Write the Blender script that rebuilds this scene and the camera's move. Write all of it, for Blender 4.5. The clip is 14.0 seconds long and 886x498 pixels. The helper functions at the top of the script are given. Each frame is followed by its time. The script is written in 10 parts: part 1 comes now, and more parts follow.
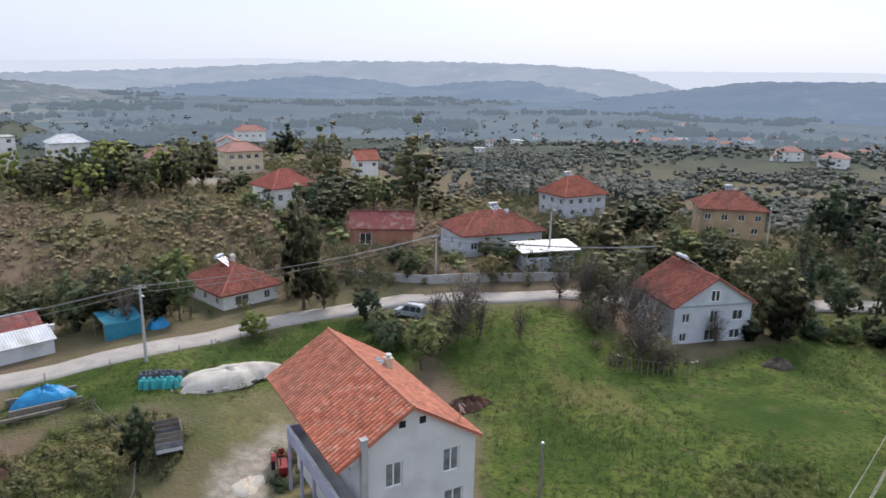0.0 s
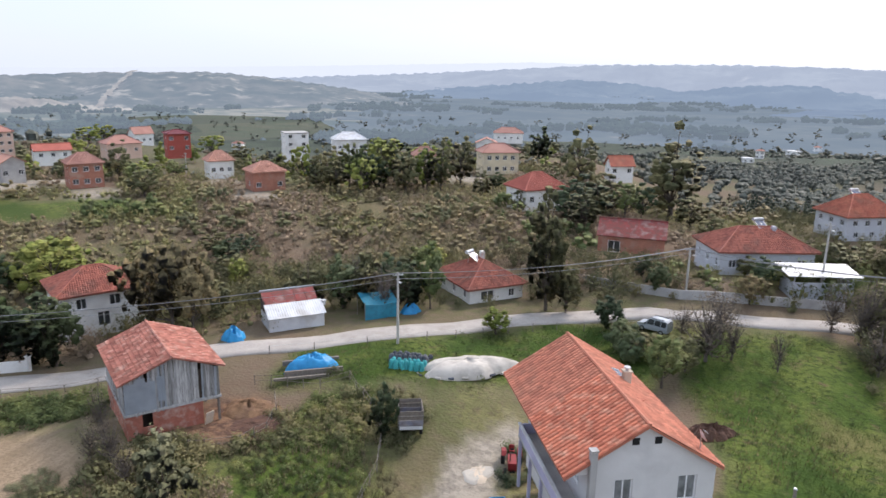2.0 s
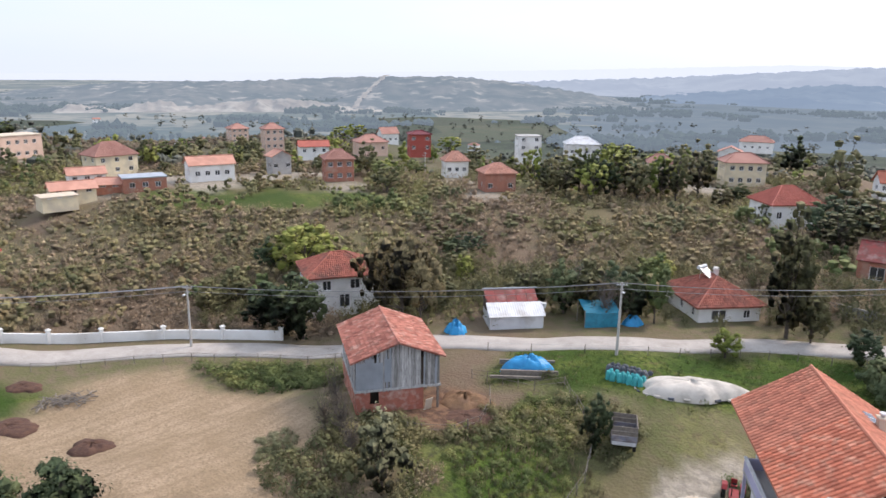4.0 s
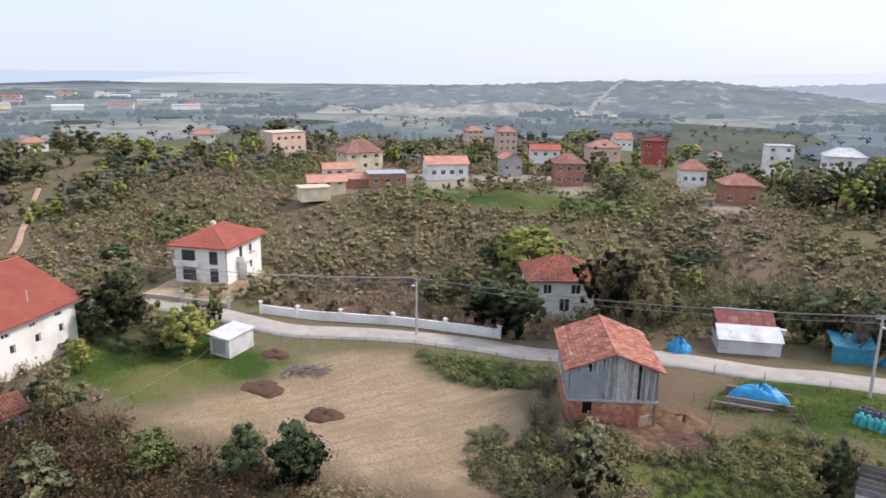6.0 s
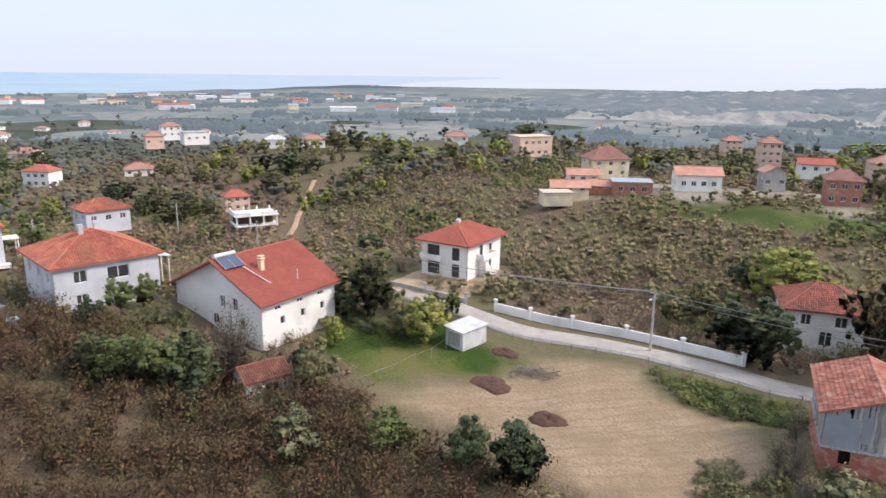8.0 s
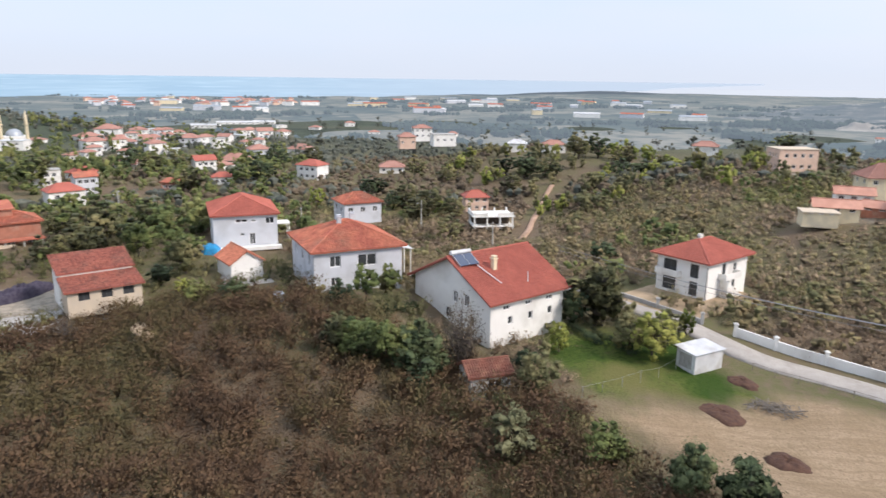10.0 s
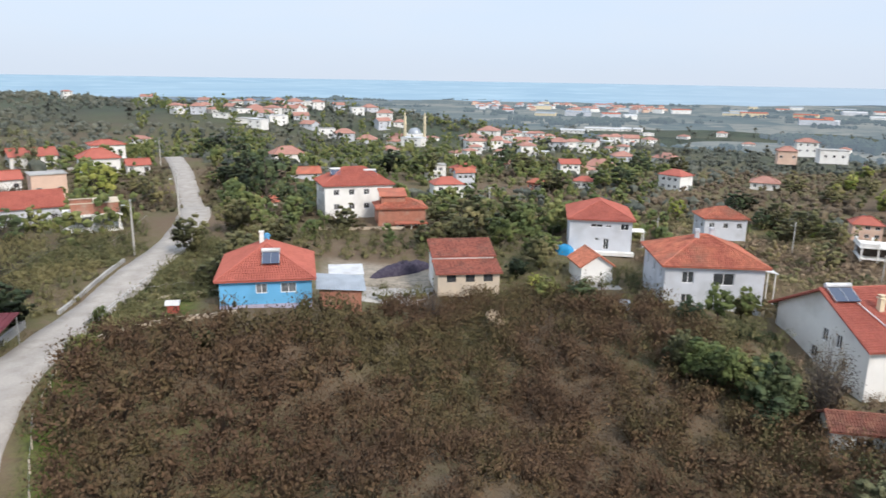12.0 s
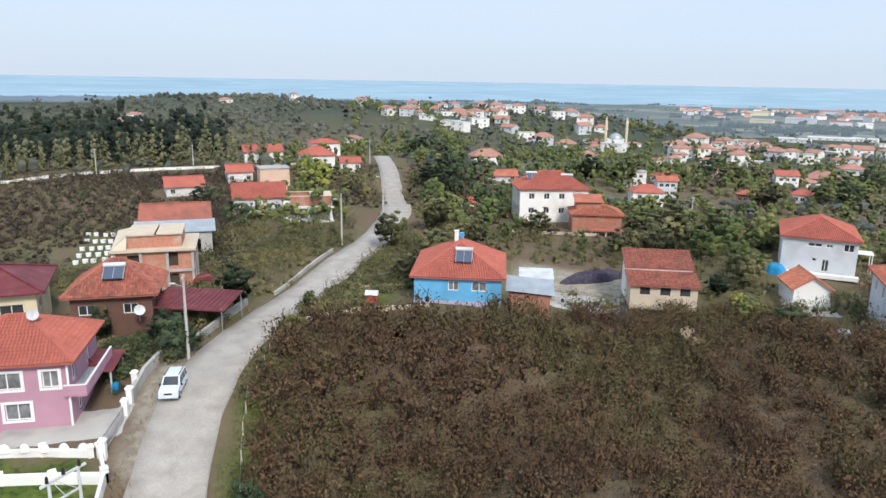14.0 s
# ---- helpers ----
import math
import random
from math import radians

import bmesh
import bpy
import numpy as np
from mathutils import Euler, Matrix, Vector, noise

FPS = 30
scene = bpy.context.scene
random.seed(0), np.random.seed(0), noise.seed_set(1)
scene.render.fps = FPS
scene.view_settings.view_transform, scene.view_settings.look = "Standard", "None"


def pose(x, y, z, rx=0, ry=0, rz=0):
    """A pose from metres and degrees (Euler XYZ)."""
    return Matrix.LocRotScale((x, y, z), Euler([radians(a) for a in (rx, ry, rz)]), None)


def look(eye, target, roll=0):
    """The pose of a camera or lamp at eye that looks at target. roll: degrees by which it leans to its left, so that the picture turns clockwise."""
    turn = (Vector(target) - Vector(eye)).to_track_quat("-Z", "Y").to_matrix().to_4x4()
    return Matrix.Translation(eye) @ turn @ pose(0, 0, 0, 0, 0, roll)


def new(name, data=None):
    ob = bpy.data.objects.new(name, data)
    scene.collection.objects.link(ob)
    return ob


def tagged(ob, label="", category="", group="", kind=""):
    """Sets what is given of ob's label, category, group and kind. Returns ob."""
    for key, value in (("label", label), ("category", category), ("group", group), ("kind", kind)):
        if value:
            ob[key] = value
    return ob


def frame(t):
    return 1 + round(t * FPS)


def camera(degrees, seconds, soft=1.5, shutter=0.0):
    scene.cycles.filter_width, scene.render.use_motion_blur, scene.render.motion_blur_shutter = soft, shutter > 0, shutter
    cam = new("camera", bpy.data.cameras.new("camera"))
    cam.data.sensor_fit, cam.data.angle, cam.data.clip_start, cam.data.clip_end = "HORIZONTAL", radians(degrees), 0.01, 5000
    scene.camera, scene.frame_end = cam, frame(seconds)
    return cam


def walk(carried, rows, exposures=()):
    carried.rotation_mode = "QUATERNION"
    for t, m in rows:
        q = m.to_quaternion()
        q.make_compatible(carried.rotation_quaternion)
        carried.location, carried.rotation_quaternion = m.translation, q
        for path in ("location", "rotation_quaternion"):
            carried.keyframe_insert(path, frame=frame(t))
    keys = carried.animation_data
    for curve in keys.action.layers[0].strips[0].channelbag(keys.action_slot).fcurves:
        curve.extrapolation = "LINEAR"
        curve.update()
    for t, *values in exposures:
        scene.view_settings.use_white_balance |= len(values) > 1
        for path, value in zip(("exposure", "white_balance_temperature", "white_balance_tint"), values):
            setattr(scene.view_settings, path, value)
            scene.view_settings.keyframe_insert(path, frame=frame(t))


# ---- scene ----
from math import cos, pi, sin

EYE = 30.0
cam = camera(63.92, 14.0, soft=1.5, shutter=0.22)
# seconds, yaw to the left, pitch, lean
TURNS = [
    (0.0, 3.64, -14.07, 1.20), (0.5, 8.67, -14.10, 1.19), (1.0, 11.13, -14.09, 1.12), (1.5, 17.70, -14.12, 1.10),
    (2.0, 23.94, -14.15, 1.06), (2.5, 28.60, -14.16, 1.01), (3.0, 33.25, -14.16, 0.96), (4.25, 44.95, -14.12, 0.82),
    (5.5, 56.55, -14.08, 0.69), (6.0, 60.90, -14.06, 0.71), (6.5, 65.57, -14.03, 0.72), (7.0, 70.21, -13.98, 0.72),
    (7.5, 75.18, -13.93, 0.70), (8.75, 87.40, -13.80, 0.76), (10.0, 99.58, -13.68, 0.81), (10.5, 108.54, -13.60, 0.83),
    (11.0, 113.47, -13.58, 0.89), (11.5, 119.30, -13.57, 0.90), (12.0, 128.20, -13.56, 0.96), (12.5, 134.69, -13.59, 0.97),
    (13.0, 140.16, -13.59, 0.98), (13.5, 143.99, -13.55, 1.06), (14.0, 144.01, -13.51, 0.96),
]


def aim(yaw, pitch, roll):
    a, e = radians(yaw), radians(pitch)
    return look((0, 0, EYE), (-sin(a) * cos(e), cos(a) * cos(e), EYE + sin(e)), roll)


# the camera opens up a little over the bright middle of its turn
LIGHT = [(0.0, 0.08, 6560, 16), (1.5, 0.22, 6600, 17), (3.0, 0.36, 6650, 18), (6.5, 0.26, 6780, 18), (8.75, 0.26, 6780, 17), (10.5, 0.18, 6740, 15), (12.0, 0.14, 6640, 12), (14.0, 0.1, 6500, 10)]
walk(cam, [(t, aim(a, e, r)) for t, a, e, r in TURNS], LIGHT)

# ---- light: a bright hazy sky, the sun veiled by thin cloud ----
SUN_AZ, SUN_EL = radians(-14), radians(42)
world = bpy.data.worlds.new("sky")
scene.world = world
world.use_nodes = True
wn = world.node_tree.nodes
wl = world.node_tree.links
wn.clear()
w_out, w_bg, w_mix = wn.new("ShaderNodeOutputWorld"), wn.new("ShaderNodeBackground"), wn.new("ShaderNodeMix")
w_sky, w_tc, w_sep = wn.new("ShaderNodeTexSky"), wn.new("ShaderNodeTexCoord"), wn.new("ShaderNodeSeparateXYZ")
w_ramp, w_noise, w_map = wn.new("ShaderNodeValToRGB"), wn.new("ShaderNodeTexNoise"), wn.new("ShaderNodeMapping")
w_scale, w_cloud = wn.new("ShaderNodeMix"), wn.new("ShaderNodeMix")
w_sky.sky_type, w_sky.sun_disc, w_sky.sun_elevation, w_sky.sun_rotation = "NISHITA", False, SUN_EL, -SUN_AZ
w_sky.dust_density = 3.0
for m in (w_mix, w_scale, w_cloud):
    m.data_type = "RGBA"
w_scale.blend_type = "MULTIPLY"
w_scale.inputs["Factor"].default_value = 1
w_scale.inputs["B"].default_value = (0.11, 0.11, 0.11, 1)
wl.new(w_sky.outputs["Color"], w_scale.inputs["A"])
wl.new(w_tc.outputs["Generated"], w_sep.inputs[0])
wl.new(w_sep.outputs["Z"], w_ramp.inputs[0])
cr = w_ramp.color_ramp
cr.elements[0].position, cr.elements[0].color = 0.0, (0.65, 0.735, 0.83, 1)
cr.elements[1].position, cr.elements[1].color = 0.75, (0.74, 0.88, 1.04, 1)
for k_, c_ in ((0.05, (0.64, 0.745, 0.87, 1)), (0.16, (0.60, 0.72, 0.88, 1)), (0.35, (0.66, 0.80, 0.97, 1))):
    cr.elements.new(k_).color = c_
w_map.inputs["Scale"].default_value = (2.0, 2.0, 9.0)
wl.new(w_tc.outputs["Generated"], w_map.inputs[0])
wl.new(w_map.outputs[0], w_noise.inputs["Vector"])
w_noise.inputs["Scale"].default_value, w_noise.inputs["Detail"].default_value = 1.6, 5.0
w_thin = wn.new("ShaderNodeMapRange")
w_thin.inputs["From Min"].default_value, w_thin.inputs["From Max"].default_value, w_thin.inputs["To Max"].default_value = 0.38, 0.68, 0.85
wl.new(w_noise.outputs["Fac"], w_thin.inputs["Value"])
wl.new(w_thin.outputs[0], w_cloud.inputs["Factor"])
wl.new(w_ramp.outputs[0], w_cloud.inputs["A"])
w_cloud.inputs["B"].default_value = (0.67, 0.745, 0.84, 1)
# brighter towards the veiled sun
w_dot, w_glow, w_halo = wn.new("ShaderNodeVectorMath"), wn.new("ShaderNodeMapRange"), wn.new("ShaderNodeMix")
w_dot.operation = "DOT_PRODUCT"
w_dot.inputs[1].default_value = (-sin(SUN_AZ) * cos(SUN_EL), cos(SUN_AZ) * cos(SUN_EL), sin(SUN_EL))
wl.new(w_tc.outputs["Generated"], w_dot.inputs[0])
w_glow.inputs["From Min"].default_value, w_glow.inputs["From Max"].default_value = -0.1, 1.0
wl.new(w_dot.outputs["Value"], w_glow.inputs["Value"])
w_halo.data_type, w_halo.blend_type, w_halo.clamp_result = "RGBA", "MULTIPLY", False
w_halo.inputs["Factor"].default_value = 1
w_mix.inputs["Factor"].default_value = 0.85
wl.new(w_scale.outputs["Result"], w_mix.inputs["A"])
wl.new(w_cloud.outputs["Result"], w_mix.inputs["B"])
wl.new(w_mix.outputs["Result"], w_halo.inputs["A"])
w_tone = wn.new("ShaderNodeMix")
w_tone.data_type = "RGBA"
w_tone.inputs["A"].default_value, w_tone.inputs["B"].default_value = (0.98, 1.01, 1.05, 1), (1.14, 1.15, 1.16, 1)
wl.new(w_glow.outputs[0], w_tone.inputs["Factor"])
wl.new(w_tone.outputs["Result"], w_halo.inputs["B"])
wl.new(w_halo.outputs["Result"], w_bg.inputs["Color"])
w_bg.inputs["Strength"].default_value = 1.1
wl.new(w_bg.outputs[0], w_out.inputs["Surface"])

sun = new("sun", bpy.data.lights.new("sun", "SUN"))
sun.data.energy, sun.data.angle, sun.data.color = 2.8, radians(12), (1.0, 0.94, 0.86)
sun.matrix_world = look((0, 0, 0), (sin(SUN_AZ) * cos(SUN_EL), -cos(SUN_AZ) * cos(SUN_EL), -sin(SUN_EL)))


# ---- materials ----
def mat(name, color, rough=0.85, color2=None, scale=1.0, mix_lo=0.35, mix_hi=0.65, bump=0.0, bump_scale=20.0, island=0.0, metal=0.0,
        spec=0.3, fine=0.0, stain=None, stain_scale=0.25, stretch=None, obj_random=0.0, emit=0.0):
    """A procedural surface: two tones by noise, fine grain, stains, per-piece variation and relief."""
    m = bpy.data.materials.new(name)
    m.use_nodes = True
    n, l = m.node_tree.nodes, m.node_tree.links
    b = n["Principled BSDF"]
    b.inputs["Roughness"].default_value, b.inputs["Metallic"].default_value = rough, metal
    b.inputs["Specular IOR Level"].default_value = spec
    geo = n.new("ShaderNodeNewGeometry")
    pos = geo.outputs["Position"]
    if stretch:
        mp = n.new("ShaderNodeMapping")
        mp.inputs["Scale"].default_value = stretch
        l.new(pos, mp.inputs[0])
        pos = mp.outputs[0]

    def noisy(sc, lo, hi, detail=4.0):
        t, r = n.new("ShaderNodeTexNoise"), n.new("ShaderNodeMapRange")
        t.inputs["Scale"].default_value, t.inputs["Detail"].default_value = sc, detail
        l.new(pos, t.inputs["Vector"])
        r.inputs["From Min"].default_value, r.inputs["From Max"].default_value = lo, hi
        l.new(t.outputs["Fac"], r.inputs["Value"])
        return r.outputs[0]

    def mixed(fac, a, c, mode="MIX"):
        x = n.new("ShaderNodeMix")
        x.data_type, x.blend_type = "RGBA", mode
        for sock, v in ((x.inputs["Factor"], fac), (x.inputs["A"], a), (x.inputs["B"], c)):
            if isinstance(v, (int, float)):
                sock.default_value = v
            elif isinstance(v, tuple):
                sock.default_value = (*v[:3], 1)
            else:
                l.new(v, sock)
        return x.outputs["Result"]

    col = color
    if color2:
        col = mixed(noisy(scale, mix_lo, mix_hi), color, color2)
    if stain:
        col = mixed(noisy(stain_scale, 0.5, 0.75), col, stain)
    if island or obj_random:
        v = n.new("ShaderNodeMapRange")
        if obj_random:
            src = n.new("ShaderNodeObjectInfo").outputs["Random"]
        else:
            src = geo.outputs["Random Per Island"]
        k = island or obj_random
        v.inputs["To Min"].default_value, v.inputs["To Max"].default_value = 1 - k, 1 + k
        l.new(src, v.inputs["Value"])
        col = mixed(1.0, col, v.outputs[0], "MULTIPLY")
    if fine:
        v = n.new("ShaderNodeMapRange")
        v.inputs["To Min"].default_value, v.inputs["To Max"].default_value = 1 - fine, 1 + fine
        l.new(noisy(bump_scale, 0.3, 0.7), v.inputs["Value"])
        col = mixed(1.0, col, v.outputs[0], "MULTIPLY")
    if isinstance(col, tuple):
        b.inputs["Base Color"].default_value = (*col[:3], 1)
    else:
        l.new(col, b.inputs["Base Color"])
    if emit:
        if isinstance(col, tuple):
            b.inputs["Emission Color"].default_value = (*col[:3], 1)
        else:
            l.new(col, b.inputs["Emission Color"])
        b.inputs["Emission Strength"].default_value = emit
    if bump:
        bp = n.new("ShaderNodeBump")
        bp.inputs["Strength"].default_value, bp.inputs["Distance"].default_value = bump, 0.05
        l.new(noisy(bump_scale, 0.2, 0.8), bp.inputs["Height"])
        l.new(bp.outputs[0], b.inputs["Normal"])
    return m


def leaf_mat(name, c1, c2, c3, scale=0.12, tuft=1.6, rounded=0.72):
    """Foliage: every leaf its own tone between three, with drifts over metres; a little light passes through."""
    m = bpy.data.materials.new(name)
    m.use_nodes = True
    n, l = m.node_tree.nodes, m.node_tree.links
    b = n["Principled BSDF"]
    b.inputs["Roughness"].default_value, b.inputs["Specular IOR Level"].default_value = 0.7, 0.2
    geo, t, add, ramp = n.new("ShaderNodeNewGeometry"), n.new("ShaderNodeTexNoise"), n.new("ShaderNodeMath"), n.new("ShaderNodeValToRGB")
    t.inputs["Scale"].default_value, t.inputs["Detail"].default_value = scale, 3
    l.new(geo.outputs["Position"], t.inputs["Vector"])
    add.operation = "MULTIPLY_ADD"
    l.new(geo.outputs["Random Per Island"], add.inputs[0])
    add.inputs[1].default_value = 0.16
    t2, mid = n.new("ShaderNodeTexNoise"), n.new("ShaderNodeMix")
    t2.inputs["Scale"].default_value, t2.inputs["Detail"].default_value = 0.42, 2
    l.new(geo.outputs["Position"], t2.inputs["Vector"])
    mid.inputs["Factor"].default_value = 0.38
    l.new(t.outputs["Fac"], mid.inputs["A"])
    l.new(t2.outputs["Fac"], mid.inputs["B"])
    wide = n.new("ShaderNodeMapRange")
    wide.inputs["From Min"].default_value, wide.inputs["From Max"].default_value = 0.39, 0.61
    l.new(mid.outputs["Result"], wide.inputs["Value"])
    l.new(wide.outputs[0], add.inputs[2])
    sub = n.new("ShaderNodeMath")
    sub.operation = "SUBTRACT"
    l.new(add.outputs[0], sub.inputs[0])
    sub.inputs[1].default_value = 0.08
    l.new(sub.outputs[0], ramp.inputs[0])
    e = ramp.color_ramp.elements
    e[0].position, e[0].color = 0.08, (*c1, 1)
    e[1].position, e[1].color = 0.92, (*c3, 1)
    k = e.new(0.5)
    k.color = (*c2, 1)
    # light and dark tufts a hand's width to half a metre across
    grain, spanned, tint = n.new("ShaderNodeTexNoise"), n.new("ShaderNodeMapRange"), n.new("ShaderNodeMix")
    grain.inputs["Scale"].default_value, grain.inputs["Detail"].default_value, grain.inputs["Roughness"].default_value = tuft, 5, 0.65
    l.new(geo.outputs["Position"], grain.inputs["Vector"])
    spanned.inputs["From Min"].default_value, spanned.inputs["From Max"].default_value = 0.34, 0.66
    spanned.inputs["To Min"].default_value, spanned.inputs["To Max"].default_value = 0.62, 1.38
    l.new(grain.outputs["Fac"], spanned.inputs["Value"])
    tint.data_type, tint.blend_type = "RGBA", "MULTIPLY"
    tint.inputs["Factor"].default_value = 1
    l.new(ramp.outputs[0], tint.inputs["A"])
    l.new(spanned.outputs[0], tint.inputs["B"])
    shade = tint.outputs["Result"]
    l.new(shade, b.inputs["Base Color"])
    at, both = n.new("ShaderNodeAttribute"), n.new("ShaderNodeMix")
    at.attribute_name = "soft"
    both.data_type = "VECTOR"
    both.inputs["Factor"].default_value = rounded
    l.new(geo.outputs["Normal"], both.inputs["A"])
    l.new(at.outputs["Vector"], both.inputs["B"])
    unit = n.new("ShaderNodeVectorMath")
    unit.operation = "NORMALIZE"
    l.new(both.outputs["Result"], unit.inputs[0])
    l.new(unit.outputs[0], b.inputs["Normal"])
    thin, blend = n.new("ShaderNodeBsdfTranslucent"), n.new("ShaderNodeMixShader")
    l.new(shade, thin.inputs["Color"])
    l.new(unit.outputs[0], thin.inputs["Normal"])
    blend.inputs[0].default_value = 0.15
    l.new(b.outputs[0], blend.inputs[1])
    l.new(thin.outputs[0], blend.inputs[2])
    l.new(blend.outputs[0], n["Material Output"].inputs["Surface"])
    return m


def soften(me, normals):
    """Leaves take the rounded shading of the clump they belong to."""
    k = normals / (np.linalg.norm(normals, axis=1, keepdims=True) + 1e-9)
    me.attributes.new("soft", "FLOAT_VECTOR", "POINT").data.foreach_set("vector", np.ascontiguousarray(k, np.float32).ravel())
    return me


TILE = mat("clay_tile", (0.50, 0.185, 0.115), 0.8, (0.41, 0.14, 0.088), 0.6, island=0.22, stain=(0.40, 0.17, 0.11), stain_scale=0.5, bump=0.2)
TILE_NEW = mat("clay_tile_new", (0.42, 0.125, 0.092), 0.75, (0.36, 0.105, 0.078), 0.4, island=0.10, bump=0.1)
# Far roofs: haze is put into this duller, greyer clay colour.
TILE_FAR = mat("hazy_far_tile", (0.42, 0.225, 0.18), 0.9, (0.35, 0.18, 0.145), 0.3)
# Paler copy for the upper houses: sunlight and haze put into the tile.
TILE_SALMON = mat("sunlit_hazy_tile", (0.56, 0.30, 0.225), 0.9, (0.46, 0.23, 0.17), 0.4, island=0.15, stain=(0.40, 0.22, 0.17), stain_scale=0.35)
TILE_OLD = mat("clay_tile_weathered", (0.37, 0.125, 0.088), 0.85, (0.28, 0.095, 0.07), 0.5, island=0.28, stain=(0.18, 0.09, 0.07), stain_scale=0.4, bump=0.3)
TILE_PINK = mat("clay_tile_faded", (0.46, 0.16, 0.10), 0.85, (0.36, 0.11, 0.075), 0.5, island=0.2, stain=(0.28, 0.13, 0.09), stain_scale=0.35, bump=0.2)
TILE_BARN = mat("barn_tile", (0.42, 0.170, 0.125), 0.9, (0.31, 0.115, 0.085), 0.7, island=0.3, stain=(0.52, 0.31, 0.24), stain_scale=1.1, bump=0.3)
TILE_HUT = mat("hut_tile", (0.23, 0.088, 0.062), 0.9, (0.15, 0.065, 0.05), 0.9, stain=(0.30, 0.15, 0.10), stain_scale=1.0, bump=0.3)
BARN_BRICK = mat("rough_barn_brick", (0.46, 0.165, 0.115), 0.95, (0.36, 0.13, 0.09), 2.5, stain=(0.56, 0.40, 0.33), stain_scale=1.3, bump=0.5, fine=0.12)
METAL_RED = mat("burgundy_sheet_metal", (0.165, 0.034, 0.042), 0.6, (0.125, 0.028, 0.036), 0.8, stain=(0.20, 0.06, 0.06), stain_scale=0.6, bump=0.05, fine=0.06)
METAL_RUST = mat("rusty_red_sheet", (0.26, 0.05, 0.045), 0.7, (0.16, 0.06, 0.05), 1.5, stain=(0.30, 0.20, 0.18), stain_scale=0.8)
METAL_WHITE = mat("white_sheet_metal", (0.66, 0.67, 0.68), 0.45, (0.55, 0.56, 0.58), 0.7, stain=(0.42, 0.40, 0.38), stain_scale=0.5)
METAL_GREY = mat("zinc_sheet", (0.42, 0.46, 0.50), 0.45, (0.34, 0.37, 0.41), 0.7, metal=0.3)
WHITE = mat("white_plaster", (0.84, 0.83, 0.80), 0.9, (0.79, 0.78, 0.75), 0.5, stain=(0.58, 0.56, 0.52), stain_scale=0.22, bump=0.15, fine=0.04)
CREAM = mat("cream_plaster", (0.74, 0.64, 0.45), 0.9, (0.66, 0.57, 0.40), 0.5, stain=(0.52, 0.46, 0.36), bump=0.15)
PEACH = mat("peach_plaster", (0.72, 0.52, 0.41), 0.9, (0.65, 0.46, 0.36), 0.5, bump=0.15)
GREY = mat("grey_render", (0.67, 0.655, 0.64), 0.95, (0.61, 0.60, 0.585), 0.4, stain=(0.48, 0.47, 0.46), stain_scale=0.3, bump=0.2, fine=0.05)
PALE = mat("pale_grey_render", (0.60, 0.62, 0.66), 0.92, (0.54, 0.56, 0.60), 0.4, stain=(0.45, 0.46, 0.48), stain_scale=0.3, bump=0.15)
LILAC = mat("lilac_paint", (0.46, 0.44, 0.58), 0.85, (0.40, 0.39, 0.52), 0.6, stain=(0.33, 0.32, 0.40), bump=0.1)
BLUE = mat("sky_blue_paint", (0.145, 0.44, 0.72), 0.8, (0.125, 0.40, 0.67), 0.5, stain=(0.11, 0.33, 0.54), bump=0.1)
PINK = mat("pink_paint", (0.49, 0.275, 0.35), 0.85, (0.44, 0.245, 0.315), 0.5, stain=(0.40, 0.235, 0.30), bump=0.1)
OCHRE = mat("ochre_render", (0.50, 0.36, 0.22), 0.92, (0.42, 0.30, 0.19), 0.5, stain=(0.32, 0.24, 0.17), bump=0.2)
RED_PAINT = mat("red_paint", (0.40, 0.09, 0.07), 0.8, (0.34, 0.08, 0.06), 0.5)
BROWN = mat("brown_render", (0.16, 0.085, 0.065), 0.9, (0.12, 0.07, 0.055), 0.6, bump=0.2)
BRICK = mat("hollow_brick", (0.48, 0.22, 0.155), 0.95, (0.39, 0.175, 0.12), 3.0, stain=(0.45, 0.33, 0.26), stain_scale=0.6, bump=0.3, obj_random=0.15)
BRICK_FAR = mat("brickwork", (0.43, 0.19, 0.13), 0.95, (0.35, 0.155, 0.11), 1.2, stain=(0.40, 0.26, 0.2), stain_scale=0.5, bump=0.3)
CONCRETE = mat("concrete", (0.46, 0.45, 0.43), 0.95, (0.38, 0.37, 0.36), 0.7, stain=(0.28, 0.27, 0.26), bump=0.25, fine=0.06)
SLAB = mat("pale_concrete_slab", (0.62, 0.52, 0.40), 0.95, (0.54, 0.46, 0.37), 0.7, bump=0.2)
PAVING = mat("concrete_paving", (0.46, 0.44, 0.41), 0.95, (0.40, 0.38, 0.36), 0.5, stain=(0.32, 0.31, 0.29), bump=0.2)
WOOD = mat("weathered_board", (0.50, 0.49, 0.47), 0.95, (0.30, 0.29, 0.28), 2.0, obj_random=0.4, stretch=(4, 4, 0.6), bump=0.4)
# Real dark timber; also colours the solid boxes that stand for unlit rooms.
WOOD_AND_SHADE = mat("dark_timber_and_shade", (0.10, 0.075, 0.06), 0.9, (0.07, 0.055, 0.045), 3.0, stretch=(4, 4, 1))
TIMBER = mat("grey_post_timber", (0.24, 0.21, 0.18), 0.95, (0.17, 0.15, 0.13), 4.0, bump=0.3)
GLASS_PALE = mat("curtained_window_glass", (0.26, 0.27, 0.28), 0.15, (0.12, 0.125, 0.13), 1.2, spec=0.6)
GLASS = mat("window_glass", (0.07, 0.075, 0.08), 0.08, (0.03, 0.033, 0.036), 0.35, spec=0.6)
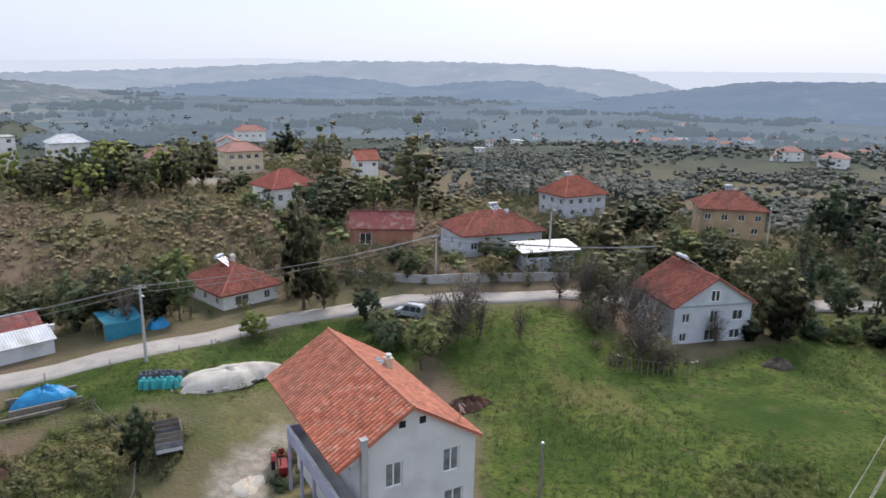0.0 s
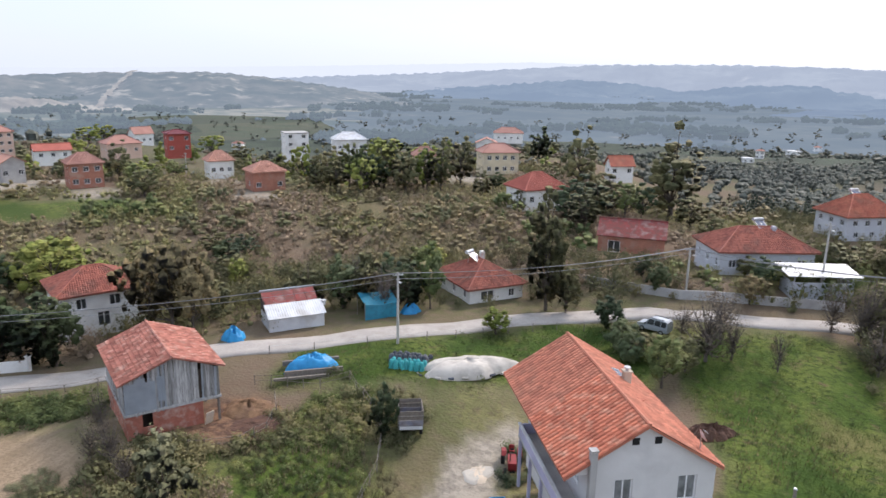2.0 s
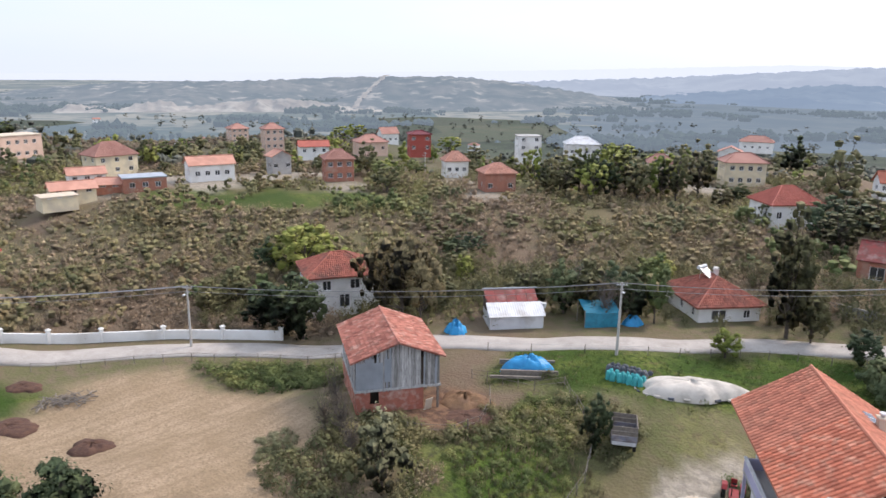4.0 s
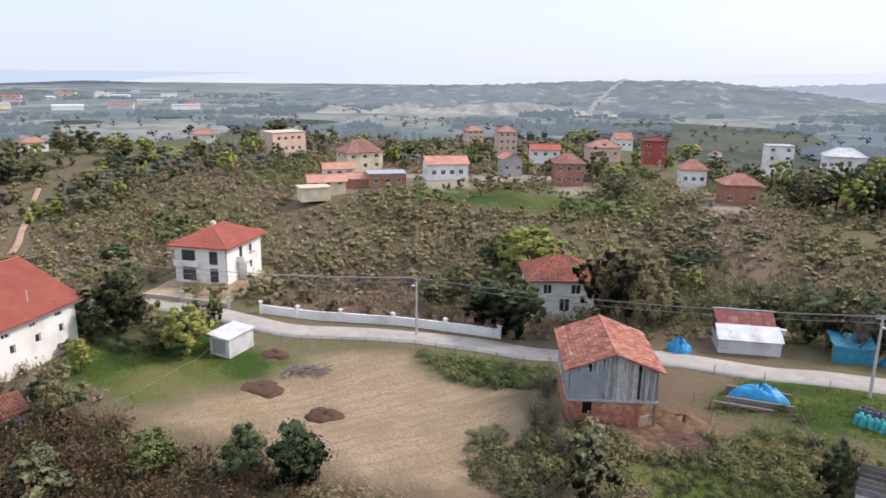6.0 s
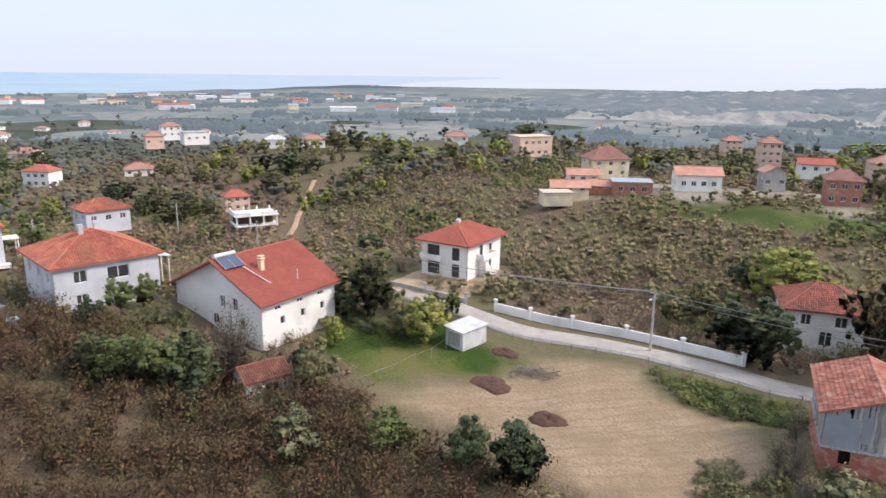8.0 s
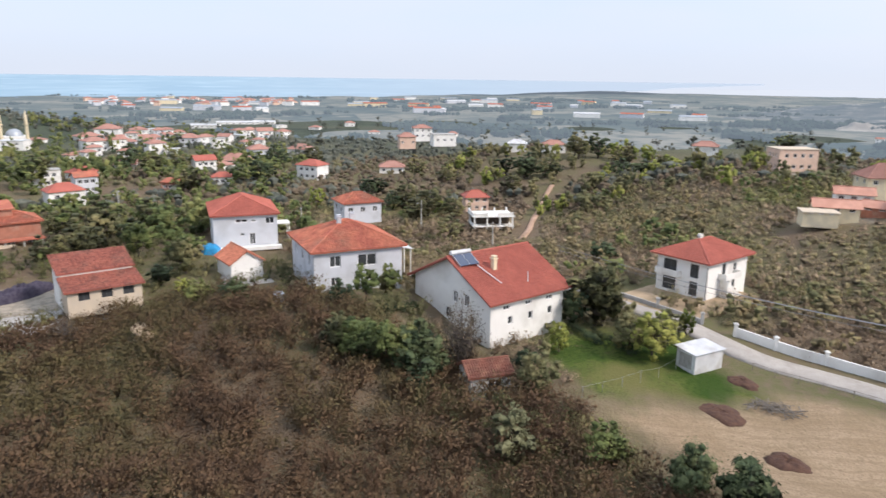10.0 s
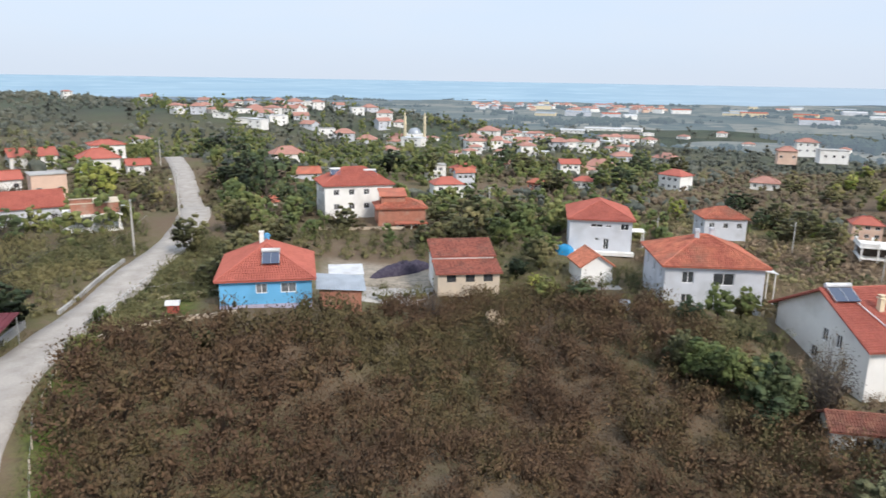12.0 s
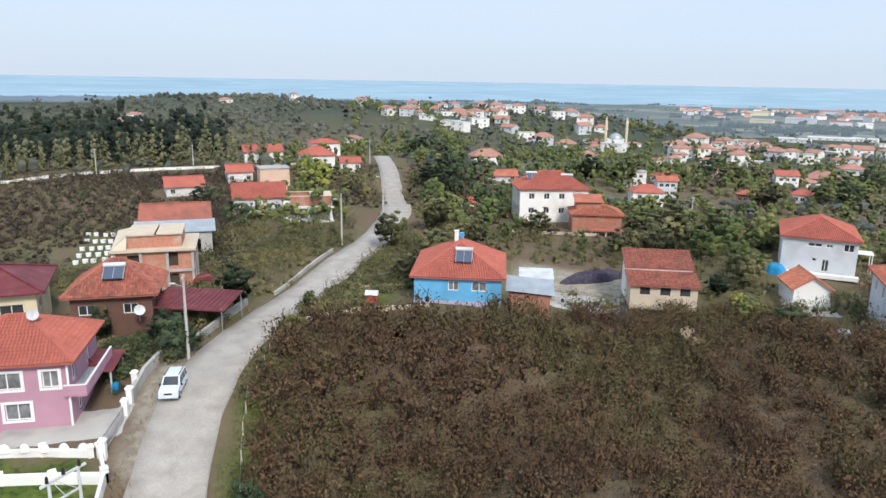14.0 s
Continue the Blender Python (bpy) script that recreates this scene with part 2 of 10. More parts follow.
FRAME = mat("white_window_frame", (0.80, 0.80, 0.80), 0.5)
FRAME_DARK = mat("dark_window_frame", (0.06, 0.06, 0.065), 0.5)
PANEL = mat("solar_collector_glass", (0.07, 0.09, 0.14), 0.15, spec=0.6)
STEEL = mat("galvanised_steel", (0.55, 0.56, 0.57), 0.4, (0.47, 0.48, 0.49), 3.0, metal=0.7)
POLE = mat("pole_concrete", (0.50, 0.48, 0.45), 0.95, (0.43, 0.41, 0.38), 2.0, bump=0.2)
DARK_CABLE = mat("dark_cable", (0.07, 0.07, 0.075), 0.6)
# Lighter than the dark cable: its glint is put into the colour.
CABLE = mat("glinting_grey_cable", (0.26, 0.26, 0.27), 0.5)
TARP = mat("blue_tarpaulin", (0.03, 0.31, 0.60), 0.45, (0.02, 0.24, 0.50), 1.5, bump=0.4, bump_scale=3)
TARP_TEAL = mat("faded_teal_tarpaulin", (0.03, 0.24, 0.34), 0.5, (0.03, 0.18, 0.26), 1.5, bump=0.4, bump_scale=3)
TARP_PALE = mat("dusty_pale_tarpaulin", (0.56, 0.52, 0.46), 0.75, (0.48, 0.44, 0.39), 0.9, stain=(0.36, 0.33, 0.29), stain_scale=0.7, bump=0.5, bump_scale=2.5)
BAG_TEAL = mat("teal_plastic_sack", (0.05, 0.38, 0.38), 0.55, (0.04, 0.30, 0.32), 3.0, bump=0.3, bump_scale=6, obj_random=0.15)
BAG_DARK = mat("dark_plastic_sack", (0.06, 0.065, 0.08), 0.5, (0.10, 0.11, 0.13), 3.0, bump=0.3, bump_scale=6, obj_random=0.3)
NET = mat("dark_violet_netting", (0.040, 0.034, 0.060), 0.8, (0.075, 0.066, 0.095), 2.5, bump=0.6, bump_scale=5)
RUBBER = mat("rubber", (0.02, 0.02, 0.02), 0.85)
CAR_BLUE = mat("pale_blue_car_paint", (0.62, 0.68, 0.75), 0.25, spec=0.5)
CAR_RED = mat("dark_red_car_paint", (0.30, 0.02, 0.03), 0.3, spec=0.5)
TRACTOR = mat("red_tractor_paint", (0.26, 0.025, 0.028), 0.5, (0.2, 0.025, 0.025), 3.0)
TRAILER = mat("blue_grey_trailer_paint", (0.20, 0.21, 0.27), 0.7, (0.28, 0.26, 0.26), 1.5, stain=(0.16, 0.12, 0.1), stain_scale=1.2)
BARK = mat("bark", (0.12, 0.10, 0.08), 0.95, (0.08, 0.065, 0.055), 3.0, bump=0.4)
TWIG = mat("grey_twigs", (0.17, 0.145, 0.13), 0.95, (0.12, 0.10, 0.09), 1.0)
LEAF_GREEN = leaf_mat("green_leaves", (0.080, 0.108, 0.038), (0.142, 0.172, 0.058), (0.226, 0.230, 0.080))
LEAF_DARK = leaf_mat("dark_evergreen_leaves", (0.042, 0.061, 0.033), (0.070, 0.098, 0.047), (0.114, 0.138, 0.062))
LEAF_BRIGHT = leaf_mat("yellow_green_leaves", (0.125, 0.160, 0.034), (0.215, 0.245, 0.052), (0.330, 0.330, 0.085))
LEAF_AUTUMN = leaf_mat("autumn_leaves", (0.185, 0.150, 0.080), (0.240, 0.195, 0.098), (0.285, 0.215, 0.105))
LEAF_TWIGGY = leaf_mat("last_leaves_on_grey_twigs", (0.098, 0.078, 0.060), (0.138, 0.110, 0.082), (0.172, 0.140, 0.098))
LEAF_HAZEL = leaf_mat("hazel_leaves", (0.120, 0.073, 0.045), (0.162, 0.101, 0.058), (0.138, 0.112, 0.052), 0.05, 1.6, 0.85)
LEAF_SCRUB = leaf_mat("dry_scrub_leaves", (0.290, 0.210, 0.145), (0.375, 0.282, 0.190), (0.330, 0.295, 0.140), 0.022, 1.2, 0.9)
LEAF_SAGE = leaf_mat("olive_scrub_leaves", (0.215, 0.205, 0.095), (0.285, 0.265, 0.115), (0.335, 0.325, 0.130), 0.022, 1.2, 0.9)
LEAF_OLIVE = leaf_mat("olive_leaves", (0.108, 0.112, 0.052), (0.168, 0.162, 0.074), (0.235, 0.205, 0.095))
LEAF_RIDGE = leaf_mat("ridge_scrub_leaves", (0.135, 0.102, 0.070), (0.182, 0.138, 0.092), (0.170, 0.165, 0.080), 0.022, 1.0, 0.88)
LEAF_BARE = leaf_mat("dry_hazel_twigs", (0.052, 0.040, 0.033), (0.072, 0.055, 0.043), (0.070, 0.066, 0.042), 0.05)
# Greyed olive tones hold the haze over growth far off.
LEAF_FAR = leaf_mat("hazy_far_growth", (0.088, 0.100, 0.084), (0.120, 0.130, 0.104), (0.155, 0.156, 0.118), 0.012, 0.5, 0.85)
LEAF_WOOD = leaf_mat("dark_wood_leaves", (0.022, 0.034, 0.026), (0.036, 0.052, 0.034), (0.055, 0.070, 0.042), 0.03)
LEAF_SILVER = leaf_mat("grey_green_leaves", (0.125, 0.130, 0.066), (0.195, 0.195, 0.105), (0.275, 0.262, 0.150))
GRASS = leaf_mat("grass_blades", (0.056, 0.100, 0.020), (0.086, 0.135, 0.026), (0.140, 0.165, 0.046), 0.1)
DRY_GRASS = leaf_mat("dry_grass_blades", (0.120, 0.102, 0.054), (0.204, 0.168, 0.090), (0.288, 0.228, 0.132), 0.1)
ROAD_MAT = mat("worn_pale_asphalt", (0.42, 0.385, 0.35), 0.95, (0.355, 0.325, 0.295), 0.35, stain=(0.31, 0.28, 0.25), stain_scale=0.5, bump=0.3, bump_scale=5.0, fine=0.09)
SOIL = mat("bare_soil", (0.44, 0.33, 0.22), 0.98, (0.34, 0.25, 0.16), 0.3, stain=(0.26, 0.20, 0.12), stain_scale=0.8, bump=0.5, fine=0.1)
MANURE = mat("dark_heap", (0.12, 0.065, 0.045), 0.98, (0.08, 0.045, 0.035), 2.0, bump=0.8, bump_scale=8)
PUDDLE = mat("grey_sand", (0.50, 0.46, 0.40), 0.95, (0.43, 0.40, 0.35), 0.8, bump=0.3)


# ---- mesh helpers ----
class Geo:
    """Gathers plain polygons for one mesh."""

    def __init__(self):
        self.v, self.f = [], []

    def poly(self, pts, faces):
        k = len(self.v)
        self.v += [tuple(p) for p in pts]
        self.f += [tuple(i + k for i in f) for f in faces]
        return self

    def box(self, c, s, yaw=0.0, m=None):
        hx, hy, hz = s[0] / 2, s[1] / 2, s[2] / 2
        r = m or (Matrix.Translation(c) @ Matrix.Rotation(radians(yaw), 4, "Z"))
        b = min(0.02, min(hx, hy, hz) * 0.4)
        pts = []
        for z in (-1, 1):
            for x, y in ((-1, -1), (1, -1), (1, 1), (-1, 1)):
                pts.append(r @ Vector((x * hx, y * hy, z * hz)))
        return self.poly(pts, [(3, 2, 1, 0), (4, 5, 6, 7), (0, 1, 5, 4), (1, 2, 6, 5), (2, 3, 7, 6), (3, 0, 4, 7)])

    def tube(self, p0, p1, r0, r1=None, n=8, caps=True):
        p0, p1 = Vector(p0), Vector(p1)
        r1 = r0 if r1 is None else r1
        d = (p1 - p0).normalized()
        a = d.orthogonal().normalized()
        b = d.cross(a)
        pts = []
        for p, r in ((p0, r0), (p1, r1)):
            for i in range(n):
                t = 2 * pi * i / n
                pts.append(p + (a * cos(t) + b * sin(t)) * r)
        fs = [(i, (i + 1) % n, n + (i + 1) % n, n + i) for i in range(n)]
        if caps:
            fs += [tuple(range(n - 1, -1, -1)), tuple(range(n, 2 * n))]
        return self.poly(pts, fs)

    def prism(self, outline, z0, z1):
        n = len(outline)
        pts = [(x, y, z0) for x, y in outline] + [(x, y, z1) for x, y in outline]
        return self.poly(pts, [tuple(range(n - 1, -1, -1)), tuple(range(n, 2 * n))] + [(i, (i + 1) % n, n + (i + 1) % n, n + i) for i in range(n)])

    def mesh(self, name, material, smooth=False):
        me = bpy.data.meshes.new(name)
        me.from_pydata(self.v, [], self.f)
        me.materials.append(material)
        if smooth:
            me.shade_smooth()
        me.update()
        return me


def part(name, geo, material, parent, label="", smooth=False, m=None):
    ob = new(name, geo if isinstance(geo, bpy.types.Mesh) else geo.mesh(name, material, smooth))
    ob.parent = parent
    if m:
        ob.matrix_basis = m
    if label:
        tagged(ob, label)
    return ob


def thing(name, label, category, m, group="", kind=""):
    ob = new(name)
    ob.matrix_basis = m
    return tagged(ob, label, category, group, kind)


def solid(name, geo, material, label, category, group="", kind="", smooth=False, m=None):
    ob = new(name, geo if isinstance(geo, bpy.types.Mesh) else geo.mesh(name, material, smooth))
    if m:
        ob.matrix_basis = m
    return tagged(ob, label, category, group, kind)


def np_mesh(name, verts, faces, material):
    """A mesh from arrays: verts (n, 3), faces (m, k)."""
    me = bpy.data.meshes.new(name)
    k = faces.shape[1]
    me.vertices.add(len(verts))
    me.vertices.foreach_set("co", np.ascontiguousarray(verts, np.float32).ravel())
    me.loops.add(faces.size)
    me.loops.foreach_set("vertex_index", np.ascontiguousarray(faces, np.int32).ravel())
    me.polygons.add(len(faces))
    me.polygons.foreach_set("loop_start", np.arange(0, faces.size, k, dtype=np.int32))
    me.polygons.foreach_set("loop_total", np.full(len(faces), k, np.int32))
    me.materials.append(material)
    me.update(calc_edges=True)
    return me


# ---- the lie of the land: heights at known places, as bearing, distance, height ----
NEAR = [(8, 42, -0.5), (-10, 60, -3), (-17, 94, -4.5), (-28, 75, -4), (-20, 152, -3), (-7, 180, -5), (9, 129, -2), (1, 112, -0.3), (-3, 98, -2),
        (17, 150, 0.5), (20, 212, 0), (21, 97, -3), (28, 81, -2.2), (48, 64, -3), (37, 88, -3), (63, 92, -5.3), (66, 55, -4), (80, 112, -3.6),
        (90, 86, -4.7), (110, 96, 0.3), (128, 45, 0.5), (118, 130, -0.5), (146, 80, 3.4), (165, 73, 1.5), (152, 119, 2), (148, 142, 3), (150, 256, 0), (136, 157, -1)]
WIDE = [(97, 234, -14), (104, 327, -14), (60, 197, 0.5), (50, 190, 0), (74, 262, 0), (38, 188, -1), (175, 65, 0), (168, 96, 1), (165, 250, 0), (170, 500, -4),
        (125, 300, -12), (128, 500, -17), (131, 910, -40), (146, 620, 1), (139, 650, 3), (134, 620, -3), (131, 540, -19), (125, 480, -14), (120, 520, -18), (114, 560, -21), (-12, 560, -27), (-25, 560, -24), (-2, 520, -30), (105, 560, -26), (90, 350, -5), (20, 330, -8), (20, 480, -26), (-5, 330, -26), (-25, 330, -24),
        (55, 380, -7), (55, 620, -34), (75, 420, -8), (75, 600, -30), (-60, 90, -3), (-120, 60, -2), (0, 12, -2), (90, 30, -2), (-90, 300, -10), (-150, 300, -6)]
OUTER = [(143, 900, -14), (149, 900, -12), (120, 900, -50), (158, 760, 10), (164, 760, 8), (152, 740, 3), (170, 900, -12), (182, 900, -12), (20, 900, -54), (45, 800, -48), (60, 900, -54), (90, 900, -54), (105, 900, -54), (-20, 900, -54), (2, 900, -54), (131, 1300, -54), (-35, 1000, -54)]
MARKS = np.array(NEAR + WIDE + OUTER, float)
MARK_X, MARK_Y = -MARKS[:, 1] * np.sin(np.radians(MARKS[:, 0])), MARKS[:, 1] * np.cos(np.radians(MARKS[:, 0]))


def ground_z(x, y):
    x, y = np.asarray(x, float), np.asarray(y, float)
    d2 = (x[..., None] - MARK_X) ** 2 + (y[..., None] - MARK_Y) ** 2
    w = 1 / (d2 / MARKS[:, 1] ** 2 + 0.004) ** 2
    z = (w * MARKS[:, 2]).sum(-1) / w.sum(-1)
    s = np.clip((np.hypot(x, y) - 1150) / 700, 0, 1)
    s = s * s * (3 - 2 * s)
    z = z * (1 - s) - 64 * s
    k = np.clip((np.hypot(x, y) - 14) / 26, 0, 1)
    return -2.0 * (1 - k) + z * k


def gz(x, y):
    return float(ground_z(x, y))


def polar(az, d):
    return -d * sin(radians(az)), d * cos(radians(az))


def inside(px, py, poly):
    """Which points lie in the outline."""
    hit = np.zeros(np.shape(px), bool)
    j = len(poly) - 1
    for i in range(len(poly)):
        (x0, y0), (x1, y1) = poly[i], poly[j]
        cross = ((y0 > py) != (y1 > py)) & (px < (x1 - x0) * (py - y0) / (y1 - y0 + 1e-12) + x0)
        hit ^= cross
        j = i
    return hit


def wobble(x, y, s, seed=0.0):
    """Cheap smooth noise in about -1..1."""
    return (np.sin(x / s + 1.3 * np.sin(y / s * 0.7 + seed)) + np.sin(y / s * 1.1 + 1.7 * np.sin(x / s * 0.6 + 2 * seed)) + np.sin((x + y) / s * 0.53 + seed * 3)) / 3


SOIL_FIELD = [(-73.7, 3.9), (-78.1, 21.8), (-81.5, 25.8), (-77, 38.1), (-68.9, 36.3), (-60.2, 42.3), (-50.7, 37.9), (-44.5, 35.3), (-43.4, 31.1), (-51.8, 19.3), (-63.5, 15.3), (-71.5, 9.4)]
MEADOW = [(-4.9, 76.7), (-8, 92), (8.2, 97), (20, 90), (26, 84), (41, 93.9), (49, 108.1), (100, 118), (90, 20), (10, 20), (0.6, 49.8), (0, 64.2)]
YARD = [(-31.5, 64.1), (-22, 67.3), (-17.4, 63.4), (-8, 46.8), (-12, 36), (-26.8, 42), (-26.9, 57.4)]
GRAVEL = [(-19.6, 62.9), (-17.4, 61.2), (-18.1, 55.9), (-17.6, 44), (-22.8, 44), (-22.8, 56.3)]
VERGE = [(-45.3, 56.2), (-37.1, 61.5), (-32, 63.3), (-22.8, 66), (-8, 75), (-6, 92), (-22.8, 90.1), (-31.7, 80.4), (-48.9, 66.3)]
GARDEN = [(-82.3, 0.5), (-93.6, -2), (-98.2, 7.3), (-95.7, 17), (-80, 24), (-76.2, 5.4)]
CARPORT_PAD = [(-65.5, -74.8), (-76.9, -74.5), (-80.9, -62.3), (-88.9, -66.1), (-91.8, -75.1), (-86.9, -82.6), (-77.0, -85.6)]
HOUSE_LAWN = [(-36.4, -74), (-41.7, -67.9), (-49.8, -79.3), (-45.9, -85)]
HIVE_PLOT = [(-15.5, -132), (-25, -124), (-32, -153), (-26, -166)]
HILL_GLADE = [(-172.7, 76.1), (-159, 95), (-133, 120), (-118, 118), (-128, 96), (-148, 70)]
LANE_VERGE = [(-14.3, -41.2), (-18.9, -50.6), (-27, -63.2), (-36.5, -75.5), (-52, -90), (-50, -92.5), (-32, -76), (-23, -64.5), (-16, -52), (-11.5, -42)]
FRONT_LAWN = [(-7.4, -57.6), (2.5, -63.8), (8, -60), (4, -54), (-6.0, -49.5), (-7.4, -54.4)]
ROADSIDE = [(-9, -56), (-10.6, -60), (-12.4, -64.8), (-15.2, -69.5), (-18.5, -73.5), (-21, -74), (-17, -66), (-13, -58), (-10, -50)]
UPPER_YARDS = ((69.8, 192, 10), (67.0, 214, 12), (63.2, 203, 12), (60.6, 190, 9), (56.5, 203, 12), (53.0, 214, 9), (50.4, 188, 8), (45.6, 232, 12), (41.4, 205, 7), (73.4, 258, 10), (22, 200, 8), (57.5, 240, 14), (64.5, 232, 10), (39.0, 178, 8))
BARN_SLOPE = [(-47, 42), (-41.5, 43), (-38.5, 47), (-39, 57), (-36, 62), (-30, 58), (-21, 54), (-17, 36), (-30, 30)]
BARN_YARD = [(-48, 53), (-44.3, 55), (-39, 49.5), (-41.5, 44.2), (-48, 44)]

# ---- ground: one sheet from underfoot to the horizon ----
az = np.radians(np.concatenate([np.arange(-42, 190, 0.6), np.arange(190, 318, 4.0)]))
rad = np.concatenate([[0.002], np.geomspace(4, 4950, 200)])
A, R = np.meshgrid(az, rad, indexing="ij")
X, Y = 3.0 - R * np.sin(A), 2.0 + R * np.cos(A)
Z = ground_z(X, Y) + 0.12 * wobble(X, Y, 2.3) * np.clip(60 / R, 0, 1) + np.clip((R - 330) / 400, 0, 1) * 1.2 * wobble(X, Y, 37.0, 2.0)
na, nr = A.shape
idx = np.arange(na * nr).reshape(na, nr)
nxt = np.roll(idx, -1, 0)
faces = np.stack([idx[:, :-1], idx[:, 1:], nxt[:, 1:], nxt[:, :-1]], -1).reshape(-1, 4)
verts = np.stack([X, Y, Z], -1).reshape(-1, 3)
verts = np.vstack([verts, [[0, 0, gz(0, 0)]]])


def cover(poly, soft=1.2):
    """1 inside an outline, with a ragged edge."""
    px, py = X + soft * wobble(X, Y, 1.9, 1.0), Y + soft * wobble(X, Y, 2.1, 4.0)
    acc = sum(inside(px + dx, py + dy, poly).astype(float) for dx, dy in ((0, 0), (soft, 0), (-soft, 0), (0, soft), (0, -soft)))
    return acc / 5


soil_c = np.maximum(cover(SOIL_FIELD), 0.6 * cover(YARD) * (0.5 + 0.5 * wobble(X, Y, 3.0)))
bear = np.degrees(np.arctan2(-X, Y))
fields = np.clip((R - 300) / 80, 0, 1) * (bear > 30) * (bear < 150) * np.clip(0.7 + 0.5 * wobble(X, Y, 45.0, 6.0), 0, 1)
glade = np.clip((R - 100) / 20, 0, 1) * np.clip((280 - R) / 30, 0, 1) * (bear > 15) * (bear < 110) * np.clip(-1.0 * wobble(X, Y, 15.0, 5.0) - 0.35, 0, 0.5)
green_c = np.maximum.reduce([cover(MEADOW), cover(VERGE), 0.9 * cover(YARD) * np.clip(0.55 - 0.8 * wobble(X, Y, 2.6, 3.0), 0, 1), cover(GARDEN), cover(LANE_VERGE), cover(HOUSE_LAWN), cover(FRONT_LAWN, 0.4), cover(BARN_SLOPE) * np.clip(0.75 + 0.5 * wobble(X, Y, 3.2, 2.0), 0, 1), 0.6 * cover(HIVE_PLOT), 0.9 * cover(HILL_GLADE, 3.0), 0.75 * fields, glade])
soil_c = np.maximum.reduce([soil_c, 0.45 * fields, 0.2 * glade])
gravel_c = np.maximum.reduce([cover(GRAVEL, 0.8), cover(CARPORT_PAD, 0.8), 0.8 * cover(ROADSIDE, 0.6)])
# trodden and paved yards round the upper houses
for az_, d_, r_ in UPPER_YARDS:
    far_x, far_y = -d_ * math.sin(math.radians(az_)), d_ * math.cos(math.radians(az_))
    gravel_c = np.maximum(gravel_c, 0.85 * np.clip((r_ - np.hypot(X - far_x, Y - far_y) + 3 * wobble(X, Y, 3.5, az_)) / 3, 0, 1))
dark_c = cover(BARN_YARD, 0.8)
ground_me = np_mesh("ground", verts, faces, WHITE)
att = ground_me.color_attributes.new("cover", "FLOAT_COLOR", "POINT")
cols = np.zeros((len(verts), 4), np.float32)
cols[:-1] = np.stack([soil_c, green_c, gravel_c, dark_c], -1).reshape(-1, 4)
att.data.foreach_set("color", cols.ravel())
# open farmland takes over towards the plain
far_c = np.clip((R - 280) / 320 + 0.25 * wobble(X, Y, 90.0, 3.0), 0, 1) * (R > 240)
ground_me.attributes.new("farmland", "FLOAT", "POINT").data.foreach_set("value", np.append(far_c.reshape(-1), 0).astype(np.float32))


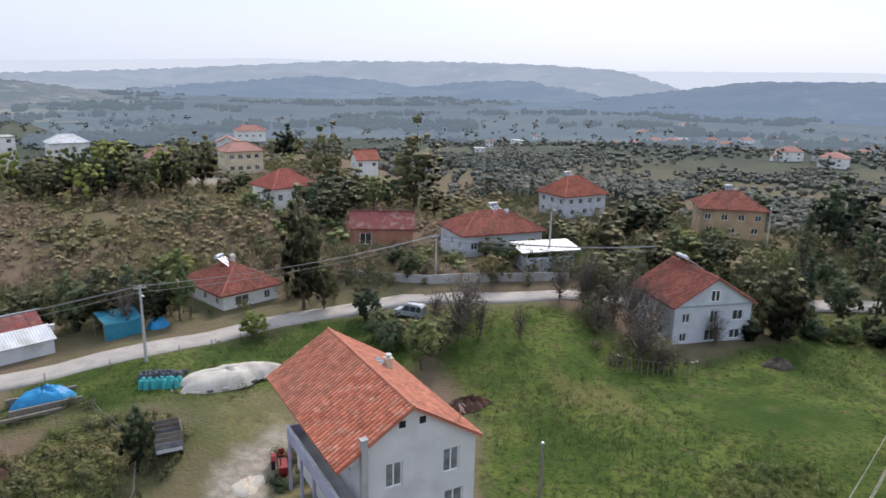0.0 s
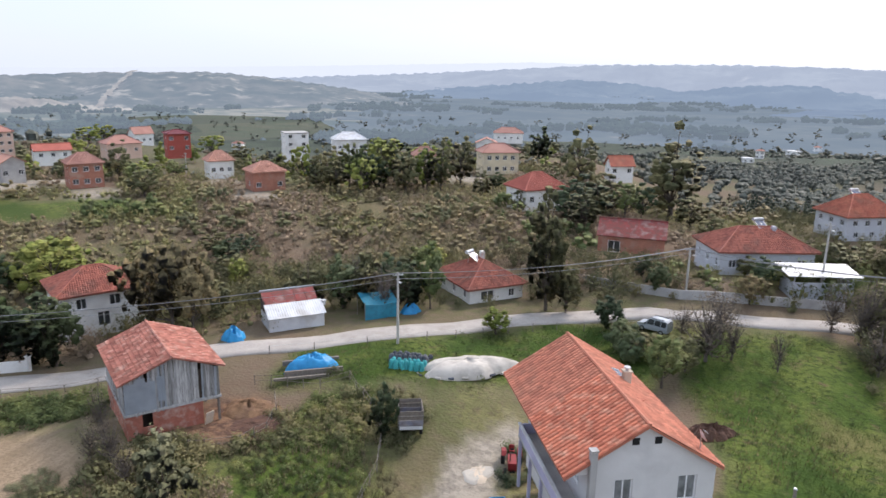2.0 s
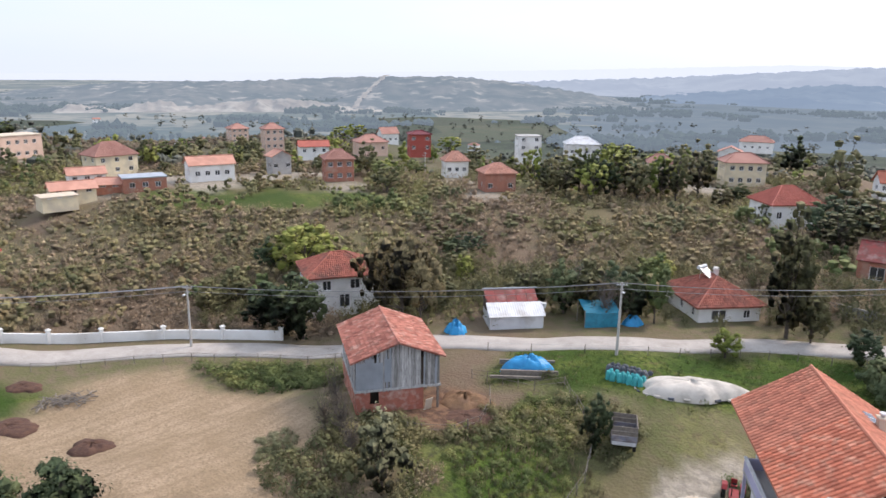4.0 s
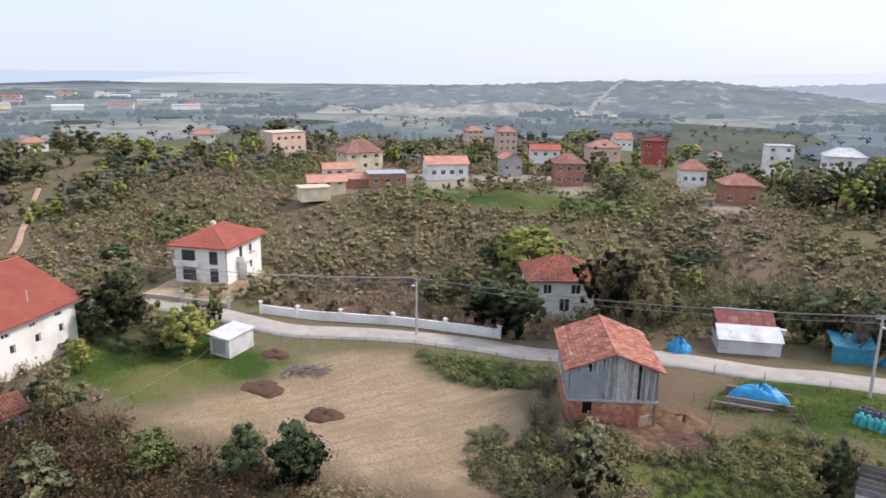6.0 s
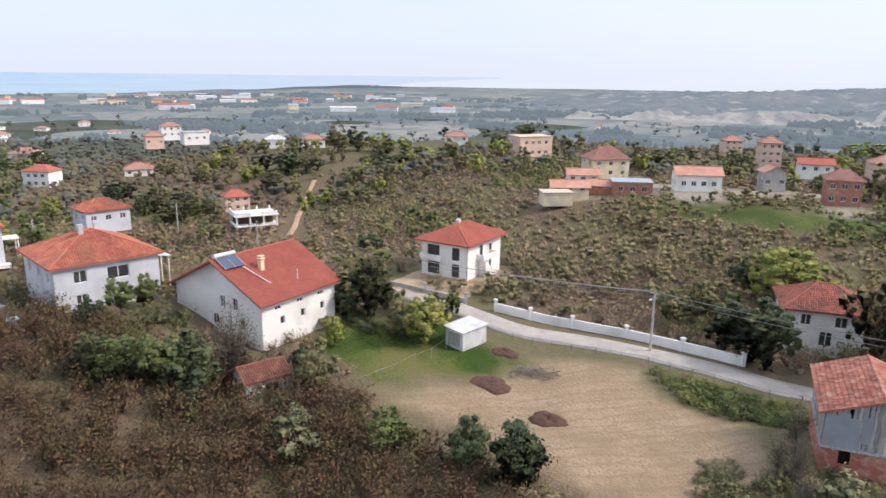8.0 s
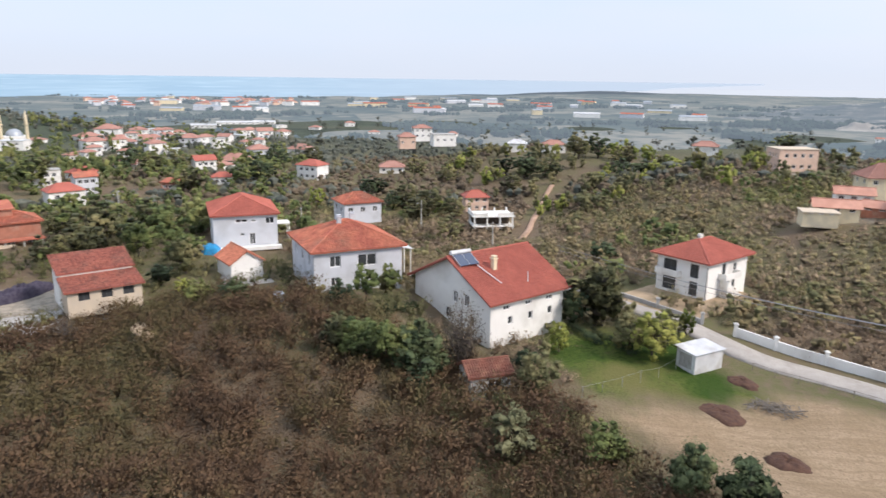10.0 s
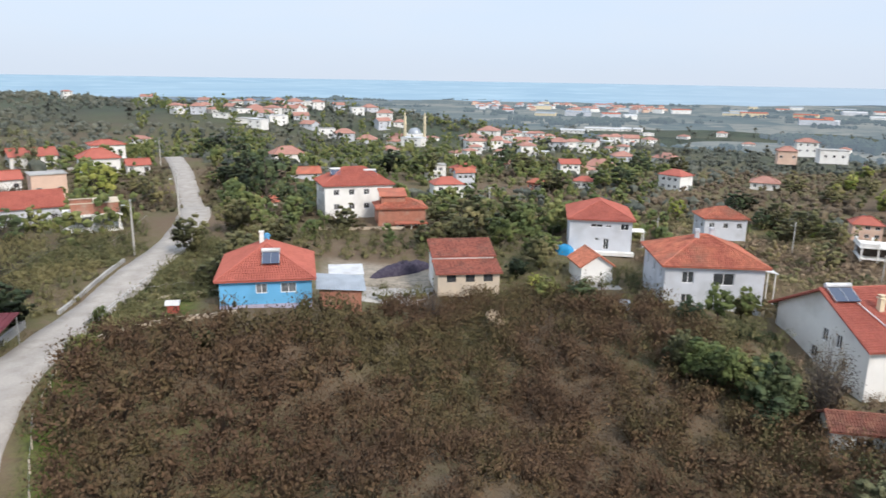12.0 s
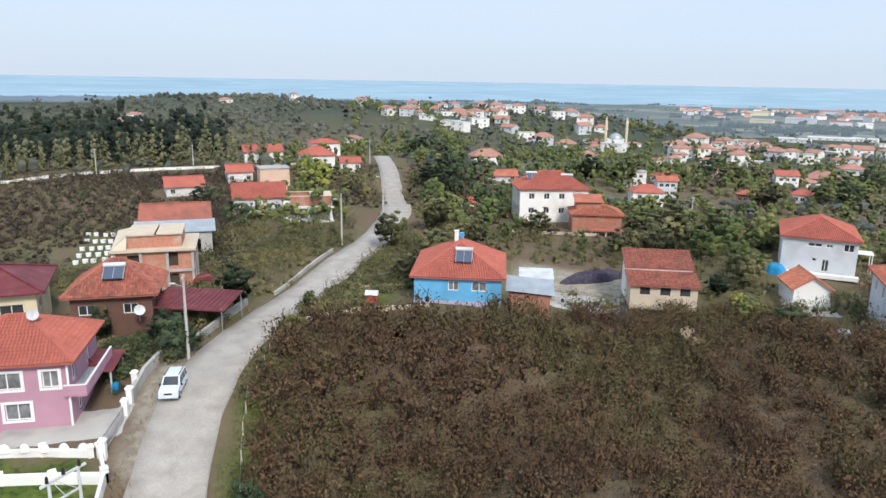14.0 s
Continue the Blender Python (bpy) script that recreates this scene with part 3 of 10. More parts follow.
def ground_material():
    m = bpy.data.materials.new("land")
    m.use_nodes = True
    n, l = m.node_tree.nodes, m.node_tree.links
    b = n["Principled BSDF"]
    b.inputs["Roughness"].default_value, b.inputs["Specular IOR Level"].default_value = 0.98, 0.1
    geo, at, sep = n.new("ShaderNodeNewGeometry"), n.new("ShaderNodeAttribute"), n.new("ShaderNodeSeparateColor")
    at.attribute_name = "cover"
    l.new(at.outputs["Color"], sep.inputs[0])

    def noisy(sc, lo, hi, detail=5.0):
        t, r = n.new("ShaderNodeTexNoise"), n.new("ShaderNodeMapRange")
        t.inputs["Scale"].default_value, t.inputs["Detail"].default_value = sc, detail
        l.new(geo.outputs["Position"], t.inputs["Vector"])
        r.inputs["From Min"].default_value, r.inputs["From Max"].default_value = lo, hi
        l.new(t.outputs["Fac"], r.inputs["Value"])
        return r.outputs[0]

    def mixed(fac, a, c):
        x = n.new("ShaderNodeMix")
        x.data_type = "RGBA"
        for sock, v in ((x.inputs["Factor"], fac), (x.inputs["A"], a), (x.inputs["B"], c)):
            if isinstance(v, tuple):
                sock.default_value = (*v, 1)
            else:
                l.new(v, sock)
        return x.outputs["Result"]

    base = mixed(noisy(0.04, 0.42, 0.58), (0.158, 0.114, 0.080), (0.130, 0.124, 0.062))
    base = mixed(noisy(0.7, 0.42, 0.7), base, (0.165, 0.128, 0.088))
    field = n.new("ShaderNodeTexVoronoi")
    field.inputs["Scale"].default_value = 0.008
    l.new(geo.outputs["Position"], field.inputs["Vector"])
    green = mixed(noisy(0.12, 0.38, 0.62), (0.052, 0.088, 0.018), (0.076, 0.110, 0.024))
    green = mixed(noisy(0.22, 0.45, 0.58, 9.0), green, (0.112, 0.140, 0.034))
    green = mixed(noisy(0.6, 0.58, 0.72, 9.0), green, (0.125, 0.095, 0.052))
    green = mixed(noisy(1.7, 0.48, 0.66, 8.0), green, (0.036, 0.054, 0.016))
    green = mixed(noisy(0.045, 0.50, 0.66, 6.0), green, (0.034, 0.066, 0.013))
    green = mixed(noisy(0.075, 0.56, 0.70, 7.0), green, (0.135, 0.130, 0.048))
    soil = mixed(noisy(0.25, 0.35, 0.65), (0.37, 0.275, 0.185), (0.28, 0.205, 0.13))
    soil = mixed(noisy(1.6, 0.5, 0.8), soil, (0.22, 0.165, 0.105))
    soil = mixed(noisy(6.0, 0.50, 0.72, 8.0), soil, (0.20, 0.145, 0.092))
    rut = n.new("ShaderNodeTexWave")
    rut.inputs["Scale"].default_value, rut.inputs["Distortion"].default_value, rut.inputs["Detail"].default_value, rut.inputs["Detail Scale"].default_value = 0.16, 9.0, 3.0, 0.6
    l.new(geo.outputs["Position"], rut.inputs["Vector"])
    furrow = n.new("ShaderNodeMapRange")
    furrow.inputs["From Min"].default_value, furrow.inputs["From Max"].default_value, furrow.inputs["To Max"].default_value = 0.72, 1.0, 0.45
    l.new(rut.outputs["Fac"], furrow.inputs["Value"])
    soil = mixed(furrow.outputs[0], soil, (0.235, 0.170, 0.110))
    c = mixed(sep.outputs["Green"], base, green)
    c = mixed(sep.outputs["Red"], c, soil)
    c = mixed(sep.outputs["Blue"], c, mixed(noisy(1.2, 0.4, 0.6), (0.37, 0.325, 0.265), (0.26, 0.23, 0.19)))
    c = mixed(at.outputs["Alpha"], c, mixed(noisy(1.0, 0.4, 0.6), (0.20, 0.12, 0.075), (0.10, 0.06, 0.045)))
    land = n.new("ShaderNodeAttribute")
    land.attribute_name = "farmland"
    tone = n.new("ShaderNodeValToRGB")
    sx = n.new("ShaderNodeSeparateColor")
    l.new(field.outputs["Color"], sx.inputs[0])
    l.new(sx.outputs["Red"], tone.inputs[0])
    e = tone.color_ramp.elements
    e[0].position, e[0].color = 0.1, (0.050, 0.062, 0.050, 1)
    e[1].position, e[1].color = 0.95, (0.105, 0.108, 0.078, 1)
    e.new(0.5).color = (0.070, 0.080, 0.064, 1)
    far = mixed(noisy(0.03, 0.4, 0.65), tone.outputs[0], (0.075, 0.092, 0.066))
    c = mixed(land.outputs["Fac"], c, far)
    l.new(c, b.inputs["Base Color"])
    bp = n.new("ShaderNodeBump")
    bp.inputs["Strength"].default_value, bp.inputs["Distance"].default_value = 0.7, 0.15
    l.new(noisy(3.0, 0.2, 0.8), bp.inputs["Height"])
    l.new(bp.outputs[0], b.inputs["Normal"])
    return m


ground_me.materials[0] = ground_material()
ground_me.shade_smooth()
solid("ground", ground_me, None, "uneven village ground of grass, scrub and bare soil", "ground", kind="structure")


# ---- distance: the plain, the hills and the sea far behind everything ----
def backdrop_mat(name, dark, mid, pale, haze, veil, wide=0.004, fine=0.02, bare=0.62, fields=0.0):
    """Far land: woods, slopes and bare patches at three scales, with the light of hazy air emitted by the surface
    itself.
    """
    m = bpy.data.materials.new(name)
    m.use_nodes = True
    n, l = m.node_tree.nodes, m.node_tree.links
    b = n["Principled BSDF"]
    b.inputs["Roughness"].default_value, b.inputs["Specular IOR Level"].default_value = 1.0, 0.0
    pos = n.new("ShaderNodeNewGeometry").outputs["Position"]

    def noisy(sc, lo, hi, detail):
        t, r = n.new("ShaderNodeTexNoise"), n.new("ShaderNodeMapRange")
        t.inputs["Scale"].default_value, t.inputs["Detail"].default_value, t.inputs["Roughness"].default_value = sc, detail, 0.6
        l.new(pos, t.inputs["Vector"])
        r.inputs["From Min"].default_value, r.inputs["From Max"].default_value = lo, hi
        l.new(t.outputs["Fac"], r.inputs["Value"])
        return r.outputs[0]

    def mixed(fac, a, c):
        x = n.new("ShaderNodeMix")
        x.data_type = "RGBA"
        for sock, v in ((x.inputs["Factor"], fac), (x.inputs["A"], a), (x.inputs["B"], c)):
            if isinstance(v, tuple):
                sock.default_value = (*v, 1)
            elif isinstance(v, float):
                sock.default_value = v
            else:
                l.new(v, sock)
        return x.outputs["Result"]

    col = mixed(noisy(wide, 0.40, 0.60, 6), dark, mid)
    if fields:
        cell, sc = n.new("ShaderNodeTexVoronoi"), n.new("ShaderNodeSeparateColor")
        cell.inputs["Scale"].default_value = fields
        l.new(pos, cell.inputs["Vector"])
        l.new(cell.outputs["Color"], sc.inputs[0])
        cut = n.new("ShaderNodeMapRange")
        cut.inputs["From Min"].default_value, cut.inputs["From Max"].default_value = 0.45, 0.85
        l.new(sc.outputs["Red"], cut.inputs["Value"])
        col = mixed(cut.outputs[0], col, pale)
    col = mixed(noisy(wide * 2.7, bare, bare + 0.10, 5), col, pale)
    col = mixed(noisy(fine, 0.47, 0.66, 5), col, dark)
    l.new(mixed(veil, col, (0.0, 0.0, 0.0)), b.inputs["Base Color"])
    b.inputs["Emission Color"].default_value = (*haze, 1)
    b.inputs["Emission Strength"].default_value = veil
    return m


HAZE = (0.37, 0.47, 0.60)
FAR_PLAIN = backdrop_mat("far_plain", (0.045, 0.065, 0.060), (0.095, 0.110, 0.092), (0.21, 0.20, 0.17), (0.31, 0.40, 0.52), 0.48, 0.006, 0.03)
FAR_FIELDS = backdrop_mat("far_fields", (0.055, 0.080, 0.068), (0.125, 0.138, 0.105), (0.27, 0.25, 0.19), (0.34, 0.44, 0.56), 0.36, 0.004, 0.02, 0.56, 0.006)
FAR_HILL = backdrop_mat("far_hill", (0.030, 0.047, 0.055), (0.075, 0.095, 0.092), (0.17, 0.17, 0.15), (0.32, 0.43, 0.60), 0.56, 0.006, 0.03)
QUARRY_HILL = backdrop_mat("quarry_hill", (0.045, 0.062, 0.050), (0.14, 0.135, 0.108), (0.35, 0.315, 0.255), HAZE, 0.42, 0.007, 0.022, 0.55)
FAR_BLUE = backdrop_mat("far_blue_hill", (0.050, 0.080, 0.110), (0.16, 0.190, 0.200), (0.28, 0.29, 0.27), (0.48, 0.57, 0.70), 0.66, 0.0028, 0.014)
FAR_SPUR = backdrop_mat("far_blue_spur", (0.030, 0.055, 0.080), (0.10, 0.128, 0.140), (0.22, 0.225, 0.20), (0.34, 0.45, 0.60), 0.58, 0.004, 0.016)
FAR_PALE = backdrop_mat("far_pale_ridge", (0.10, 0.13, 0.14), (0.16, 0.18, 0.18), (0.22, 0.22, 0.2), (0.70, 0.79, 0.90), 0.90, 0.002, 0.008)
# Haze over the sea is put into its colour and its own glow.
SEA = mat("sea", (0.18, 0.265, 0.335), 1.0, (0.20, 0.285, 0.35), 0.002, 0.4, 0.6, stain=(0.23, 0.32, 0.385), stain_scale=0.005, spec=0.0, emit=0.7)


def rolling(x, y, s, seed):
    """Broken relief at four scales."""
    return sum(wobble(x + 37 * k, y - 53 * k, s / 2.1 ** k, seed + k) / 1.8 ** k for k in range(4))


def ridge(name, label, d0, d1, points, foot, material, rough, seed, relief=0.16):
    """A range of hills at distances d0 to d1 whose skyline runs through bearings and elevations."""
    a = np.arange(points[0][0], points[-1][0], 0.2)
    e = np.interp(a, [p[0] for p in points], [p[1] for p in points])
    k = np.hanning(15)
    e = np.convolve(np.pad(e, 7, mode="edge"), k / k.sum(), "valid")
    e = e + rough * (np.sin(a * 2.9 + seed) * 0.5 + np.sin(a * 7.3 + 2 * seed) * 0.3 + np.sin(a * 17.1 + seed) * 0.25 + np.sin(a * 39 + seed) * 0.2 + np.sin(a * 23.3 + 4 * seed) * 0.2)
    top = EYE + d1 * np.tan(np.radians(e))
    s = np.linspace(0, 1, 30)
    D = d0 + (d1 - d0) * s
    xx, yy = -D * np.sin(np.radians(a))[:, None], D * np.cos(np.radians(a))[:, None]
    high = np.maximum(top[:, None] - foot, 4)
    zz = foot + high * s ** 0.85 + rolling(xx, yy, (d1 - d0) * 0.16, seed) * np.sin(s * pi) ** 0.7 * relief * high * 1.6
    zz = np.minimum(zz, EYE + D * np.tan(np.radians(e))[:, None] - (1 - s) * 0.004 * D)
    v = np.stack([xx, yy, zz], -1)
    i = np.arange(zz.size).reshape(zz.shape)
    f = np.stack([i[:-1, :-1], i[:-1, 1:], i[1:, 1:], i[1:, :-1]], -1).reshape(-1, 4)
    me = np_mesh(name, v.reshape(-1, 3), f, material)
    me.shade_smooth()
    solid(name, me, None, label, "backdrop", kind="structure")
    return a, v


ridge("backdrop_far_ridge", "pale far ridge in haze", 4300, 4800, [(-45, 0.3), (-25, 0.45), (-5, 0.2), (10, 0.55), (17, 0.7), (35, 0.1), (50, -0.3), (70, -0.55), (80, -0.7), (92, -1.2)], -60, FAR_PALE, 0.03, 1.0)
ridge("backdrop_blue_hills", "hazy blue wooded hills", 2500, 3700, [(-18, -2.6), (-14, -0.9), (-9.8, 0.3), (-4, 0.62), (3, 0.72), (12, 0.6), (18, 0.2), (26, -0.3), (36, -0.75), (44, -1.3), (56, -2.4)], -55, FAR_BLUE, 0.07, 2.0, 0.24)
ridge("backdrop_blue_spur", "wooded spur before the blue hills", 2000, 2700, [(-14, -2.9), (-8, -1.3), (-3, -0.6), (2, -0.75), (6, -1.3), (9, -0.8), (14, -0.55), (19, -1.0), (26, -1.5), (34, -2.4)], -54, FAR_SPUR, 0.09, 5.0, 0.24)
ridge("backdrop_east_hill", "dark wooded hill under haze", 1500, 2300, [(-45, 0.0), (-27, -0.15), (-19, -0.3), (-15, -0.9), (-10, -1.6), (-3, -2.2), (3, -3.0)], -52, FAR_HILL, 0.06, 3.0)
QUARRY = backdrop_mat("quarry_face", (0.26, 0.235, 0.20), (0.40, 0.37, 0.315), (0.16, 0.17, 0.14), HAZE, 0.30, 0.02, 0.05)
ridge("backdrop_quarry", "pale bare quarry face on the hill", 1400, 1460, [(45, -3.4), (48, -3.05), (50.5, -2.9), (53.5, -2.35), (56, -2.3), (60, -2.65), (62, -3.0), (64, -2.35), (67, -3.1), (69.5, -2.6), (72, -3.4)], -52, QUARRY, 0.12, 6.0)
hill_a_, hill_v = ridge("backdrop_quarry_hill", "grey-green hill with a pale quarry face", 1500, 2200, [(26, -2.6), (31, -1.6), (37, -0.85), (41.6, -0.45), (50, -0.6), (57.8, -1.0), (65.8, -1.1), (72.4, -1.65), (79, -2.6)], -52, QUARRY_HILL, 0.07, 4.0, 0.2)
# a cleared pale strip climbs straight over the quarry hill
g = Geo()
rows_ = []
for k in range(30):
    a0 = np.interp(k, [0, 29], [49.6, 47.0])
    rows_.append([tuple(Vector(hill_v[int(np.argmin(abs(hill_a_ - a0 - o))), k]) + Vector((0, 0, 4))) for o in (-0.24, 0.24)])
for k in range(29):
    g.poly(rows_[k] + rows_[k + 1], [(0, 2, 3, 1)])
solid("backdrop_clearing", g, QUARRY, "pale cleared strip over the hill", "backdrop", kind="structure")
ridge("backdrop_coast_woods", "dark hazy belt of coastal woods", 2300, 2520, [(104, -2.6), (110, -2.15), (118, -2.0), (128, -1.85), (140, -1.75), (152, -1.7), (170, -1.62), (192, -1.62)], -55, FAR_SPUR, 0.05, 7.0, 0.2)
# the sea rises a little towards its rim so that it ends at the true horizon
a = np.radians(np.arange(76, 230, 1.0))
inner = np.interp(np.degrees(a), [76, 84, 100, 112], [4850, 4000, 3000, 2600]) + 60 * np.sin(a * 37) + 40 * np.sin(a * 71)
D = inner[:, None] + (4940 - inner)[:, None] * np.linspace(0, 1, 5)
zz = EYE - D * np.tan(np.radians(np.interp(D, [2600, 3200, 3800, 4400, 4940], [1.75, 1.35, 0.95, 0.55, 0.25])))
v = np.stack([-D * np.sin(a)[:, None], D * np.cos(a)[:, None], zz], -1)
i = np.arange(v.shape[0] * 5).reshape(-1, 5)
f = np.stack([i[:-1, :-1], i[:-1, 1:], i[1:, 1:], i[1:, :-1]], -1).reshape(-1, 4)
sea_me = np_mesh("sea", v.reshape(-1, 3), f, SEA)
# Paler towards the low bearings, where more haze is painted in.
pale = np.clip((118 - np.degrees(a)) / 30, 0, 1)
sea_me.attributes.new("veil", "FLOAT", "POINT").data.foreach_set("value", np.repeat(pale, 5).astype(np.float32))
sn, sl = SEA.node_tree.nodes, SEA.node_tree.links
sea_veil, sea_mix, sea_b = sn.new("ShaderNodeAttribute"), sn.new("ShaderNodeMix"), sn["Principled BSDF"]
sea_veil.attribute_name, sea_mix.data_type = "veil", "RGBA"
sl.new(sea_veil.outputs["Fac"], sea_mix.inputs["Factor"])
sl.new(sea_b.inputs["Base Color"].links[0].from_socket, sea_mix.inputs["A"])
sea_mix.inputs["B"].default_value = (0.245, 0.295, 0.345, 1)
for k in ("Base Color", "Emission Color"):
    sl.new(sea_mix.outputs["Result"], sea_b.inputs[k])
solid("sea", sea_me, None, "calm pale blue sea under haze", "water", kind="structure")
# plain between the village and the hills
a = np.radians(np.arange(-46, 200, 0.5))
D = np.append(840, np.geomspace(900, 4940, 39))
zz = np.where(D < 2700, -50.5, EYE - D * np.tan(np.radians(1.70)))
zz = np.interp(D, [840, 900, 1500, 2700, 4940], [-75, -52.5, -51, EYE - 2700 * np.tan(np.radians(1.68)), -51])
v = np.stack([-D * np.sin(a)[:, None], D * np.cos(a)[:, None], np.broadcast_to(zz, (len(a), 40))], -1)
i = np.arange(v.shape[0] * 40).reshape(-1, 40)
f = np.stack([i[:-1, :-1], i[:-1, 1:], i[1:, 1:], i[1:, :-1]], -1).reshape(-1, 4)
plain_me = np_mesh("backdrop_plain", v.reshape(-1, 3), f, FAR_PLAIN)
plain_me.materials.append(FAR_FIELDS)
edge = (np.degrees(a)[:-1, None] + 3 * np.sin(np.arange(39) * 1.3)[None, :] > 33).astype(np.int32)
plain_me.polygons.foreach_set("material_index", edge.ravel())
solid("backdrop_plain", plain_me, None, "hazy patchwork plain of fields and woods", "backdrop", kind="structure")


# ---- roads ----
def ribbon(points, width, lift, step=2.0, edge=0.15):
    """A strip along a line over the ground, with a turned-down edge."""
    p = [Vector(q) for q in points]
    line = []
    for i in range(len(p) - 1):
        p0, p1, p2, p3 = p[max(i - 1, 0)], p[i], p[i + 1], p[min(i + 2, len(p) - 1)]
        n = max(2, int((p2 - p1).length / step))
        for k in range(n):
            t = k / n
            line.append(0.5 * ((2 * p1) + (p2 - p0) * t + (2 * p0 - 5 * p1 + 4 * p2 - p3) * t * t + (3 * p1 - p0 - 3 * p2 + p3) * t ** 3))
    line.append(p[-1])
    g, rows = Geo(), []
    for i, q in enumerate(line):
        d = (line[min(i + 1, len(line) - 1)] - line[max(i - 1, 0)]).normalized()
        nrm = Vector((-d.y, d.x))
        w = width * (1 + 0.02 * sin(i * 1.7) + 0.025 * sin(i * 0.61)) / 2
        cz = gz(q.x, q.y) + lift
        row = []
        for s, dz in ((-1, -0.35), (-0.97, 0), (-0.4, 0.03), (0.4, 0.03), (0.97, 0), (1, -0.35)):
            c = q + nrm * w * s
            row.append((c.x, c.y, max(cz, gz(c.x, c.y) + 0.03) + dz if abs(s) < 1 else cz + dz))
        rows.append(row)
    for i in range(len(rows) - 1):
        g.poly(rows[i] + rows[i + 1], [(k, 6 + k, 7 + k, 1 + k) for k in range(5)])
    return g, line


ROAD_ONE = [(170, 128), (110, 118), (60, 112), (30, 106), (10.2, 101.6), (1.8, 98.9), (-9.2, 96.8), (-20.3, 93), (-28.3, 87.5), (-39.6, 74.6), (-55, 63.1), (-67.2, 53.6), (-75, 47.3), (-82, 40), (-87.6, 32.8), (-91.5, 25.6), (-96, 20.9), (-103, 15), (-114, 5), (-132, -6), (-160, -16)]
ROAD_TWO = [(6, -20), (-6, -40), (-10.6, -49.4), (-14.6, -57.7), (-17.8, -63.2), (-23.9, -71.4), (-33.2, -81), (-50.9, -96.2), (-70.2, -114.2), (-86.4, -137.3), (-118.9, -193.3), (-136.6, -226), (-152, -256), (-172, -302)]
g, road_one_line = ribbon(ROAD_ONE, 4.4, 0.14)
solid("road", g, ROAD_MAT, "narrow pale worn village road", "road", kind="structure", smooth=True)
DIRT = mat("red_dirt", (0.46, 0.31, 0.225), 0.98, (0.36, 0.23, 0.16), 0.4, bump=0.4)
g, dirt_line = ribbon([(-276, -4.2), (-262, -6), (-250, -6.9), (-237, -7.6), (-220, -8.8), (-205, -9.2), (-190, -10.6)], 1.7, 0.35)
solid("path", g, DIRT, "bare reddish dirt track up the slope", "path", kind="structure", smooth=True)
g, road_two_line = ribbon(ROAD_TWO, 6.2, 0.14)
solid("road", g, ROAD_MAT, "pale dusty lane past the orchard", "road", kind="structure", smooth=True)


WOOD_LANE = [polar(a, d) for a, d in ((186, 236), (180, 240), (174, 243), (168, 246), (162, 249), (157, 254), (153, 262))]
g, _l = ribbon(WOOD_LANE, 4.0, 0.3)
solid("road", g, ROAD_MAT, "pale lane along the edge of the wood", "road", kind="structure", smooth=True)


# ---- houses ----
def wall_face(g, a, b, z0, z1, holes, depth=0.16):
    """One wall from a to b (seen from outside, left to right) with openings (u from the middle, sill, width, height), and their reveals."""
    a, b = Vector(a), Vector(b)
    n = (b - a).length
    e = (b - a) / n
    inn = Vector((-e.y, e.x))
    us, zs = {0.0, n}, {z0, z1}
    rects = []
    for u, s, w, h in holes:
        r = (max(0.1, n / 2 + u - w / 2), min(n - 0.1, n / 2 + u + w / 2), s, min(s + h, z1 - 0.05))
        rects.append(r)
        us |= {r[0], r[1]}
        zs |= {r[2], r[3]}
    us, zs = sorted(us), sorted(zs)

    def at(u, z, k=0.0):
        q = a + e * u + inn * k
        return (q.x, q.y, z)

    for i in range(len(us) - 1):
        for j in range(len(zs) - 1):
            cu, cz = (us[i] + us[i + 1]) / 2, (zs[j] + zs[j + 1]) / 2
            if not any(r[0] < cu < r[1] and r[2] < cz < r[3] for r in rects):
                g.poly([at(us[i], zs[j]), at(us[i + 1], zs[j]), at(us[i + 1], zs[j + 1]), at(us[i], zs[j + 1])], [(0, 1, 2, 3)])
    for u0, u1, s0, s1 in rects:
        for p, q in (((u0, s0), (u1, s0)), ((u1, s0), (u1, s1)), ((u1, s1), (u0, s1)), ((u0, s1), (u0, s0))):
            g.poly([at(*p), at(*q), at(*q, depth), at(*p, depth)], [(0, 1, 2, 3)])
    return rects, at


def glaze(parent, rects, at, frame_mat, depth=0.12, split=True):
    """A framed window in each opening."""
    for u0, u1, s0, s1 in rects:
        c, b = 0.09, depth
        g = Geo()
        bars = [(u0, u0 + c, s0, s1), (u1 - c, u1, s0, s1), (u0 + c, u1 - c, s0, s0 + c), (u0 + c, u1 - c, s1 - c, s1)]
        if split and u1 - u0 > 0.9:
            m = (u0 + u1) / 2
            bars.append((m - c / 2, m + c / 2, s0 + c, s1 - c))
        for p0, p1, q0, q1 in bars:
            pts = [at(p0, q0, b), at(p1, q0, b), at(p1, q1, b), at(p0, q1, b), at(p0, q0, b + 0.06), at(p1, q0, b + 0.06), at(p1, q1, b + 0.06), at(p0, q1, b + 0.06)]
            g.poly(pts, [(0, 1, 2, 3), (0, 4, 5, 1), (1, 5, 6, 2), (2, 6, 7, 3), (3, 7, 4, 0)])
        w = part("window", g, frame_mat, parent)
        k = b + 0.04
        part("pane", Geo().poly([at(u0, s0, k), at(u1, s0, k), at(u1, s1, k), at(u0, s1, k)], [(0, 1, 2, 3)]), GLASS, w)


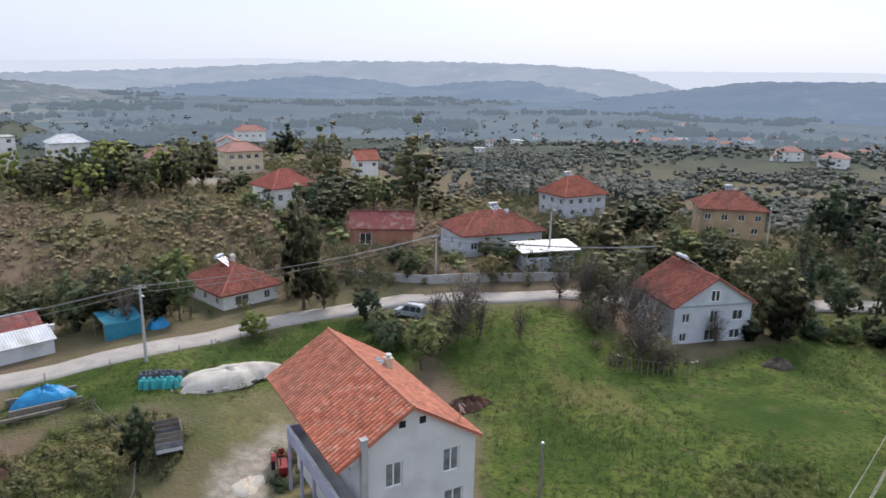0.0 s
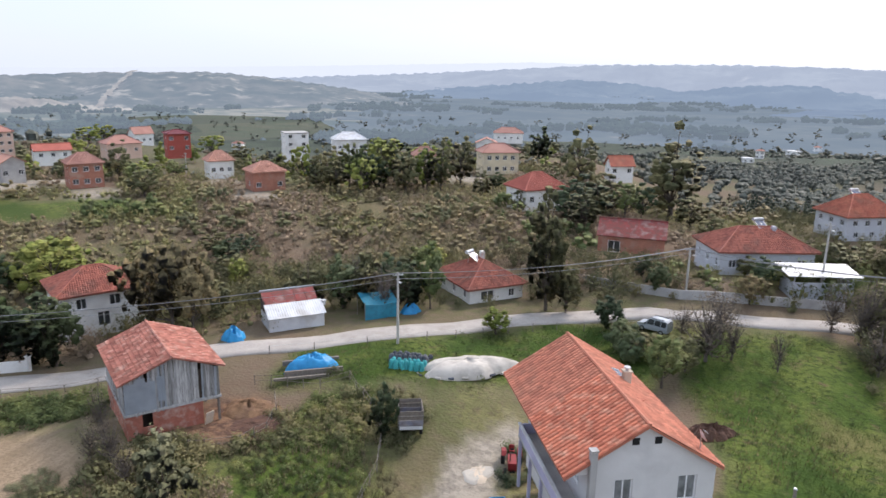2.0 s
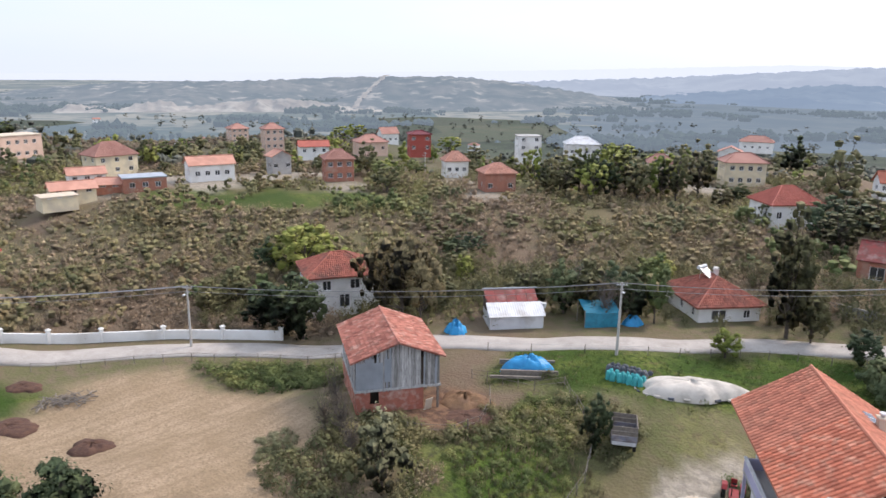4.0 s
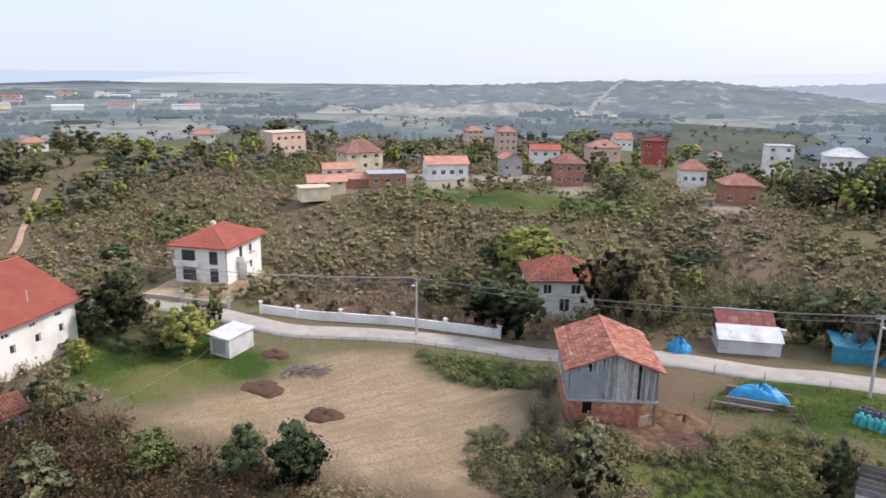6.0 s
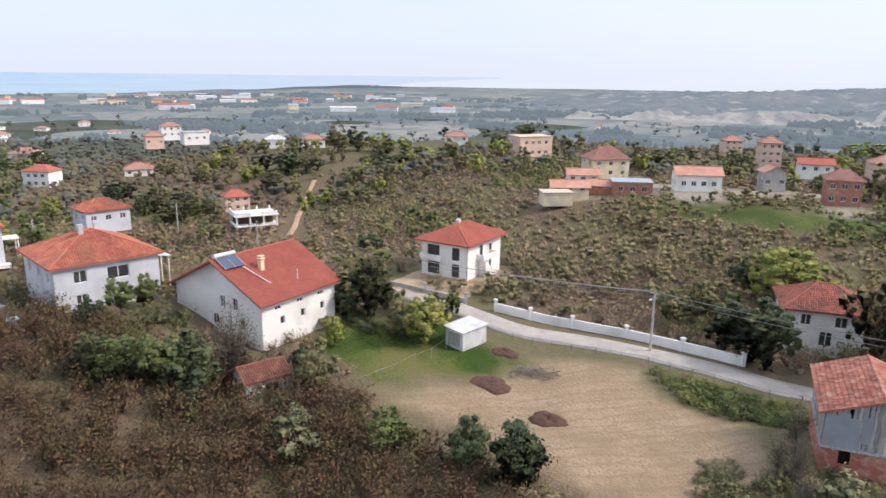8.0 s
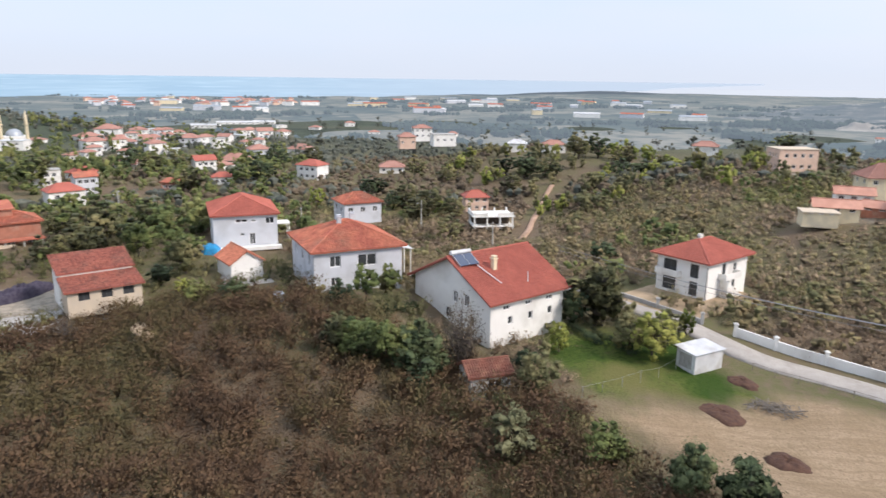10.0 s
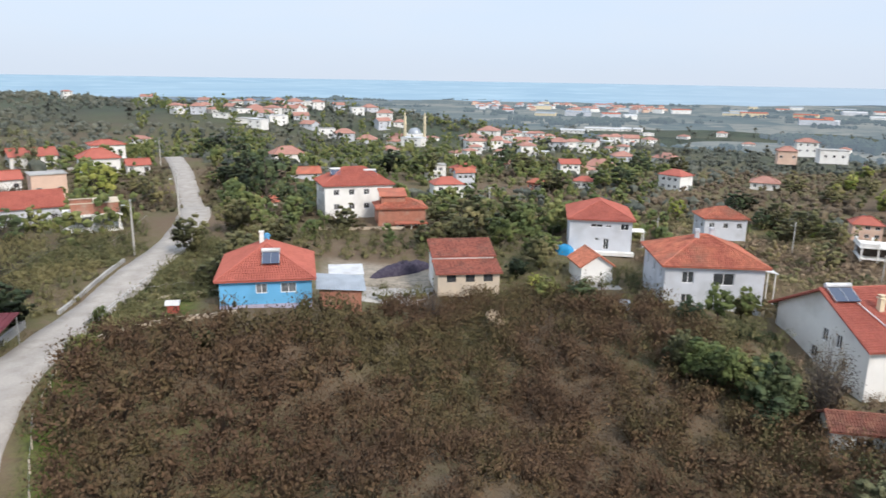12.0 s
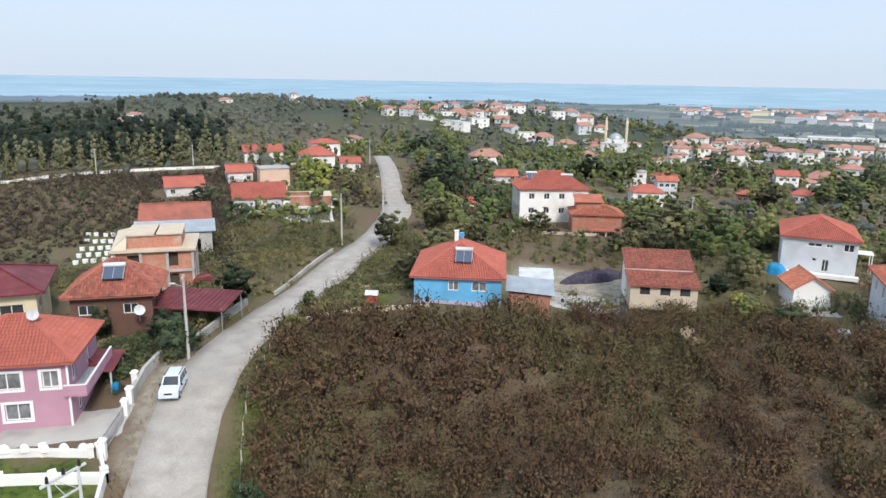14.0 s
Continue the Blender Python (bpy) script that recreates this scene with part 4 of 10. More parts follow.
def tile_rows(g, p0, p1, p2, p3, row=0.40, col=0.30, lift=0.05, skip=None):
    """Clay tiles over a slope: eave p0 to p1, top p3 to p2. Each tile is its own arched piece."""
    p0, p1, p2, p3 = (Vector(p) for p in (p0, p1, p2, p3))
    e = (p1 - p0).normalized()
    up = (p3 - p0) - e * (p3 - p0).dot(e)
    L = up.length
    up.normalize()
    nrm = e.cross(up).normalized()
    n = max(1, round(L / row))
    wid = (p1 - p0).length
    l3, r3 = (p3 - p0).dot(e), (p2 - p0).dot(e)
    for r in range(n):
        s0, s1 = r * L / n, (r + 1) * L / n + 0.05
        q = (r + 0.5) / n
        ul, ur = l3 * q, wid + (r3 - wid) * q
        m = max(1, round((ur - ul) / col))
        for c in range(m):
            u0, u1 = ul + (ur - ul) * c / m, ul + (ur - ul) * (c + 1) / m
            if skip and skip(r, c, n, m):
                continue
            uc = (u0 + u1) / 2
            pts = []
            for s, k in ((s0, lift + 0.035), (s1, lift - 0.01)):
                for u, hgt in ((u0 + 0.02, 0.0), (uc, 0.075), (u1 - 0.02, 0.0)):
                    pts.append(p0 + e * u + up * s + nrm * (k + hgt))
            pts += [p0 + e * u + up * s0 + nrm * 0.01 for u in (u0 + 0.02, u1 - 0.02)]
            g.poly(pts, [(0, 1, 4, 3), (1, 2, 5, 4), (6, 7, 2, 1, 0)])
    return g


def roof_slopes(w, d, h, kind, rise):
    """The slopes of a roof as (eave left, eave right, top right, top left), the ridge and hip lines, and the gable triangles."""
    a, b = w / 2, d / 2
    c = [(-a, -b, h), (a, -b, h), (a, b, h), (-a, b, h)]
    t = h + rise
    if kind == "hip":
        k = max(0.0, (w - d) / 2) + 0.3 if w >= d else 0.0
        j = max(0.0, (d - w) / 2) + 0.3 if d > w else 0.0
        if w >= d:
            r0, r1 = (-k, 0, t), (k, 0, t)
            s = [(c[0], c[1], r1, r0), (c[1], c[2], r1, r1), (c[2], c[3], r0, r1), (c[3], c[0], r0, r0)]
            lines = [(r0, r1), (c[0], r0), (c[3], r0), (c[1], r1), (c[2], r1)]
        else:
            r0, r1 = (0, -j, t), (0, j, t)
            s = [(c[0], c[1], r0, r0), (c[1], c[2], r1, r0), (c[2], c[3], r1, r1), (c[3], c[0], r0, r1)]
            lines = [(r0, r1), (c[0], r0), (c[1], r0), (c[2], r1), (c[3], r1)]
        return s, lines, []
    if kind == "gable_x":
        r0, r1 = (-a, 0, t), (a, 0, t)
        return [(c[0], c[1], r1, r0), (c[2], c[3], r0, r1)], [(r0, r1)], "x"
    if kind == "gable_y":
        r0, r1 = (0, -b, t), (0, b, t)
        return [(c[1], c[2], r1, r0), (c[3], c[0], r0, r1)], [(r0, r1)], "y"
    return [], [], []


def house(name, label, x, y, z, yaw, w, d, h, kind="hip", rise=2.5, wall=WHITE, tile=TILE, over=0.5, front=(), right=(), left=(), back=(),
          frame_mat=FRAME, tiles=True, chimney=(), category="house", group="", cap=True, inset=0.0):
    """A house: walls with openings, glazed windows, a roof with eaves. w, d: eaves; front looks to -y of its own frame."""
    ob = thing(name, label, category, pose(x, y, z, 0, 0, yaw), group)
    if kind == "flat":
        over = 0.0
    a, b = w / 2 - over, d / 2 - over
    g = Geo()
    cs = [(-a + inset, -b), (a, -b), (a, b), (-a + inset, b)]
    todo = []
    for k, holes in enumerate((front, right, back, left)):
        todo.append(wall_face(g, cs[k], cs[(k + 1) % 4], -2.0, h, holes))
    slopes, lines, gab = roof_slopes(w, d, h, kind, rise)
    if gab == "x":
        tz = h + rise * (1 - over / (d / 2)) * 0.98 + rise * over / (d / 2) * 0.9
        for s in (-1, 1):
            g.poly([(s * a, -b * s, h), (s * a, b * s, h), (s * a, 0, h + rise * b / (d / 2) + rise * over / (d / 2) - 0.1)], [(0, 1, 2)])
            for q in (-1, 1):
                g.poly([(s * a, q * b, h), (s * a, 0, h + rise - 0.1), (s * a, q * b, h + rise * over / (d / 2) - 0.1)], [(0, 1, 2)])
    if gab == "y":
        for s in (-1, 1):
            g.poly([(-a * -s, s * b, h), (a * -s, s * b, h), (0, s * b, h + rise - 0.1)], [(0, 1, 2)])
            for q in (-1, 1):
                g.poly([(q * a, s * b, h), (0, s * b, h + rise - 0.1), (q * a, s * b, h + rise * over / (w / 2) - 0.1)], [(0, 1, 2)])
    wl_ = part("wall", g, wall, ob)
    for rects, at in todo:
        glaze(ob, rects, at, frame_mat)
    if kind == "flat":
        gr = Geo().box((0, 0, h + 0.12), (w + 0.5, d + 0.5, 0.25))
        part("roof", gr, tile, ob)
        return ob
    gr = Geo()
    for s in slopes:
        pts = [Vector(p) for p in (s if s[2] != s[3] else s[:3])]
        n = len(pts)
        low = [p - Vector((0, 0, 0.16)) for p in pts]
        gr.poly(pts + low, [tuple(range(n)), tuple(range(2 * n - 1, n - 1, -1)), (n, n + 1, 1, 0)] + ([(n + 1, n + 2, 2, 1), (2 * n - 1, n, 0, n - 1)] if gab else []))
    roof = part("roof", gr, tile, ob)
    if tiles:
        gt = Geo()
        for s in slopes:
            tile_rows(gt, s[0], s[1], s[2], s[3])
        t = part("roof_tiles", gt, tile, roof)
        tagged(t, kind="stuff")
    if cap:
        gc = Geo()
        for p, q in lines:
            p, q = Vector(p) + Vector((0, 0, 0.06)), Vector(q) + Vector((0, 0, 0.06))
            gc.tube(p, q, 0.13, n=6)
        part("ridge_tiles", gc, tile, roof)
    for cx, cy, top in chimney:
        gc = Geo()
        gc.box((cx, cy, h + top / 2), (0.55, 0.55, top))
        gc.box((cx, cy, h + top + 0.06), (0.75, 0.75, 0.12))
        gc.box((cx, cy, h + top + 0.32), (0.62, 0.62, 0.08))
        for sx in (-1, 1):
            for sy in (-1, 1):
                gc.box((cx + sx * 0.22, cy + sy * 0.22, h + top + 0.2), (0.1, 0.1, 0.2))
        part("chimney", gc, wall if wall is not BRICK_FAR else CONCRETE, roof)
    return ob


def row_of(n, span, sill, w, h, shift=0.0):
    """n equal openings spread over a span."""
    if n == 1:
        return [(shift, sill, w, h)]
    return [(shift + span * (i / (n - 1) - 0.5), sill, w, h) for i in range(n)]


def far_house(label, az, dist, z, wid, h, rise, kind, wall, tile, phi=0.0, ratio=0.8, storeys=1, n=3, category="house", name="house", frame_mat=FRAME, tiles=False, group="", chimney=False, dark=False):
    """A house placed by bearing and distance of its near face."""
    w = wid / (cos(radians(phi)) + ratio * abs(sin(radians(phi))))
    d = ratio * w
    x, y = polar(az, dist + d * 0.5)
    f, s = [], []
    sh = h / storeys
    for k in range(storeys):
        f += row_of(n, (w - 1) * 0.66, k * sh + 1.0, min(1.3, w / n * 0.45), min(1.3, sh * 0.45))
        s += row_of(max(1, n - 1), (d - 1) * 0.5, k * sh + 1.0, min(1.2, d / n * 0.4), min(1.3, sh * 0.45))
    ch = [(w * 0.12, d * 0.1, rise + 0.5)] if chimney else []
    return house(name, label, x, y, z, az + phi, w, d, h, kind, max(rise, 0.3), wall, tile, 0.5 if kind != "flat" else 0.0, f, s, s, (), frame_mat, tiles, ch, category, group)


def place_on(h, x, y, z, yaw=0.0, tilt=0.0):
    return h.matrix_basis @ pose(x, y, z, tilt, 0, yaw)


def solar_heater(m, label="roof solar water heater with collector and tank", wide=1.9, tank=True, pitch=30):
    ob = thing("solar_heater", label, "solar heater", m)
    r = Matrix.Translation((0, 0, 0.45)) @ Matrix.Rotation(radians(pitch), 4, "X")
    part("collector", Geo().box((0, 0, 0), (wide, 1.9, 0.1), m=r), PANEL, ob, "dark blue glass collector")
    g = Geo()
    for sx in (-1, 1):
        g.box((0, 0, 0), (0.07, 2.0, 0.14), m=r @ Matrix.Translation((sx * wide / 2, 0, 0)))
        g.tube((sx * wide / 2, 0.75, -0.4), (sx * wide / 2, 0.75, 0.9), 0.03, n=5)
        g.tube((sx * wide / 2, -0.75, -0.4), (sx * wide / 2, -0.75, 0.1), 0.03, n=5)
    g.box((0, 0, 0), (0.05, 1.9, 0.03), m=r @ Matrix.Translation((0, 0, 0.06)))
    part("stand", g, STEEL, ob)
    if tank:
        part("tank", Geo().tube((-wide / 2 - 0.1, 1.05, 1.15), (wide / 2 + 0.1, 1.05, 1.15), 0.27, n=14), METAL_WHITE, ob, "white insulated hot-water tank")
    return ob


def satellite_dish(m, r=0.45):
    ob = thing("satellite_dish", "white satellite dish on a short mast", "satellite dish", m)
    g = Geo()
    rings, n = 4, 14
    pts = [(0, 0, 0.0)]
    for k in range(1, rings + 1):
        q = r * k / rings
        pts += [(q * cos(2 * pi * i / n), q * sin(2 * pi * i / n), 0.35 * q * q / r) for i in range(n)]
    fs = [(0, 1 + i, 1 + (i + 1) % n) for i in range(n)]
    for k in range(rings - 1):
        o = 1 + k * n
        fs += [(o + i, o + n + i, o + n + (i + 1) % n, o + (i + 1) % n) for i in range(n)]
    t = pose(0, 0, 1.0, 62, 0, 20)
    g.poly([t @ Vector(p) for p in pts], fs)
    part("dish", g, METAL_WHITE, ob, smooth=True)
    part("mast", Geo().tube((0, 0, -0.3), (0, 0, 1.0), 0.04, n=6).tube(t @ Vector((0, r * 0.9, 0.3)), t @ Vector((0, 0, r)), 0.02, n=5), STEEL, ob)
    return ob


# the near farmhouse with the long tiled roof
h1 = house("house", "grey two-storey farmhouse with a long orange tiled roof", -8.7, 48.7, -1.1, 32.9, 10.7, 16.1, 6.6, "gable_y", 3.3, GREY, TILE, 0.35,
           front=[(-2.2, 4.25, 1.25, 1.8), (2.15, 4.25, 1.3, 1.8), (2.4, 0.9, 1.5, 1.9), (-1.6, 1.0, 1.2, 1.4)], left=[(-4, 3.8, 1.2, 1.4), (0, 2.9, 1.0, 2.1), (4, 3.8, 1.2, 1.4), (-2, 0.0, 1.0, 2.1), (3, 0.8, 1.2, 1.3)],
           right=[(-4, 3.8, 1.2, 1.4), (3, 3.8, 1.2, 1.4)], tiles=True, inset=1.9)
h2 = house("house", "white two-storey house with an attic window", 28.7, 96.6, -4.9, 17.6, 12.5, 11.5, 5.6, "gable_y", 3.8, PALE, TILE_OLD, 0.5,
           front=[(-4, 3.3, 1.1, 1.3), (0.2, 3.0, 1.2, 1.8), (3.8, 3.3, 1.6, 1.4), (-4.2, 0.7, 1.0, 1.2), (-0.2, 0.6, 1.6, 1.6), (3.6, 0.7, 1.6, 1.3)], left=[(-2, 3.3, 1.1, 1.3), (2, 0.8, 1.1, 1.3)])
hip_c = house("house", "white bungalow with a broad weathered hipped roof", 0.6, 123.6, -0.3, 25.9, 16.2, 11.3, 3.6, "hip", 3.0, PALE, TILE_OLD, 0.6,
              front=row_of(4, 11, 1.0, 1.2, 1.3), left=row_of(3, 7, 1.0, 1.0, 1.3), chimney=[(2.5, -0.8, 2.9)])
hill_a = house("house", "white house with a red hipped roof among trees", -44.8, 151.5, 0.9, 48, 11.4, 9.6, 4.4, "hip", 3.2, WHITE, TILE_NEW, 0.5, front=row_of(3, 7, 1.6, 1.1, 1.4), left=row_of(2, 4, 1.6, 1.1, 1.4))
h_c = house("house", "small white cottage with a spreading tiled roof", -37.3, 98.2, -3.4, 50, 10.4, 11.8, 2.7, "hip", 2.9, WHITE, TILE_OLD, 0.7,
            front=[(-1.5, 0.7, 2.2, 1.4), (2.6, 0.8, 1.0, 1.2)], left=row_of(3, 7, 0.9, 1.0, 1.2), chimney=[(0.8, 1.0, 3.4)])
red_barn = house("barn", "low brick barn with a rusty red metal roof", -20.2, 132.5, -2, 6, 12.4, 7.5, 3.1, "gable_x", 2.6, BRICK_FAR, METAL_RUST, 0.3, front=[(-3, 0, 2.2, 2.2)], tiles=False, category="barn")
hill_h = house("house", "two-storey white house with a pinkish tiled roof", 21.5, 183, -5, 34, 14.5, 11.5, 5.4, "hip", 4.2, PALE, TILE_PINK, 0.6, front=row_of(4, 9, 3.3, 1.2, 1.3) + row_of(3, 8, 0.7, 1.2, 1.3), left=row_of(3, 7, 3.3, 1.2, 1.3) + row_of(3, 7, 0.7, 1.2, 1.3))
ochre = house("house", "ochre two-storey house behind trees", 51.5, 154, -2.6, -6, 14, 11, 5.8, "hip", 3.2, OCHRE, TILE_OLD, 0.6, front=row_of(4, 10, 3.5, 1.3, 1.3) + row_of(3, 9, 0.8, 1.4, 1.2), left=row_of(3, 7, 3.5, 1.2, 1.3), chimney=[(1, 0, 3.2)])
wh = house("house", "new white two-storey villa with red hipped roof", -118.4, 23.2, -3.6, 138, 13.4, 10.8, 6.2, "hip", 2.4, WHITE, TILE_NEW, 0.9,
           front=[(-1.0, 3.3, 1.1, 2.1), (2.2, 0.4, 0.8, 2.1), (2.2, 3.4, 0.9, 1.7)], left=[(-2.1, 0.5, 2.4, 2.1), (2.3, 0.4, 1.5, 2.3), (-2.1, 3.3, 2.4, 2.2), (2.3, 3.3, 1.5, 2.2)], frame_mat=FRAME_DARK, chimney=[(-1.0, 0.2, 2.8)])
big = house("house", "large white house with a big red roof", -97.7, -9.9, -5.1, 137.7, 15.4, 18.4, 6.7, "gable_x", 4.6, WHITE, TILE_NEW, 0.9,
            front=row_of(3, 7.5, 3.2, 0.8, 1.1, 0.5) + row_of(3, 8, 5.3, 1.1, 0.6) + [(4.5, 0.6, 0.9, 1.2)], left=[(3.4, 5.0, 1.0, 1.7), (1.0, 5.0, 1.0, 1.7), (4.6, 2.6, 0.9, 1.3), (-0.5, 2.4, 1.2, 1.5), (4.0, 0.2, 0.9, 1.2)])
gr = house("house", "grey-white house with a wide red hipped roof", -99.8, -31.7, 0.3, 124.6, 14.3, 14.1, 5.8, "hip", 3.0, PALE, TILE_PINK, 0.6,
           front=[(-3.5, 3.4, 1.6, 1.6), (1.2, 3.2, 2.8, 1.7), (-3.5, 0.6, 1.4, 1.3), (2.2, 0.5, 1.2, 1.3)], left=row_of(3, 8, 3.4, 1.0, 1.4), chimney=[(-1.2, -0.8, 3.6), (1.5, 1.5, 3.4)])
lg = house("house", "pale grey two-storey house with red hipped roof", -121.2, -58.3, -0.2, 120, 12, 14.5, 6.0, "hip", 2.6, PALE, TILE_NEW, 0.5,
           front=[(-0.7, 4.6, 2.1, 0.6), (1.4, 4.6, 0.9, 0.5), (4.2, 4.2, 1.5, 1.2), (1.1, 0.6, 1.0, 2.0), (-0.6, 2.2, 0.7, 0.5)], left=[(2, 3.8, 1.0, 1.2)])
blue_h = house("house", "sky-blue bungalow with red hipped roof", -53.9, -70.3, 3.0, 139.6, 11.6, 13.1, 3.7, "hip", 3.2, BLUE, TILE_NEW, 0.5,
               front=[(-0.5, 2.0, 1.3, 1.2), (2.6, 2.0, 1.8, 1.2)], right=row_of(3, 8, 1.8, 1.2, 1.2), left=row_of(3, 8, 1.8, 1.2, 1.2), chimney=[(0.0, 1.2, 3.6)])
barn = thing("barn", "old barn with grey boards over brick walls", "barn", pose(-51.2, 47.7, -3.0, 0, 0, 57.5))
lw = far_house("long white two-storey house with a red roof", 135.5, 158, 0.0, 18.6, 6.4, 3.4, "hip", WHITE, TILE_NEW, 12, 0.75, 2, 4, tiles=True)
dark_red = house("house", "dark brown house with bright tiled roof", -16.2, -87.5, 1.1, 158, 10.2, 9.8, 4.6, "hip", 3.2, BROWN, TILE_OLD, 0.8, front=[(-2.6, 2.3, 1.8, 1.2), (2.0, 2.3, 1.6, 1.2)], right=[(-1, 2.3, 2.8, 1.3), (2.5, 2.3, 1.0, 1.2)])
pink_h = house("house", "pink two-storey house with a new tiled roof", -4.6, -70.5, 0.2, 156, 11.5, 10.5, 6.0, "hip", 2.8, PINK, TILE_NEW, 0.7, front=[(0.2, 3.6, 2.2, 1.5), (0.8, 0.8, 2.0, 1.5), (3.6, 3.6, 1.3, 1.5)], right=[(-3, 3.6, 1.2, 1.5), (1.5, 3.4, 1.0, 2.1), (-2, 0.4, 1.2, 2.1)])
burg = house("house", "cream house with a burgundy metal roof", -3.6, -93.5, 1.2, 166, 13, 12, 5.2, "hip", 2.2, CREAM, METAL_RED, 1.0, front=[(3, 2.4, 2.4, 1.4)], right=row_of(2, 5, 2.4, 1.6, 1.4), tiles=False)
brick_big = thing("house", "unfinished brick house with open concrete frame", "house", pose(-24.9, -103.8, 0.5, 0, 0, 160))

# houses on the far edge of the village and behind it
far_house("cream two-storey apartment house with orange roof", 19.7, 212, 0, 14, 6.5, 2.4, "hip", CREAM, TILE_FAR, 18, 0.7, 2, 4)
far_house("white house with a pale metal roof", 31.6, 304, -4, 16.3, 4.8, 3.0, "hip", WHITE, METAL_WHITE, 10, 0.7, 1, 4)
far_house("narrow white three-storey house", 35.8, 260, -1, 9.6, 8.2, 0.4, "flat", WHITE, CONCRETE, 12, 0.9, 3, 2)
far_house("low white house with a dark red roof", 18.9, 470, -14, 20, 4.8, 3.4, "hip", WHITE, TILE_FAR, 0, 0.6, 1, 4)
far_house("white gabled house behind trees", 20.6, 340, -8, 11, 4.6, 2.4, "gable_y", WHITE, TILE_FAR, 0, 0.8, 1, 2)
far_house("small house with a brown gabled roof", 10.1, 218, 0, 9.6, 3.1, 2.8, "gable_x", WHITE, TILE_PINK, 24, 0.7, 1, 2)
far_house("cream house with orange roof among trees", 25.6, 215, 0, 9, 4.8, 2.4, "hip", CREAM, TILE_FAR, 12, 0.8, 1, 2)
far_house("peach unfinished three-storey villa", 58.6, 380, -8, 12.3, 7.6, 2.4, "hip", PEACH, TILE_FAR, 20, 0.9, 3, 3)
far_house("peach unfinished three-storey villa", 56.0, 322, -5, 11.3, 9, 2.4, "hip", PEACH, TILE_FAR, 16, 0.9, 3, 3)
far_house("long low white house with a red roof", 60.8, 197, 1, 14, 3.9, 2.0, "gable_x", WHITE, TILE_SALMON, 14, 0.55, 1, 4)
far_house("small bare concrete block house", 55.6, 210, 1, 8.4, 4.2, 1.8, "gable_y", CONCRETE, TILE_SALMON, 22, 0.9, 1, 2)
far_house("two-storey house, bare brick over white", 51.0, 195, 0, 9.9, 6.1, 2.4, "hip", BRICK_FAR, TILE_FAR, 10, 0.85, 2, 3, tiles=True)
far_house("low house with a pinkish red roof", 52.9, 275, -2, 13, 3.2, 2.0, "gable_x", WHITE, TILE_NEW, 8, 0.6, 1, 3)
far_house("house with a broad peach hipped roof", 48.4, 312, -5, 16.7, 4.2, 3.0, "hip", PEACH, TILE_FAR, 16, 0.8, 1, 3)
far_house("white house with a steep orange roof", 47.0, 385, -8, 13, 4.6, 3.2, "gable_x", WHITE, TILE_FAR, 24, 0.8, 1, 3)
far_house("bright red painted two-storey house", 44.5, 259, 1, 9.8, 6.4, 1.2, "hip", RED_PAINT, METAL_RED, 10, 0.9, 2, 2)
far_house("small white house with a red hipped roof", 41.6, 216, -1, 9.5, 4.2, 2.7, "hip", WHITE, TILE_SALMON, 14, 0.85, 1, 3, tiles=True)
far_house("bare red brick house with hipped roof", 38.2, 186, -1, 11.4, 4.9, 2.3, "hip", BRICK_FAR, TILE_SALMON, 18, 0.85, 1, 2, tiles=True)
far_house("unfinished flat-roofed concrete building", 73.6, 270, 0, 16.4, 7.4, 0.3, "flat", PEACH, SLAB, 28, 0.7, 2, 4, dark=True)
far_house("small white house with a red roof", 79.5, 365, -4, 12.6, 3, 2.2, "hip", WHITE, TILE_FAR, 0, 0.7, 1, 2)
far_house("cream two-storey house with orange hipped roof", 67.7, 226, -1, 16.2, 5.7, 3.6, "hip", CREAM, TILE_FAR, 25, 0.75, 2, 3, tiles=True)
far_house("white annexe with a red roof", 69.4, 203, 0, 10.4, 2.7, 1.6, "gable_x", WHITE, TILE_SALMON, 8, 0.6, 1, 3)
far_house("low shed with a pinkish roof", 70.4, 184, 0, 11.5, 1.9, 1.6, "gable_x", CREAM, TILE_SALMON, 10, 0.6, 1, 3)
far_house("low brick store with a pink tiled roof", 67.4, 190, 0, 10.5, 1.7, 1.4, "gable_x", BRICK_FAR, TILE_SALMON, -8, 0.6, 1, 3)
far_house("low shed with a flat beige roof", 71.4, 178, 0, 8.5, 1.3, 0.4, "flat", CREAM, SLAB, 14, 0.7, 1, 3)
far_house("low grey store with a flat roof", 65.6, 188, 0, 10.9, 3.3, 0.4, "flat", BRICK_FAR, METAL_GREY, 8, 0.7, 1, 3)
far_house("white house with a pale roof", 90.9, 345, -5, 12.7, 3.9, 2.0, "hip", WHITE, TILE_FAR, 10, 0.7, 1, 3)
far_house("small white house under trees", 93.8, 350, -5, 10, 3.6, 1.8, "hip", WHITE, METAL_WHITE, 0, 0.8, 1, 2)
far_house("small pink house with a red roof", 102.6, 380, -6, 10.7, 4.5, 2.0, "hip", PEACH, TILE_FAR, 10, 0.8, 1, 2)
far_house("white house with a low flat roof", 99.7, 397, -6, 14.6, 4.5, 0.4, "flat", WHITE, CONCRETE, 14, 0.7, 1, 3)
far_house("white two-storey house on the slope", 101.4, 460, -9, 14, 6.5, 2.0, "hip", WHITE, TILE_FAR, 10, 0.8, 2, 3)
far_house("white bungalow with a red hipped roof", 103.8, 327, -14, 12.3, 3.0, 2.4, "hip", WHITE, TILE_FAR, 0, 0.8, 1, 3)
